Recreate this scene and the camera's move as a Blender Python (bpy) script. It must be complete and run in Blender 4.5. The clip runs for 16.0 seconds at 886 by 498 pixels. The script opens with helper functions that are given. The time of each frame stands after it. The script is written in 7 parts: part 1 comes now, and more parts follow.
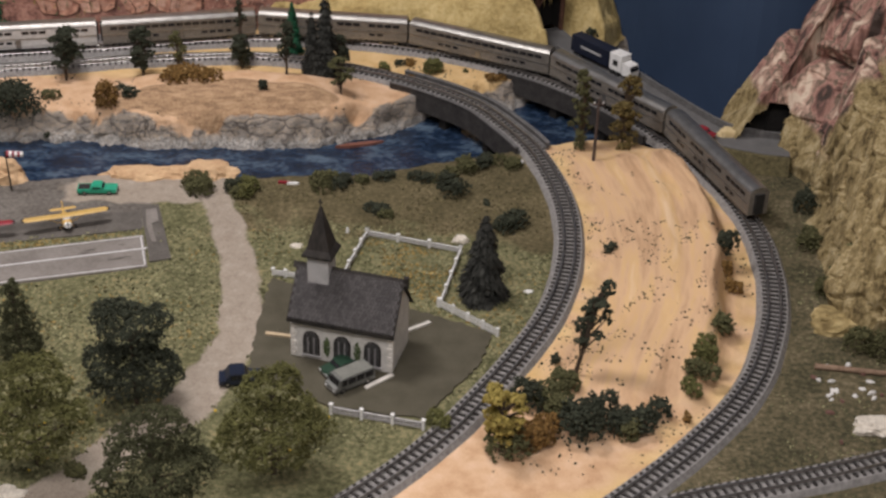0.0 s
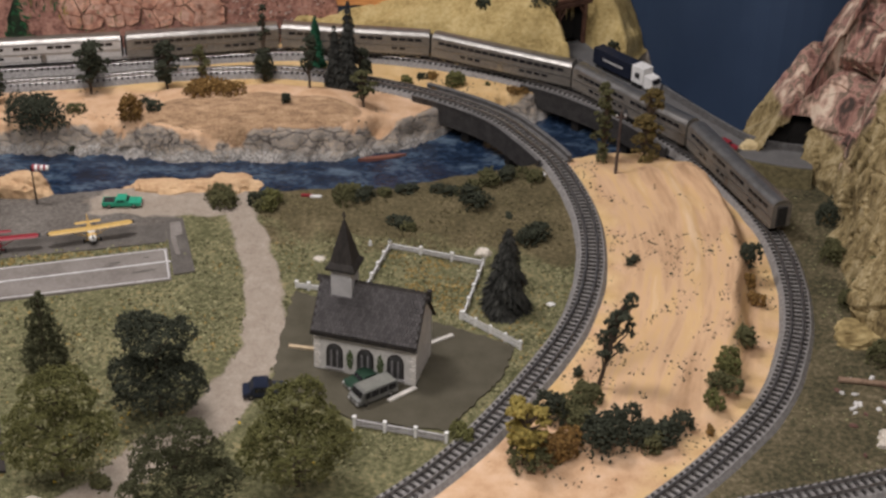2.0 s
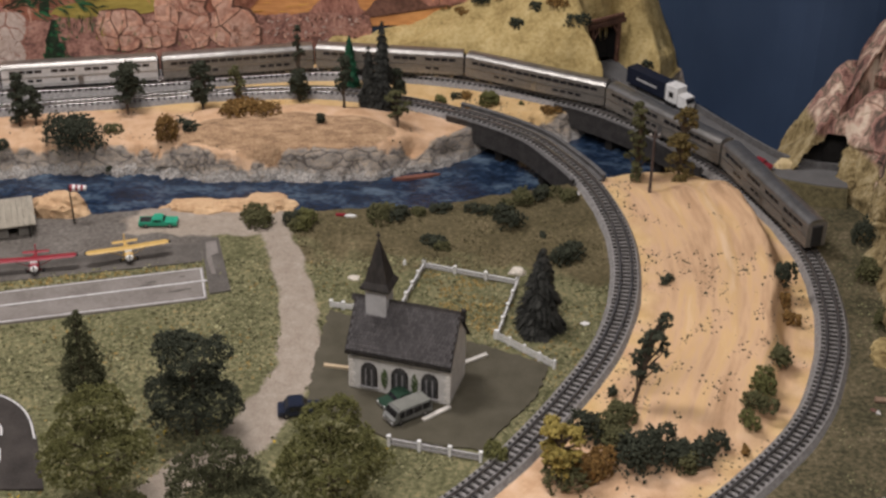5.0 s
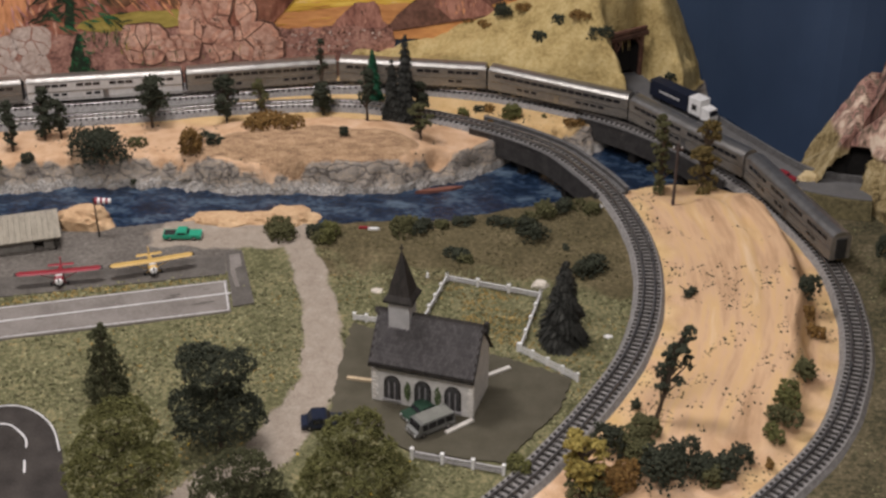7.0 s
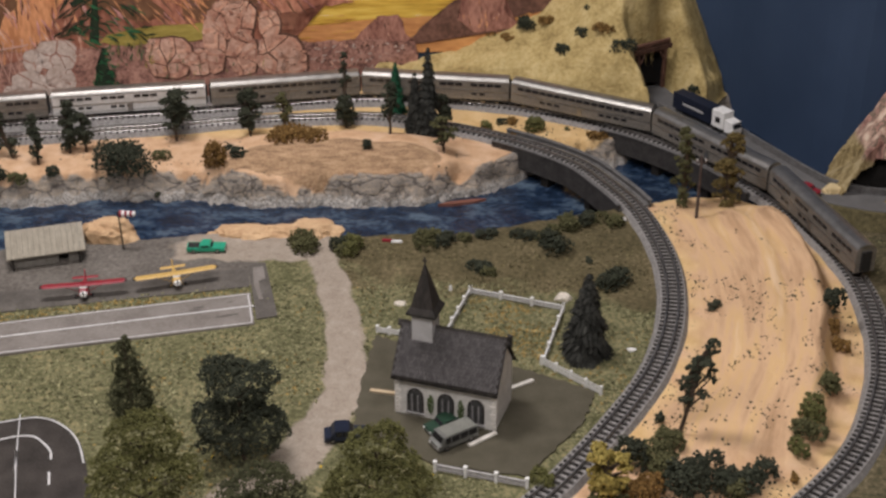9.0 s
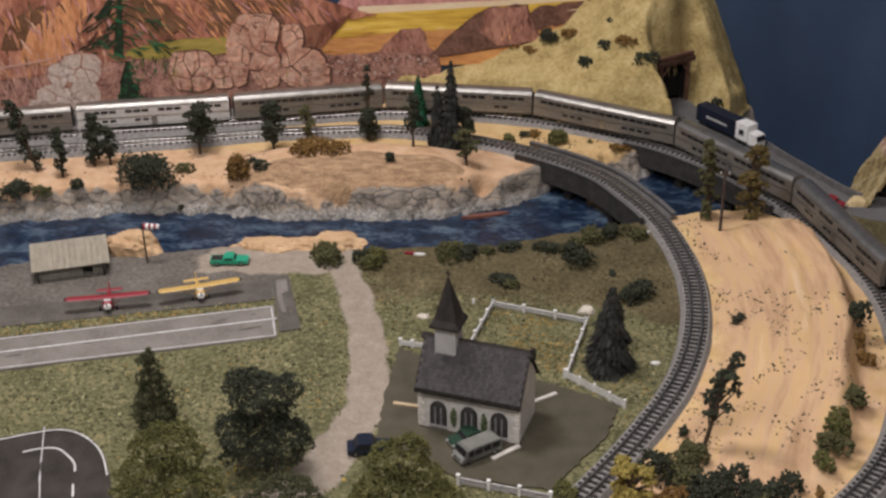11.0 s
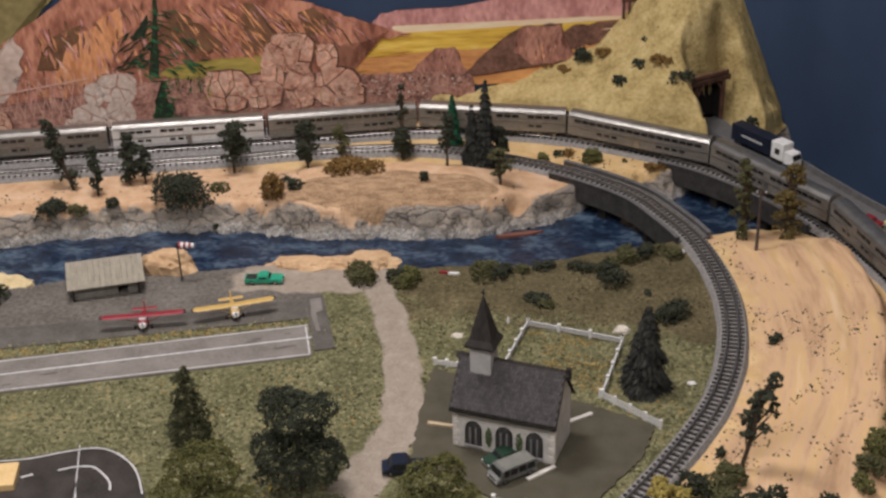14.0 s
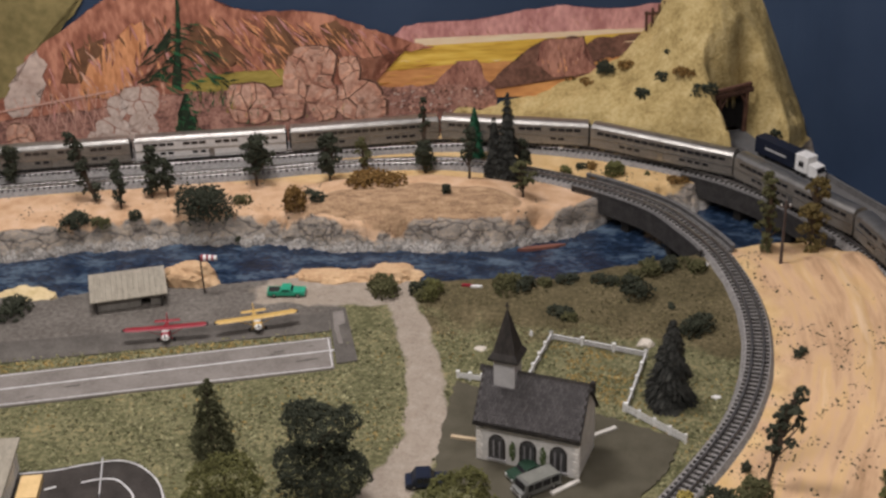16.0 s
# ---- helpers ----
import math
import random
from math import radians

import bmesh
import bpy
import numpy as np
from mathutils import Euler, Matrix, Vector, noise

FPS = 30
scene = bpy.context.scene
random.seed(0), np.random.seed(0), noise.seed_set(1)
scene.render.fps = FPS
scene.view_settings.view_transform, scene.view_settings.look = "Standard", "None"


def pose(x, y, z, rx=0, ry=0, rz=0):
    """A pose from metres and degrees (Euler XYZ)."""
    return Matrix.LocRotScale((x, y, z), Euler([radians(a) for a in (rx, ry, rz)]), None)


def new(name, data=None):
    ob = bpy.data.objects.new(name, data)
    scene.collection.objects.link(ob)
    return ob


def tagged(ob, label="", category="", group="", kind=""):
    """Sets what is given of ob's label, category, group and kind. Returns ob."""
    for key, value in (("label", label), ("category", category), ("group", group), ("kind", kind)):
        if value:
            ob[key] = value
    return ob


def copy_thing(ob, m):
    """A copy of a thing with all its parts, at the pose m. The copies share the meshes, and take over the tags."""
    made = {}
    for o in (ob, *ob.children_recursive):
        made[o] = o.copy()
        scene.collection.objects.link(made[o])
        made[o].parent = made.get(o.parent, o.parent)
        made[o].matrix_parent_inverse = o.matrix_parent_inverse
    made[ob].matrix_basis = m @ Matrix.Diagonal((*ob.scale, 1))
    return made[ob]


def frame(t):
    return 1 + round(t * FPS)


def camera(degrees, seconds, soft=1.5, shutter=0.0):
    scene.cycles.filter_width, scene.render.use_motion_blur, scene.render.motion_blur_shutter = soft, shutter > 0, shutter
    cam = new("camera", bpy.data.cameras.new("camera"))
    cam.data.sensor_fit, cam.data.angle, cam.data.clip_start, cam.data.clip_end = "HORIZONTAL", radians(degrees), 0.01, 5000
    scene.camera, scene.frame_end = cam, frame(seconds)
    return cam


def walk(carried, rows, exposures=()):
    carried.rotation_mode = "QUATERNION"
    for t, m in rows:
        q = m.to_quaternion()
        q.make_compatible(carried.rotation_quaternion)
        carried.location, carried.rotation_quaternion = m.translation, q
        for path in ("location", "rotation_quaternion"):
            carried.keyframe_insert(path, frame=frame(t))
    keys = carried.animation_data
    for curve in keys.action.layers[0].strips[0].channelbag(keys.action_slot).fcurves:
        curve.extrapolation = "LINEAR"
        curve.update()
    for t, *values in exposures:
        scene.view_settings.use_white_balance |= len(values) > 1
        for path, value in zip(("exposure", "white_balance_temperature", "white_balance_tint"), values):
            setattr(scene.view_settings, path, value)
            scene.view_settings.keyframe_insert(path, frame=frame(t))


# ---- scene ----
cam = camera(34.82, 16.0, soft=2.7)
# seconds, the camera's place and its turn: it pans and tilts almost where it stands
ROWS = [
    (0.0, 0.0055, 0.0093, 1.1254, 58.3881, -1.8464, -3.0454), (1.0, 0.0040, 0.0074, 1.1278, 58.6096, -1.6178, -2.6932),
    (2.0, 0.0028, 0.0056, 1.1299, 58.8371, -1.3857, -2.3294), (3.0, 0.0020, 0.0041, 1.1317, 59.0703, -1.1518, -1.9558),
    (4.0, 0.0015, 0.0028, 1.1331, 59.3087, -0.9172, -1.5740), (5.0, 0.0011, 0.0017, 1.1343, 59.5521, -0.6833, -1.1858),
    (6.0, 0.0007, 0.0009, 1.1351, 59.8001, -0.4516, -0.7930), (7.0, 0.0004, 0.0003, 1.1357, 60.0521, -0.2234, -0.3971),
    (8.0, 0.0000, 0.0000, 1.1360, 60.3080, 0.0000, 0.0000), (9.0, -0.0006, -0.0000, 1.1360, 60.5672, 0.2171, 0.3967),
    (10.0, -0.0013, 0.0003, 1.1358, 60.8295, 0.4267, 0.7912), (11.0, -0.0024, 0.0009, 1.1354, 61.0944, 0.6273, 1.1819),
    (12.0, -0.0039, 0.0018, 1.1347, 61.3615, 0.8175, 1.5671), (13.0, -0.0058, 0.0030, 1.1339, 61.6305, 0.9960, 1.9449),
    (14.0, -0.0083, 0.0046, 1.1328, 61.9010, 1.1615, 2.3138), (15.0, -0.0114, 0.0065, 1.1315, 62.1726, 1.3125, 2.6719),
    (16.0, -0.0152, 0.0089, 1.1301, 62.4449, 1.4478, 3.0177),
]
walk(cam, [(row[0], pose(*row[1:])) for row in ROWS])

# ---- light: a basement room with warm ceiling lamps over the layout ----
world = bpy.data.worlds.new("room_dark")
world.use_nodes = True
world.node_tree.nodes["Background"].inputs[0].default_value = (0.9, 0.85, 0.8, 1)
world.node_tree.nodes["Background"].inputs[1].default_value = 0.05
scene.world = world
scene.view_settings.exposure = 0.0


def ceiling_lamp(x, y, sx, sy, watts, colour):
    data = bpy.data.lights.new("ceiling_light", "AREA")
    data.shape, data.size, data.size_y = "RECTANGLE", sx, sy
    data.energy, data.color = watts, colour
    ob = new("ceiling_light", data)
    ob.location = (x, y, 1.935)
    return tagged(ob, "warm white ceiling light panel above the layout", "ceiling light")


WARM = (1.0, 0.945, 0.96)
ceiling_lamp(-0.62, 2.0, 0.6, 0.45, 32, WARM)
ceiling_lamp(-0.2, 0.3, 1.8, 0.6, 43, WARM)


# ---- materials ----
def material(name, cols, scale=60.0, rough=0.8, metal=0.0, bump=0.0, fine=4.0, detail=6.0, island=0.0, objects=0.0, spec=0.3, coord="Object", stretch=(1, 1, 1)):
    """Two or three colours mixed by two scales of noise, with relief."""
    m = bpy.data.materials.new(name)
    m.use_nodes = True
    nt = m.node_tree
    n, l = nt.nodes, nt.links
    bsdf = n["Principled BSDF"]
    bsdf.inputs["Roughness"].default_value = rough
    bsdf.inputs["Metallic"].default_value = metal
    bsdf.inputs["Specular IOR Level"].default_value = spec
    tc = n.new("ShaderNodeTexCoord")
    mp = n.new("ShaderNodeMapping")
    mp.inputs["Scale"].default_value = stretch
    l.new(tc.outputs[coord], mp.inputs[0])
    big = n.new("ShaderNodeTexNoise")
    big.inputs["Scale"].default_value, big.inputs["Detail"].default_value = scale, detail
    small = n.new("ShaderNodeTexNoise")
    small.inputs["Scale"].default_value, small.inputs["Detail"].default_value = scale * fine, 3.0
    l.new(mp.outputs[0], big.inputs[0])
    l.new(mp.outputs[0], small.inputs[0])
    mixed = n.new("ShaderNodeMath")
    mixed.operation = "MULTIPLY_ADD"
    mixed.inputs[1].default_value = 0.6
    half = n.new("ShaderNodeMath")
    half.operation = "MULTIPLY"
    half.inputs[1].default_value = 0.4
    l.new(small.outputs[0], half.inputs[0])
    l.new(big.outputs[0], mixed.inputs[0])
    l.new(half.outputs[0], mixed.inputs[2])
    ramp = n.new("ShaderNodeValToRGB")
    ramp.color_ramp.elements[0].position, ramp.color_ramp.elements[1].position = 0.36, 0.64
    ramp.color_ramp.elements[0].color = (*cols[0], 1)
    ramp.color_ramp.elements[1].color = (*cols[-1], 1)
    if len(cols) > 2:
        e = ramp.color_ramp.elements.new(0.5)
        e.color = (*cols[1], 1)
    l.new(mixed.outputs[0], ramp.inputs[0])
    out = ramp.outputs[0]
    for amount, node, socket in ((island, "ShaderNodeNewGeometry", "Random Per Island"), (objects, "ShaderNodeObjectInfo", "Random")):
        if amount:
            src = n.new(node)
            hsv = n.new("ShaderNodeHueSaturation")
            val = n.new("ShaderNodeMapRange")
            val.inputs["To Min"].default_value, val.inputs["To Max"].default_value = 1 - amount, 1 + amount
            l.new(src.outputs[socket], val.inputs[0])
            l.new(val.outputs[0], hsv.inputs["Value"])
            l.new(out, hsv.inputs["Color"])
            out = hsv.outputs[0]
    l.new(out, bsdf.inputs["Base Color"])
    if bump:
        b = n.new("ShaderNodeBump")
        b.inputs["Strength"].default_value, b.inputs["Distance"].default_value = 1.0, bump
        l.new(mixed.outputs[0], b.inputs["Height"])
        l.new(b.outputs[0], bsdf.inputs["Normal"])
    return m


M = {
    "roadbed": material("grey_ballast", [(0.17, 0.16, 0.15), (0.30, 0.285, 0.27)], 160, 0.95, bump=0.001, spec=0.1),
    "tie": material("tie_plastic", [(0.028, 0.025, 0.023), (0.062, 0.056, 0.052)], 200, 0.8, objects=0.25, spec=0.15),
    "rail": material("rail_steel", [(0.30, 0.28, 0.26), (0.48, 0.46, 0.44)], 80, 0.28, metal=0.9),
    "rail_side": material("rail_weathered", [(0.035, 0.028, 0.022), (0.07, 0.055, 0.045)], 150, 0.8),
    "steel": material("stainless_steel", [(0.30, 0.285, 0.26), (0.42, 0.40, 0.37)], 25, 0.33, metal=0.85),
    "steel_dull": material("dull_silver_paint", [(0.20, 0.18, 0.155), (0.28, 0.255, 0.22)], 40, 0.45, metal=0.45),
    "steel_bright": material("bright_silver", [(0.58, 0.56, 0.53), (0.72, 0.70, 0.67)], 40, 0.4, metal=0.25),
    "pane_grey": material("grey_leaded_glass", [(0.035, 0.034, 0.034), (0.07, 0.068, 0.066)], 200, 0.3),
    "under": material("black_underframe", [(0.012, 0.012, 0.012), (0.03, 0.028, 0.026)], 120, 0.7),
    "glass": material("dark_window", [(0.012, 0.012, 0.014), (0.02, 0.02, 0.022)], 50, 0.15, spec=0.5),
    "white": material("white_plastic", [(0.62, 0.61, 0.58), (0.80, 0.79, 0.76)], 120, 0.6),
    "stone_wall": material("grey_stone_wall", [(0.28, 0.27, 0.26), (0.45, 0.43, 0.42)], 160, 0.85, bump=0.0006),
    "plaster": material("church_plaster", [(0.46, 0.44, 0.40), (0.62, 0.595, 0.55)], 90, 0.8, bump=0.0003),
    "quoin": material("pale_quoin", [(0.55, 0.52, 0.46), (0.7, 0.66, 0.6)], 100, 0.8, objects=0.1),
    "slate": material("slate_shingle", [(0.040, 0.036, 0.035), (0.078, 0.071, 0.069)], 160, 0.7, objects=0.26, bump=0.0002),
    "dark_wood": material("dark_brown_wood", [(0.016, 0.014, 0.012), (0.040, 0.034, 0.029)], 90, 0.8, stretch=(1, 1, 0.2)),
    "timber": material("rust_brown_timber", [(0.06, 0.028, 0.018), (0.15, 0.075, 0.05)], 80, 0.8, objects=0.25),
    # near-black girder colour with the shade of the near side put in
    "girder": material("shaded_girder", [(0.022, 0.02, 0.019), (0.05, 0.046, 0.043)], 60, 0.7),
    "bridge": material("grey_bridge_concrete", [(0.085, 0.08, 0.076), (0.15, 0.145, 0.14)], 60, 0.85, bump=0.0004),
    "asphalt": material("asphalt", [(0.068, 0.061, 0.042), (0.096, 0.086, 0.062)], 35, 0.95, bump=0.0003, fine=12, spec=0.08),
    "runway": material("runway_card", [(0.155, 0.137, 0.121), (0.235, 0.212, 0.19)], 22, 0.9, fine=10, spec=0.1),
    "blackdrive": material("black_pavement", [(0.030, 0.026, 0.023), (0.060, 0.052, 0.046)], 30, 0.9, fine=12, spec=0.12),
    "road": material("grey_road", [(0.10, 0.098, 0.095), (0.15, 0.145, 0.14)], 30, 0.8, fine=10),
    "line": material("white_road_paint", [(0.42, 0.41, 0.40), (0.68, 0.67, 0.65)], 90, 0.7),
    "bark": material("bark", [(0.035, 0.024, 0.016), (0.09, 0.065, 0.045)], 200, 0.9, bump=0.0006, stretch=(1, 1, 0.3)),
    "leaf_dark": material("dark_foliage_foam", [(0.025, 0.029, 0.020), (0.058, 0.062, 0.041)], 250, 0.95, island=0.16, spec=0.1),
    "leaf_deep": material("deep_green_foliage_foam", [(0.036, 0.037, 0.019), (0.082, 0.084, 0.044)], 250, 0.95, island=0.16, spec=0.1),
    "leaf_mid": material("green_foliage_foam", [(0.056, 0.057, 0.020), (0.140, 0.136, 0.052)], 220, 0.95, island=0.16, spec=0.1),
    "leaf_olive": material("olive_foliage_foam", [(0.050, 0.050, 0.022), (0.115, 0.110, 0.053)], 220, 0.95, island=0.24, spec=0.1),
    "leaf_yellow": material("yellow_foliage_foam", [(0.19, 0.145, 0.035), (0.36, 0.29, 0.09)], 220, 0.95, island=0.35, spec=0.1),
    "leaf_rust": material("rust_foliage_foam", [(0.10, 0.055, 0.018), (0.22, 0.13, 0.045)], 220, 0.95, island=0.4, spec=0.1),
    "leaf_autumn": material("yellow_brown_foliage_foam", [(0.078, 0.058, 0.022), (0.165, 0.125, 0.050)], 220, 0.95, island=0.35, spec=0.1),
    "needle": material("fir_needles", [(0.016, 0.017, 0.014), (0.044, 0.043, 0.037)], 250, 0.85, island=0.5, spec=0.15),
    "needle_green": material("green_fir_needles", [(0.008, 0.04, 0.02), (0.02, 0.09, 0.045)], 250, 0.8, island=0.4, spec=0.15),
    "needle_olive": material("olive_spruce_needles", [(0.032, 0.036, 0.021), (0.08, 0.086, 0.052)], 250, 0.85, island=0.4, spec=0.15),
    "hill": material("ochre_plaster_hill", [(0.27, 0.195, 0.075), (0.43, 0.325, 0.135), (0.53, 0.415, 0.20)], 24, 0.9, bump=0.006, fine=6, detail=9),
    "yellow_rock": material("ochre_rock", [(0.13, 0.09, 0.035), (0.33, 0.25, 0.11), (0.50, 0.39, 0.19)], 18, 0.9, bump=0.006, fine=5),
    "tan_rock": material("tan_rock", [(0.42, 0.26, 0.14), (0.62, 0.43, 0.25)], 30, 0.9, bump=0.002, fine=5),
    "pale_rock": material("pale_stone", [(0.45, 0.40, 0.33), (0.72, 0.66, 0.56)], 60, 0.9, bump=0.001),
    "tin": material("weathered_tin_roof", [(0.22, 0.195, 0.15), (0.33, 0.295, 0.23)], 40, 0.7, stretch=(4, 1, 1)),
    "shed": material("grey_shed_boards", [(0.13, 0.12, 0.10), (0.22, 0.205, 0.18)], 70, 0.85),
    "red": material("red_enamel", [(0.19, 0.012, 0.022), (0.27, 0.022, 0.032)], 60, 0.35, spec=0.5),
    "yellow": material("yellow_enamel", [(0.47, 0.30, 0.085), (0.58, 0.38, 0.12)], 60, 0.35, spec=0.5),
    "green_car": material("teal_green_paint", [(0.02, 0.26, 0.15), (0.03, 0.33, 0.20)], 60, 0.35, spec=0.5),
    "dark_green": material("dark_green_paint", [(0.012, 0.035, 0.02), (0.02, 0.05, 0.03)], 60, 0.35, spec=0.5),
    "blue_car": material("dark_blue_paint", [(0.008, 0.011, 0.022), (0.013, 0.018, 0.036)], 60, 0.3, spec=0.5),
    "navy": material("navy_trailer", [(0.010, 0.013, 0.024), (0.015, 0.019, 0.034)], 40, 0.5),
    "van": material("grey_van_paint", [(0.10, 0.10, 0.088), (0.14, 0.14, 0.125)], 60, 0.4, spec=0.5),
    "tyre": material("black_rubber", [(0.012, 0.012, 0.012), (0.022, 0.022, 0.022)], 100, 0.8),
    "log": material("brown_log", [(0.16, 0.10, 0.065), (0.28, 0.19, 0.13)], 60, 0.85, bump=0.0005),
    "tan_stripe": material("tan_kerb", [(0.42, 0.32, 0.20), (0.56, 0.44, 0.29)], 70, 0.8),
    "room": material("plain_room_paint", [(0.70, 0.68, 0.66), (0.78, 0.76, 0.74)], 2, 0.9),
    "carpet": material("dark_carpet", [(0.06, 0.055, 0.05), (0.1, 0.09, 0.085)], 60, 0.95),
    "fascia": material("dark_fascia_board", [(0.05, 0.045, 0.04), (0.08, 0.07, 0.06)], 6, 0.6),
    "sky": material("painted_blue_sky", [(0.027, 0.046, 0.085), (0.038, 0.061, 0.108)], 1.5, 0.75, spec=0.2),
    "flower": material("yellow_flower_foam", [(0.5, 0.32, 0.02), (0.7, 0.5, 0.06)], 100, 0.9),
    "debris": material("white_debris", [(0.6, 0.58, 0.54), (0.8, 0.78, 0.75)], 100, 0.8),
    "red_debris": material("red_brown_debris", [(0.12, 0.06, 0.045), (0.2, 0.11, 0.09)], 100, 0.8),
    "grass_tuft": material("green_turf_foam", [(0.085, 0.088, 0.042), (0.27, 0.25, 0.14)], 120, 0.95, island=0.55, spec=0.1),
    "earth_tuft": material("brown_turf_foam", [(0.06, 0.05, 0.026), (0.17, 0.145, 0.075)], 120, 0.95, island=0.5, spec=0.1),
    "dry_tuft": material("dry_turf_foam", [(0.16, 0.11, 0.035), (0.32, 0.23, 0.09)], 120, 0.95, island=0.55, spec=0.1),
    "taxi": material("worn_dark_tarmac", [(0.078, 0.070, 0.061), (0.135, 0.122, 0.107)], 25, 0.9, spec=0.1, fine=10, bump=0.0003),
    "ivy": material("ivy_green", [(0.05, 0.075, 0.03), (0.11, 0.14, 0.06)], 200, 0.9),
    "steeple": material("pale_grey_boards", [(0.36, 0.35, 0.34), (0.46, 0.45, 0.44)], 60, 0.7),
    "white_grey": material("off_white_fence", [(0.42, 0.41, 0.40), (0.62, 0.61, 0.59)], 160, 0.75),
    "van_roof": material("pale_green_grey_roof", [(0.15, 0.15, 0.13), (0.20, 0.20, 0.175)], 60, 0.45),
    "pale_tan": material("pale_tan_rock", [(0.50, 0.38, 0.19), (0.68, 0.55, 0.32)], 30, 0.9, bump=0.002),
    "rust_boat": material("red_brown_boat", [(0.15, 0.06, 0.04), (0.24, 0.10, 0.07)], 40, 0.6),
    "pole_wood": material("weathered_pole", [(0.05, 0.035, 0.03), (0.10, 0.075, 0.065)], 90, 0.85, stretch=(1, 1, 0.2)),
    "yellow_card": material("pale_yellow_card", [(0.58, 0.40, 0.18), (0.68, 0.48, 0.23)], 40, 0.7),
    # near-black that paints the shade in tunnels and under the bridges
    "shadow_hole": material("painted_shade_black", [(0.008, 0.007, 0.006), (0.016, 0.014, 0.012)], 40, 0.95),
}


def water_material():
    m = material("river_water", [(0.006, 0.011, 0.022), (0.015, 0.030, 0.060), (0.090, 0.130, 0.175)], 15, 0.22, bump=0.0022, fine=6, detail=9, stretch=(1, 2.0, 1), spec=0.4)
    return m


M["water"] = water_material()


# ---- building helpers ----
def put(name, bm, mat, parent=None, label="", smooth=False):
    me = bpy.data.meshes.new(name)
    bm.normal_update()
    bm.to_mesh(me)
    bm.free()
    if mat:
        me.materials.append(M[mat] if isinstance(mat, str) else mat)
    if smooth:
        me.polygons.foreach_set("use_smooth", [True] * len(me.polygons))
    ob = new(name, me)
    if parent:
        ob.parent = parent
    if label:
        ob["label"] = label
    return ob


def part(name, bm, mat, parent, label="", smooth=False):
    return put(name, bm, mat, parent, label, smooth)


def thing(name, m, label, category, group="", kind=""):
    ob = new(name)
    ob.empty_display_size = 0.02
    ob.matrix_basis = m
    return tagged(ob, label, category, group, kind)


def box(bm, x0, y0, z0, x1, y1, z1, bevel=0.0, m=None):
    r = bmesh.ops.create_cube(bm, size=1.0)
    vs = r["verts"]
    bmesh.ops.scale(bm, vec=(abs(x1 - x0), abs(y1 - y0), abs(z1 - z0)), verts=vs)
    bmesh.ops.translate(bm, vec=((x0 + x1) / 2, (y0 + y1) / 2, (z0 + z1) / 2), verts=vs)
    if m:
        bmesh.ops.transform(bm, matrix=m, verts=vs)
    if bevel:
        es = list({e for v in vs for e in v.link_edges})
        bmesh.ops.bevel(bm, geom=es, offset=bevel, segments=2, affect="EDGES", profile=0.5)
    return bm


def boxed(*a, **k):
    return box(bmesh.new(), *a, **k)


def cyl(bm, r0, r1, h, seg=10, m=None):
    r = bmesh.ops.create_cone(bm, cap_ends=True, segments=seg, radius1=r0, radius2=r1, depth=h)
    bmesh.ops.translate(bm, vec=(0, 0, h / 2), verts=r["verts"])
    if m:
        bmesh.ops.transform(bm, matrix=m, verts=r["verts"])
    return bm


def prism(outline, z0, z1, axis="z"):
    """An outline of (a, b) raised from z0 to z1; axis 'y' stands it up along y, 'x' along x."""
    bm = bmesh.new()
    turn = {"z": lambda a, b, c: (a, b, c), "y": lambda a, b, c: (a, c, b), "x": lambda a, b, c: (c, a, b)}[axis]
    lo = [bm.verts.new(turn(a, b, z0)) for a, b in outline]
    hi = [bm.verts.new(turn(a, b, z1)) for a, b in outline]
    n = len(outline)
    bm.faces.new(lo[::-1])
    bm.faces.new(hi)
    for i in range(n):
        bm.faces.new((lo[i], lo[(i + 1) % n], hi[(i + 1) % n], hi[i]))
    bmesh.ops.recalc_face_normals(bm, faces=bm.faces)
    return bm


def spline(pts, step):
    """Evenly spaced points of a smooth curve through pts."""
    p = [Vector(a) for a in pts]
    p = [2 * p[0] - p[1]] + p + [2 * p[-1] - p[-2]]
    fine = []
    for i in range(1, len(p) - 2):
        for k in range(24):
            t = k / 24
            a, b, c, d = p[i - 1:i + 3]
            fine.append(0.5 * (2 * b + (c - a) * t + (2 * a - 5 * b + 4 * c - d) * t * t + (3 * b - a - 3 * c + d) * t ** 3))
    fine.append(p[-2])
    arr = np.array([tuple(v) for v in fine])
    s = np.concatenate([[0], np.cumsum(np.linalg.norm(np.diff(arr, axis=0), axis=1))])
    at = np.arange(0, s[-1], step)
    return np.stack([np.interp(at, s, arr[:, k]) for k in range(arr.shape[1])], 1)


def normals2(path):
    d = np.gradient(path[:, :2], axis=0)
    d /= np.linalg.norm(d, axis=1)[:, None]
    return np.stack([-d[:, 1], d[:, 0]], 1)


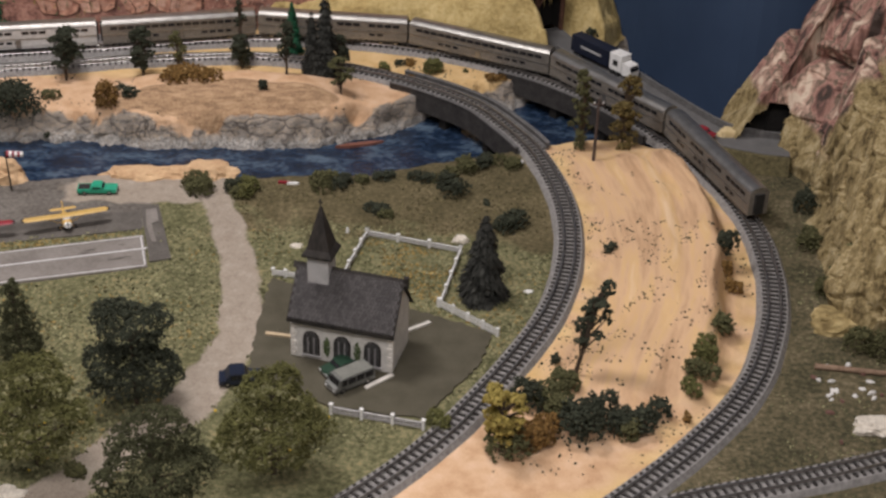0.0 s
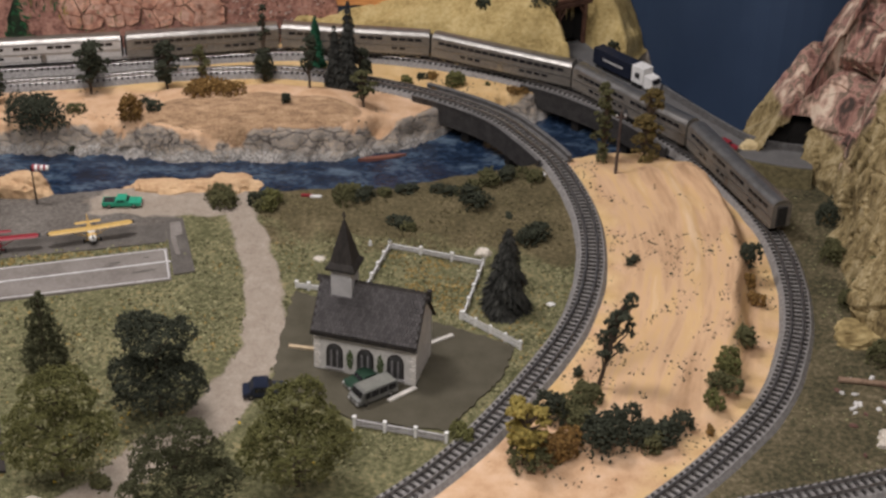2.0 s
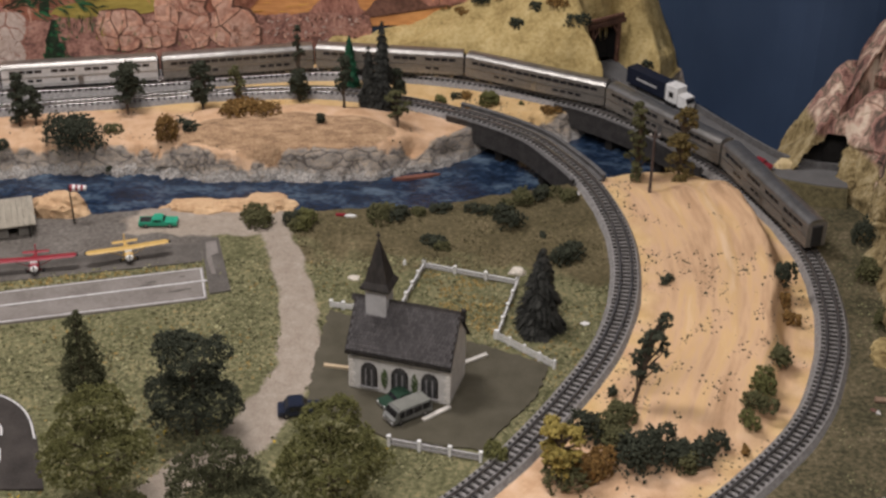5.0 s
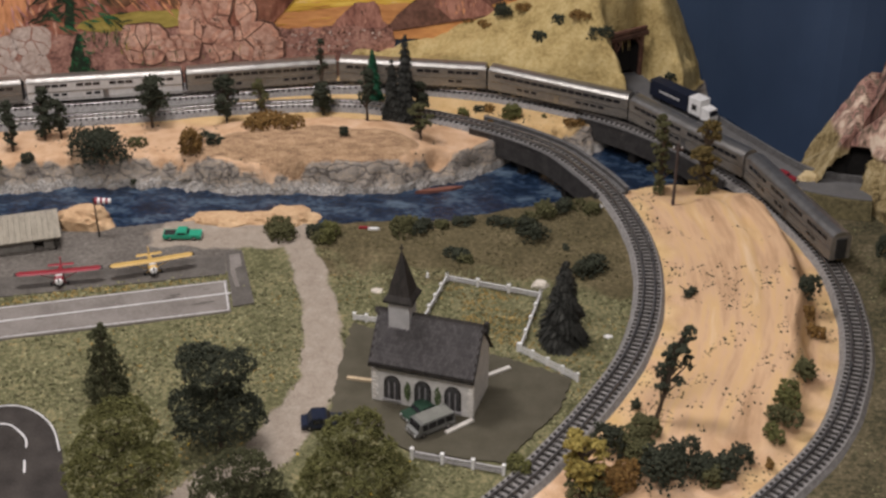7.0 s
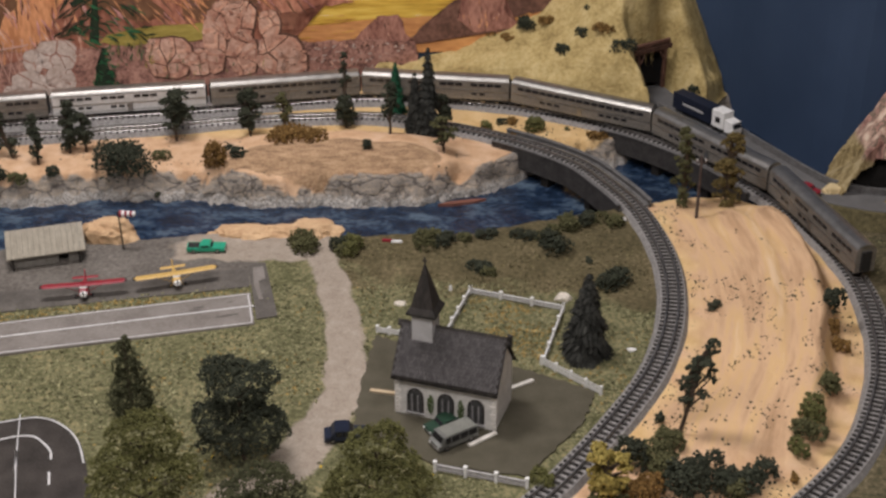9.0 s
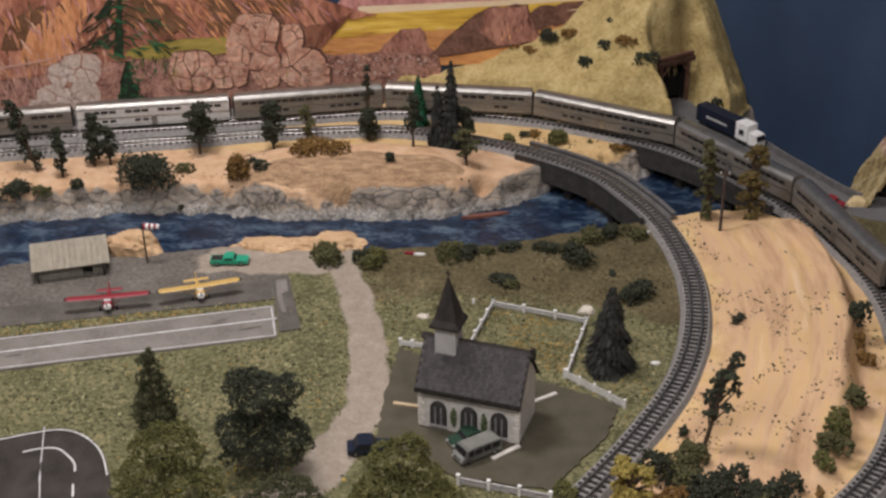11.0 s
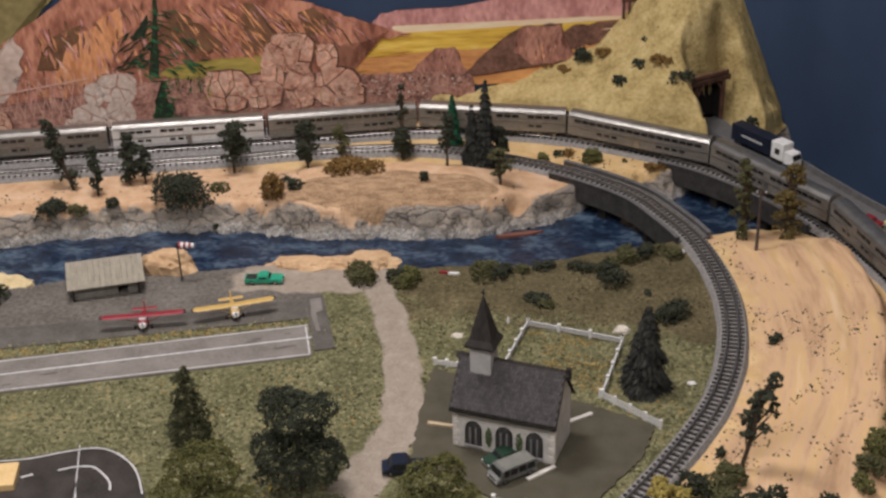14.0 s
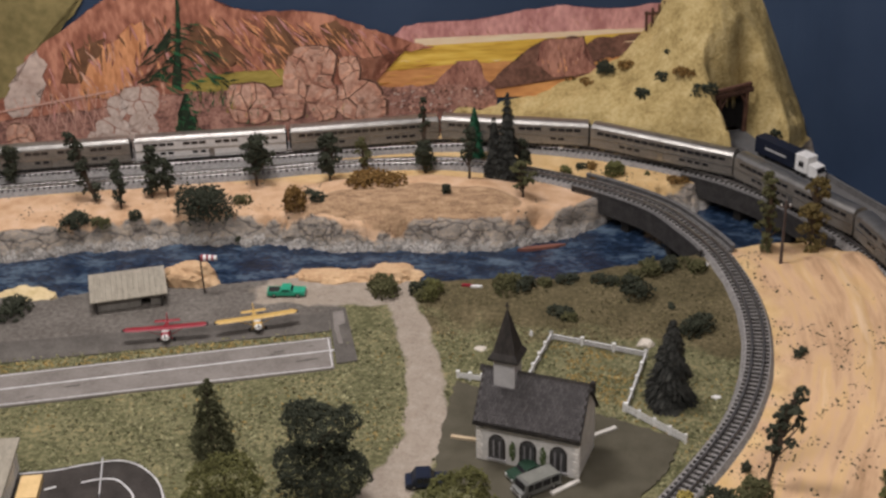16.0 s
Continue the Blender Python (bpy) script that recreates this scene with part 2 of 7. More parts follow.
def sweep(path, section, closed=True):
    """A section of (side, up) carried along a path in plan; the path may have its own z."""
    bm = bmesh.new()
    nn = normals2(path)
    z = path[:, 2] if path.shape[1] > 2 else np.zeros(len(path))
    rings = [[bm.verts.new((p[0] + a * q[0], p[1] + a * q[1], h + b)) for a, b in section] for p, q, h in zip(path, nn, z)]
    k = len(section)
    for r0, r1 in zip(rings, rings[1:]):
        for i in range(k if closed else k - 1):
            bm.faces.new((r0[i], r0[(i + 1) % k], r1[(i + 1) % k], r1[i]))
    if closed:
        bm.faces.new(rings[0])
        bm.faces.new(rings[-1][::-1])
    bmesh.ops.recalc_face_normals(bm, faces=bm.faces)
    return bm


def fbm(x, y, z=0.0, octaves=4):
    return noise.fractal((x, y, z), 0.9, 2.1, octaves)


def grid_mesh(name, X, Y, Z, keep=None):
    """A mesh from three grids of coordinates."""
    h, w = X.shape
    co = np.stack([X, Y, Z], -1).reshape(-1, 3)
    i = np.arange(h * w).reshape(h, w)
    f = np.stack([i[:-1, :-1], i[:-1, 1:], i[1:, 1:], i[1:, :-1]], -1)
    f = f[keep] if keep is not None else f.reshape(-1, 4)
    me = bpy.data.meshes.new(name)
    me.from_pydata(co.tolist(), [], f.tolist())
    me.polygons.foreach_set("use_smooth", [True] * len(me.polygons))
    me.update()
    return me


# ---- plan of the layout ----
INNER = [(-1.45, 2.30), (-1.0, 2.40), (-0.75, 2.445), (-0.525, 2.484), (-0.42, 2.505), (-0.257, 2.524), (-0.158, 2.524), (-0.092, 2.508), (0.017, 2.466),
         (0.123, 2.407), (0.222, 2.322), (0.275, 2.231), (0.311, 2.145), (0.332, 2.044), (0.340, 1.951), (0.336, 1.864), (0.323, 1.782),
         (0.302, 1.706), (0.273, 1.634), (0.236, 1.566), (0.198, 1.503), (0.158, 1.443), (0.117, 1.386), (0.05, 1.31), (-0.06, 1.21), (-0.2, 1.1)]
OUTER = [(-1.5, 2.375), (-0.957, 2.476), (-0.752, 2.515), (-0.600, 2.540), (-0.449, 2.565), (-0.283, 2.60), (-0.172, 2.613), (-0.058, 2.611), (0.055, 2.590),
         (0.165, 2.553), (0.272, 2.499), (0.373, 2.429), (0.466, 2.325), (0.541, 2.198), (0.590, 2.085), (0.622, 1.96), (0.631, 1.855), (0.625, 1.766),
         (0.616, 1.706), (0.598, 1.634), (0.572, 1.566), (0.543, 1.503), (0.504, 1.443), (0.455, 1.386), (0.38, 1.31), (0.25, 1.2), (0.1, 1.1)]
THIRD = [(0.22, 1.19), (0.404, 1.255), (0.524, 1.286), (0.648, 1.321), (0.85, 1.385)]
inner_path, outer_path, third_path = spline(INNER, 0.008), spline(OUTER, 0.008), spline(THIRD, 0.008)
NEAR_BANK = np.array([(-1.6, 1.97), (-0.875, 1.993), (-0.817, 1.984), (-0.727, 2.027), (-0.611, 2.046), (-0.526, 2.046), (-0.397, 2.060), (-0.203, 2.056), (-0.095, 2.060),
                      (0.046, 2.069), (0.143, 2.105), (0.242, 2.146), (0.34, 2.17), (0.40, 2.19), (0.486, 2.20), (0.58, 2.13), (0.66, 2.14), (0.9, 2.2)])
FAR_BANK = np.array([(-1.6, 2.172), (-0.96, 2.204), (-0.817, 2.236), (-0.672, 2.269), (-0.517, 2.269), (-0.412, 2.258), (-0.307, 2.232), (-0.206, 2.247), (-0.052, 2.254), (0.051, 2.292),
                     (0.115, 2.349), (0.16, 2.395), (0.25, 2.400), (0.30, 2.410), (0.335, 2.445), (0.40, 2.545), (0.9, 2.795)])
ROAD_PATH = [(0.383, 2.622), (0.417, 2.538), (0.478, 2.432), (0.540, 2.309), (0.62, 2.17), (0.69, 2.125), (0.75, 2.11)]


def polydist(px, py, line):
    """Distance in plan to a polyline."""
    best = np.full(px.shape, 1e9)
    for (ax, ay), (bx, by) in zip(line[:-1], line[1:]):
        dx, dy = bx - ax, by - ay
        t = np.clip(((px - ax) * dx + (py - ay) * dy) / (dx * dx + dy * dy + 1e-12), 0, 1)
        best = np.minimum(best, np.hypot(px - ax - t * dx, py - ay - t * dy))
    return best


def inside(px, py, poly):
    """Even-odd test in plan."""
    c = np.zeros(px.shape, bool)
    for (ax, ay), (bx, by) in zip(poly, poly[1:] + poly[:1]):
        if ay != by:
            c ^= ((ay > py) != (by > py)) & (px < (bx - ax) * (py - ay) / (by - ay) + ax)
    return c


def signed(px, py, poly):
    """Signed distance to a closed outline, positive inside."""
    d = polydist(px, py, poly + poly[:1])
    return np.where(inside(px, py, poly), d, -d)


def smooth(a, b, v):
    t = np.clip((v - a) / (b - a), 0, 1)
    return t * t * (3 - 2 * t)


# smooth noise over the plan, as sums of random waves
rng = np.random.default_rng(7)


def waves(x, y, scale, seed, n=14):
    r = np.random.default_rng(seed)
    out = np.zeros(np.shape(x))
    for _ in range(n):
        a, f, p = r.uniform(0, 6.28), scale * r.uniform(0.5, 1.6), r.uniform(0, 6.28)
        out = out + np.sin((x * math.cos(a) + y * math.sin(a)) * f + p)
    return out / math.sqrt(n)


def hash_noise(x, y, cell, seed):
    """Bilinear value noise on a lattice."""
    gx, gy = x / cell, y / cell
    ix, iy = np.floor(gx).astype(int), np.floor(gy).astype(int)
    fx, fy = gx - ix, gy - iy
    fx, fy = fx * fx * (3 - 2 * fx), fy * fy * (3 - 2 * fy)

    def h(a, b):
        v = np.sin(a * 127.1 + b * 311.7 + seed * 17.3) * 43758.5453
        return v - np.floor(v)
    return (h(ix, iy) * (1 - fx) + h(ix + 1, iy) * fx) * (1 - fy) + (h(ix, iy + 1) * (1 - fx) + h(ix + 1, iy + 1) * fx) * fy


def facets(u, v, size, seed):
    """Angular lumps: each cell of a jittered lattice is a tilted flat piece; also the nearness to a joint."""
    gu, gv = u / size, v / size
    iu, iv = np.floor(gu), np.floor(gv)
    best = np.full(np.shape(u), 9.0)
    second = np.full(np.shape(u), 9.0)
    val = np.zeros(np.shape(u))

    def h(a, b, k):
        w = np.sin(a * 127.1 + b * 311.7 + (seed + k) * 74.7) * 43758.5453
        return w - np.floor(w)
    for di in (-1, 0, 1):
        for dj in (-1, 0, 1):
            a, b = iu + di, iv + dj
            du, dv = gu - a - h(a, b, 1), gv - b - h(a, b, 2)
            dist = du * du + dv * dv
            here = h(a, b, 3) - 0.5 + (h(a, b, 4) - 0.5) * 1.6 * du + (h(a, b, 5) - 0.5) * 1.6 * dv
            near = dist < best
            second = np.where(near, best, np.minimum(second, dist))
            val = np.where(near, here, val)
            best = np.where(near, dist, best)
    return val, np.sqrt(second) - np.sqrt(best)


SAND_OUTLINE = [tuple(p) for p in inner_path[(inner_path[:, 1] < 2.2) & (inner_path[:, 0] > -0.2)][::6]] + [tuple(p) for p in outer_path[(outer_path[:, 1] < 2.2) & (outer_path[:, 0] > 0.1)][::-6]]


def relief(x, y):
    """Height of the layout's ground at a place in plan."""
    wob = 0.009 * waves(x, y, 38, 3) + 0.004 * waves(x, y, 120, 4)
    yn = np.interp(x, NEAR_BANK[:, 0], NEAR_BANK[:, 1]) + 0.5 * wob
    yf = np.interp(x, FAR_BANK[:, 0], FAR_BANK[:, 1]) + 0.6 * wob
    z = 0.0006 * waves(x, y, 50, 5)
    # mound with a carved face on the far bank
    mx, my = (x + 0.215) / 0.205, (y - 2.345) / np.where(y < 2.345, 0.052, 0.085)
    z = z + 0.040 * np.exp(-(np.abs(mx) ** 4 + np.abs(my) ** 4)) * (1 + 0.08 * waves(x, y, 45, 6))
    z = z + 0.0022 * waves(x * 0.6, y * 1.7, 75, 14) * np.exp(-((x + 0.22) / 0.19) ** 4 - ((y - 2.305) / 0.035) ** 4)
    # sand hill between the two tracks: washed steps up to a bench that breaks off towards the outer track
    d = np.where(y < 2.21, signed(x, y, SAND_OUTLINE), 0)
    edge_x = np.interp(y, [1.35, 1.5, 1.65, 1.8, 1.95, 2.1, 2.2], [0.40, 0.455, 0.515, 0.548, 0.556, 0.535, 0.49]) + 0.006 * waves(x, y, 35, 12)
    side = x - edge_x
    rise = np.clip(1 + side / (0.155 + 0.01 * waves(x, y, 20, 13)), 0, 1)
    step = rise * 3 + 0.22 * waves(x * 1.5, y * 0.6, 26, 8)
    rise = 0.45 * rise + 0.55 * np.clip((np.floor(step) + smooth(0.30, 0.90, step - np.floor(step))) / 3, 0, 1)
    prof = rise * smooth(0.035, -0.008, side)
    lobe = smooth(0.012, 0.05, d) * smooth(1.36, 1.74, y) * smooth(2.2, 2.04, y)
    z = z + lobe * (prof * 0.052 + 0.0030 * np.sin(70 * side + 1.5 * waves(x, y, 9, 15)) * smooth(-0.17, -0.12, side) * smooth(-0.01, -0.05, side) + 0.0011 * waves(x * 2, y * 0.7, 90, 9) + 0.0005 * waves(x * 2, y, 260, 10))
    # river bed
    into = np.minimum(y - yn, yf - y)
    bank_near = smooth(0.0, 0.035, y - yn)
    ledge = yf - y + 0.010 * (hash_noise(x, y, 0.030, 61) - 0.5) + 0.005 * (hash_noise(x, y, 0.012, 62) - 0.5)
    cliff = np.clip(np.interp(ledge, [-0.036, -0.031, -0.024, -0.015, -0.006, 0.008], [0, 0.10, 0.40, 0.52, 0.84, 1.0]), 0, 1)
    rough = 0.007 * (hash_noise(x, y, 0.03, 1) - 0.5) + 0.005 * (hash_noise(x, y, 0.011, 2) - 0.5)
    dip = np.minimum(bank_near, cliff)
    z = z - 0.078 * dip + rough * smooth(0.05, 0.4, cliff) * smooth(1.05, 0.7, cliff) * (y > yn + 0.03) * 1.1
    return z


def height(x, y):
    return float(relief(np.array([x], float), np.array([y], float))[0])


# ---- setting: room, table, backdrop ----
def slab(name, bm, mat, label, category="", kind="structure"):
    return tagged(put(name, bm, mat), label, category or name.split("_")[0], kind=kind)


slab("floor", boxed(-3.0, -1.6, -1.0, 2.4, 3.4, -0.95), "carpet", "dark carpet floor under the layout table")
slab("ceiling", boxed(-3.0, -1.6, 1.95, 2.4, 3.4, 2.0), "room", "plain painted ceiling with light panels")
slab("wall_south", boxed(-3.0, -1.65, -1.0, 2.4, -1.6, 2.0), "room", "plain painted wall behind the camera")
slab("wall_west", boxed(-3.05, -1.6, -1.0, -3.0, 3.4, 2.0), "room", "plain painted side wall")
slab("wall_east", boxed(2.4, -1.6, -1.0, 2.45, 3.4, 2.0), "room", "plain painted side wall")
slab("wall_north", boxed(-3.0, 3.4, -1.0, 2.4, 3.45, 2.0), "room", "plain painted wall behind the backdrop")
slab("table_fascia", boxed(-1.75, 0.93, -0.25, 1.0, 0.95, 0.002), "fascia", "dark fascia board along the table edge", "fascia")
slab("table_base", boxed(-1.75, 0.95, -0.25, 1.0, 3.0, -0.12), "fascia", "plywood table base under the layout", "table")

BACK = spline([(-1.75, 2.508), (-1.2, 2.571), (-0.6, 2.639), (0.1, 2.7195), (0.30, 2.742), (0.43, 2.735), (0.55, 2.66), (0.63, 2.51), (0.70, 2.38), (0.80, 2.33), (0.95, 2.31), (1.08, 2.22), (1.12, 1.8), (1.12, 1.2)], 0.03)
slab("backdrop", sweep(BACK, [(0.0, -0.14), (0.0, 1.1), (0.012, 1.1), (0.012, -0.14)]), "sky", "curved backdrop board painted deep blue as sky", "backdrop")

# ground sheet with painted zones
gx, gy = np.meshgrid(np.arange(-1.75, 1.0, 0.0045), np.arange(0.95, 2.76, 0.0045))
gz = relief(gx, gy)
steep = smooth(-0.004, -0.02, gz) * (np.abs(gy - np.interp(gx, FAR_BANK[:, 0], FAR_BANK[:, 1])) < 0.05)
crag, crack = facets(gx * 1.2 + 0.01 * waves(gx, gz, 60, 71), gz * 1.6, 0.030, 7)
crag2, crack2 = facets(gx, gz * 1.4, 0.012, 8)
gy_shown = gy + steep * (0.008 * crag + 0.007 * smooth(0.16, 0, crack) + 0.003 * crag2)
ground_me = grid_mesh("ground", gx, gy_shown, gz)
wob = 0.006 * waves(gx, gy, 110, 21)
yn = np.interp(gx, NEAR_BANK[:, 0], NEAR_BANK[:, 1])
yf = np.interp(gx, FAR_BANK[:, 0], FAR_BANK[:, 1])
far = gy - yf
sand_hill = np.where(gy < 2.26, signed(gx, gy, SAND_OUTLINE), -1)
sand_hill = np.maximum(sand_hill, np.where((gx > 0.33) & (gx < 0.58) & (gy < 2.25) & (gy > 2.1), 0.02, -1))
PATH_LINE = [(-0.221, 2.008), (-0.192, 1.904), (-0.169, 1.804), (-0.156, 1.683), (-0.159, 1.593), (-0.184, 1.521), (-0.214, 1.443), (-0.262, 1.40), (-0.316, 1.322), (-0.40, 1.22), (-0.5, 1.1)]
path_w = np.interp(gy, [1.3, 1.45, 1.6, 1.8, 2.0], [0.032, 0.034, 0.030, 0.027, 0.023])
path_sd = path_w - polydist(gx, gy, [tuple(p) for p in spline(PATH_LINE, 0.02)]) + wob * 0.35
TAXI_TOP = np.array([(-1.7, -0.832, 1.871), (-0.827, -0.832, 1.871)])
gravel = np.minimum(gy - np.interp(gx, [-1.7, -0.81, -0.32], [1.62, 1.80, 1.90]), -0.315 - gx) + wob * 0.6
path_sd = np.maximum(path_sd, np.minimum(np.minimum(gy - 1.978, 2.07 - gy), np.minimum((gx + 0.46) * 0.4, -0.205 - gx)) + wob * 0.7)
gravel = np.minimum(gravel, yn + 0.03 - gy)
brown = np.minimum(gy - np.interp(gx, [-0.25, -0.1, 0.05, 0.2, 0.35], [1.90, 1.90, 1.88, 1.86, 1.80]), gx + 0.2) + wob * 4
cliffness = np.minimum(far + 0.04, 0.033 - far + 0.3 * wob)
cliffness = np.minimum(cliffness, -0.006 - gz + 0.02)
rt = np.array([np.hypot(gx + 0.117, gy - 1.863) - 0.745])[0]
in_y = np.interp(gx, inner_path[:320, 0], inner_path[:320, 1])
ballast = np.where(gx < 0.0, np.minimum(gy - in_y + 0.02, -0.40 - gx), -1) + wob * 0.5
hillside = np.where(gy < 2.2, np.minimum(sand_hill - 0.045, (gy - 1.46) * 0.6) + wob, -1)
waterline = 0.0085 - np.abs(gz + 0.046) + 0.004 * (hash_noise(gx, gy, 0.012, 81) - 0.5)
waterline = np.where(np.abs(far) < 0.04, waterline, -1)
for nm, v in (("hillside", hillside), ("waterline", waterline), ("ballast", ballast), ("sand", np.maximum(np.maximum(sand_hill, far + 0.01), -1)), ("path", path_sd), ("gravel", gravel), ("brown", brown), ("cliff", cliffness), ("bare", rt),
              ("mound", 1 - ((gx + 0.215) / 0.20) ** 2 - ((gy - 2.312) / 0.042) ** 2 + wob * 14), ("yellowish", np.where(gy > 2.38, np.maximum(far - 0.18, np.where((gx > -0.4) & (gx < 0.30), gy - in_y - 0.02, -1)) + wob, np.where(gx > 0.2, 0.008 - np.abs(sand_hill - 0.028) + wob * 2, -1)))):
    at = ground_me.attributes.new(nm, "FLOAT", "POINT")
    at.data.foreach_set("value", np.clip(v, -1, 1).astype(np.float32).ravel())


edge_x = np.interp(gy, [1.35, 1.5, 1.65, 1.8, 1.95, 2.1, 2.2], [0.40, 0.455, 0.515, 0.548, 0.556, 0.535, 0.49])
flow = np.stack([gx - edge_x + 0.004 * waves(gx, gy, 16, 12), gy * 0.10, gz * 1.2], -1).astype(np.float32)
at = ground_me.attributes.new("flow", "FLOAT_VECTOR", "POINT")
at.data.foreach_set("vector", flow.ravel())


def ground_material():
    m = bpy.data.materials.new("layout_ground")
    m.use_nodes = True
    n, l = m.node_tree.nodes, m.node_tree.links
    bsdf = n["Principled BSDF"]
    bsdf.inputs["Roughness"].default_value = 0.95
    bsdf.inputs["Specular IOR Level"].default_value = 0.1
    tc = n.new("ShaderNodeTexCoord")

    def noisy(scale, detail=5.0, rough=0.6, stretch=None):
        t = n.new("ShaderNodeTexNoise")
        t.inputs["Scale"].default_value, t.inputs["Detail"].default_value, t.inputs["Roughness"].default_value = scale, detail, rough
        if stretch:
            mp = n.new("ShaderNodeMapping")
            mp.inputs["Scale"].default_value = stretch
            l.new(tc.outputs["Object"], mp.inputs[0])
            l.new(mp.outputs[0], t.inputs[0])
        else:
            l.new(tc.outputs["Object"], t.inputs[0])
        return t.outputs[0]

    def ramp(src, *stops):
        r = n.new("ShaderNodeValToRGB")
        els = r.color_ramp.elements
        els[0].position, els[0].color = stops[0][0], (*stops[0][1], 1)
        els[1].position, els[1].color = stops[-1][0], (*stops[-1][1], 1)
        for pos, c in stops[1:-1]:
            e = els.new(pos)
            e.color = (*c, 1)
        l.new(src, r.inputs[0])
        return r.outputs[0]

    def math_node(op, a, b=None, c=None):
        k = n.new("ShaderNodeMath")
        k.operation = op
        for i, v in enumerate((a, b, c)):
            if v is not None:
                if isinstance(v, (int, float)):
                    k.inputs[i].default_value = v
                else:
                    l.new(v, k.inputs[i])
        return k.outputs[0]

    def mask(attr, soft, ragged, scale=90):
        a = n.new("ShaderNodeAttribute")
        a.attribute_name = attr
        v = math_node("MULTIPLY_ADD", math_node("SUBTRACT", noisy(scale), 0.5), ragged, a.outputs["Fac"])
        r = n.new("ShaderNodeMapRange")
        r.inputs["From Min"].default_value, r.inputs["From Max"].default_value = -soft, soft
        l.new(v, r.inputs[0])
        return r.outputs[0]

    def over(below, above, fac):
        k = n.new("ShaderNodeMix")
        k.data_type = "RGBA"
        l.new(fac, k.inputs[0])
        l.new(below, k.inputs[6])
        l.new(above, k.inputs[7])
        return k.outputs[2]

    fine, mid, wide = noisy(420, 3), noisy(130, 6, 0.7), noisy(14, 5)
    grain = math_node("MULTIPLY_ADD", wide, 0.35, math_node("MULTIPLY", mid, 0.65))
    grass = ramp(grain, (0.36, (0.048, 0.048, 0.022)), (0.46, (0.105, 0.103, 0.050)), (0.53, (0.165, 0.155, 0.082)), (0.60, (0.25, 0.215, 0.11)), (0.66, (0.30, 0.20, 0.085)))
    earth = ramp(grain, (0.36, (0.045, 0.037, 0.019)), (0.46, (0.088, 0.073, 0.038)), (0.54, (0.125, 0.102, 0.055)), (0.64, (0.21, 0.165, 0.095)))
    dull = ramp(grain, (0.36, (0.034, 0.031, 0.020)), (0.46, (0.070, 0.064, 0.036)), (0.54, (0.125, 0.103, 0.06)), (0.64, (0.22, 0.18, 0.115)))
    dirt = ramp(math_node("MULTIPLY_ADD", noisy(40, 6), 0.3, math_node("MULTIPLY_ADD", fine, 0.4, math_node("MULTIPLY", mid, 0.3))), (0.34, (0.17, 0.14, 0.11)), (0.46, (0.285, 0.235, 0.185)), (0.55, (0.335, 0.285, 0.228)), (0.66, (0.44, 0.39, 0.325)))
    stones = ramp(grain, (0.36, (0.075, 0.066, 0.056)), (0.5, (0.135, 0.12, 0.104)), (0.66, (0.21, 0.19, 0.165)))
    sand = ramp(math_node("MULTIPLY_ADD", noisy(26, 7), 0.75, math_node("MULTIPLY", fine, 0.25)), (0.34, (0.46, 0.275, 0.15)), (0.5, (0.60, 0.39, 0.235)), (0.66, (0.69, 0.485, 0.325)))
    at_flow = n.new("ShaderNodeAttribute")
    at_flow.attribute_name = "flow"
    wash = n.new("ShaderNodeTexNoise")
    wash.inputs["Scale"].default_value, wash.inputs["Detail"].default_value, wash.inputs["Roughness"].default_value = 30, 7, 0.6
    l.new(at_flow.outputs["Vector"], wash.inputs[0])
    washed = ramp(wash.outputs[0], (0.32, (0.37, 0.23, 0.13)), (0.41, (0.50, 0.32, 0.185)), (0.49, (0.60, 0.395, 0.235)), (0.57, (0.62, 0.41, 0.205)), (0.68, (0.68, 0.485, 0.30)))
    ochre = ramp(math_node("MULTIPLY_ADD", noisy(30, 6), 0.7, math_node("MULTIPLY", fine, 0.3)), (0.36, (0.55, 0.355, 0.15)), (0.64, (0.70, 0.50, 0.26)))
    carved = ramp(math_node("MULTIPLY_ADD", noisy(34, 8, 0.7, (1, 3, 4)), 0.65, math_node("MULTIPLY", noisy(240, 4, 0.7), 0.35)), (0.36, (0.15, 0.09, 0.055)), (0.45, (0.29, 0.185, 0.11)), (0.53, (0.40, 0.26, 0.15)), (0.63, (0.52, 0.36, 0.22)))
    rock = ramp(math_node("MULTIPLY_ADD", noisy(40, 9, 0.7, (1, 2, 3.2)), 0.6, math_node("MULTIPLY", noisy(230, 5, 0.7), 0.4)), (0.35, (0.13, 0.115, 0.10)), (0.42, (0.27, 0.24, 0.21)), (0.50, (0.37, 0.325, 0.275)), (0.56, (0.43, 0.345, 0.255)), (0.64, (0.56, 0.49, 0.41)))
    warp = n.new("ShaderNodeVectorMath")
    warp.operation = "MULTIPLY_ADD"
    wn = n.new("ShaderNodeTexNoise")
    wn.inputs["Scale"].default_value, wn.inputs["Detail"].default_value = 30, 4
    l.new(tc.outputs["Object"], wn.inputs[0])
    l.new(wn.outputs["Color"], warp.inputs[0])
    warp.inputs[1].default_value = (0.03, 0.03, 0.03)
    l.new(tc.outputs["Object"], warp.inputs[2])
    squeeze = n.new("ShaderNodeMapping")
    squeeze.inputs["Scale"].default_value = (1.0, 1.6, 2.4)
    l.new(warp.outputs[0], squeeze.inputs[0])
    vor = n.new("ShaderNodeTexVoronoi")
    vor.feature = "DISTANCE_TO_EDGE"
    vor.inputs["Scale"].default_value = 19
    l.new(squeeze.outputs[0], vor.inputs["Vector"])
    crk = n.new("ShaderNodeMapRange")
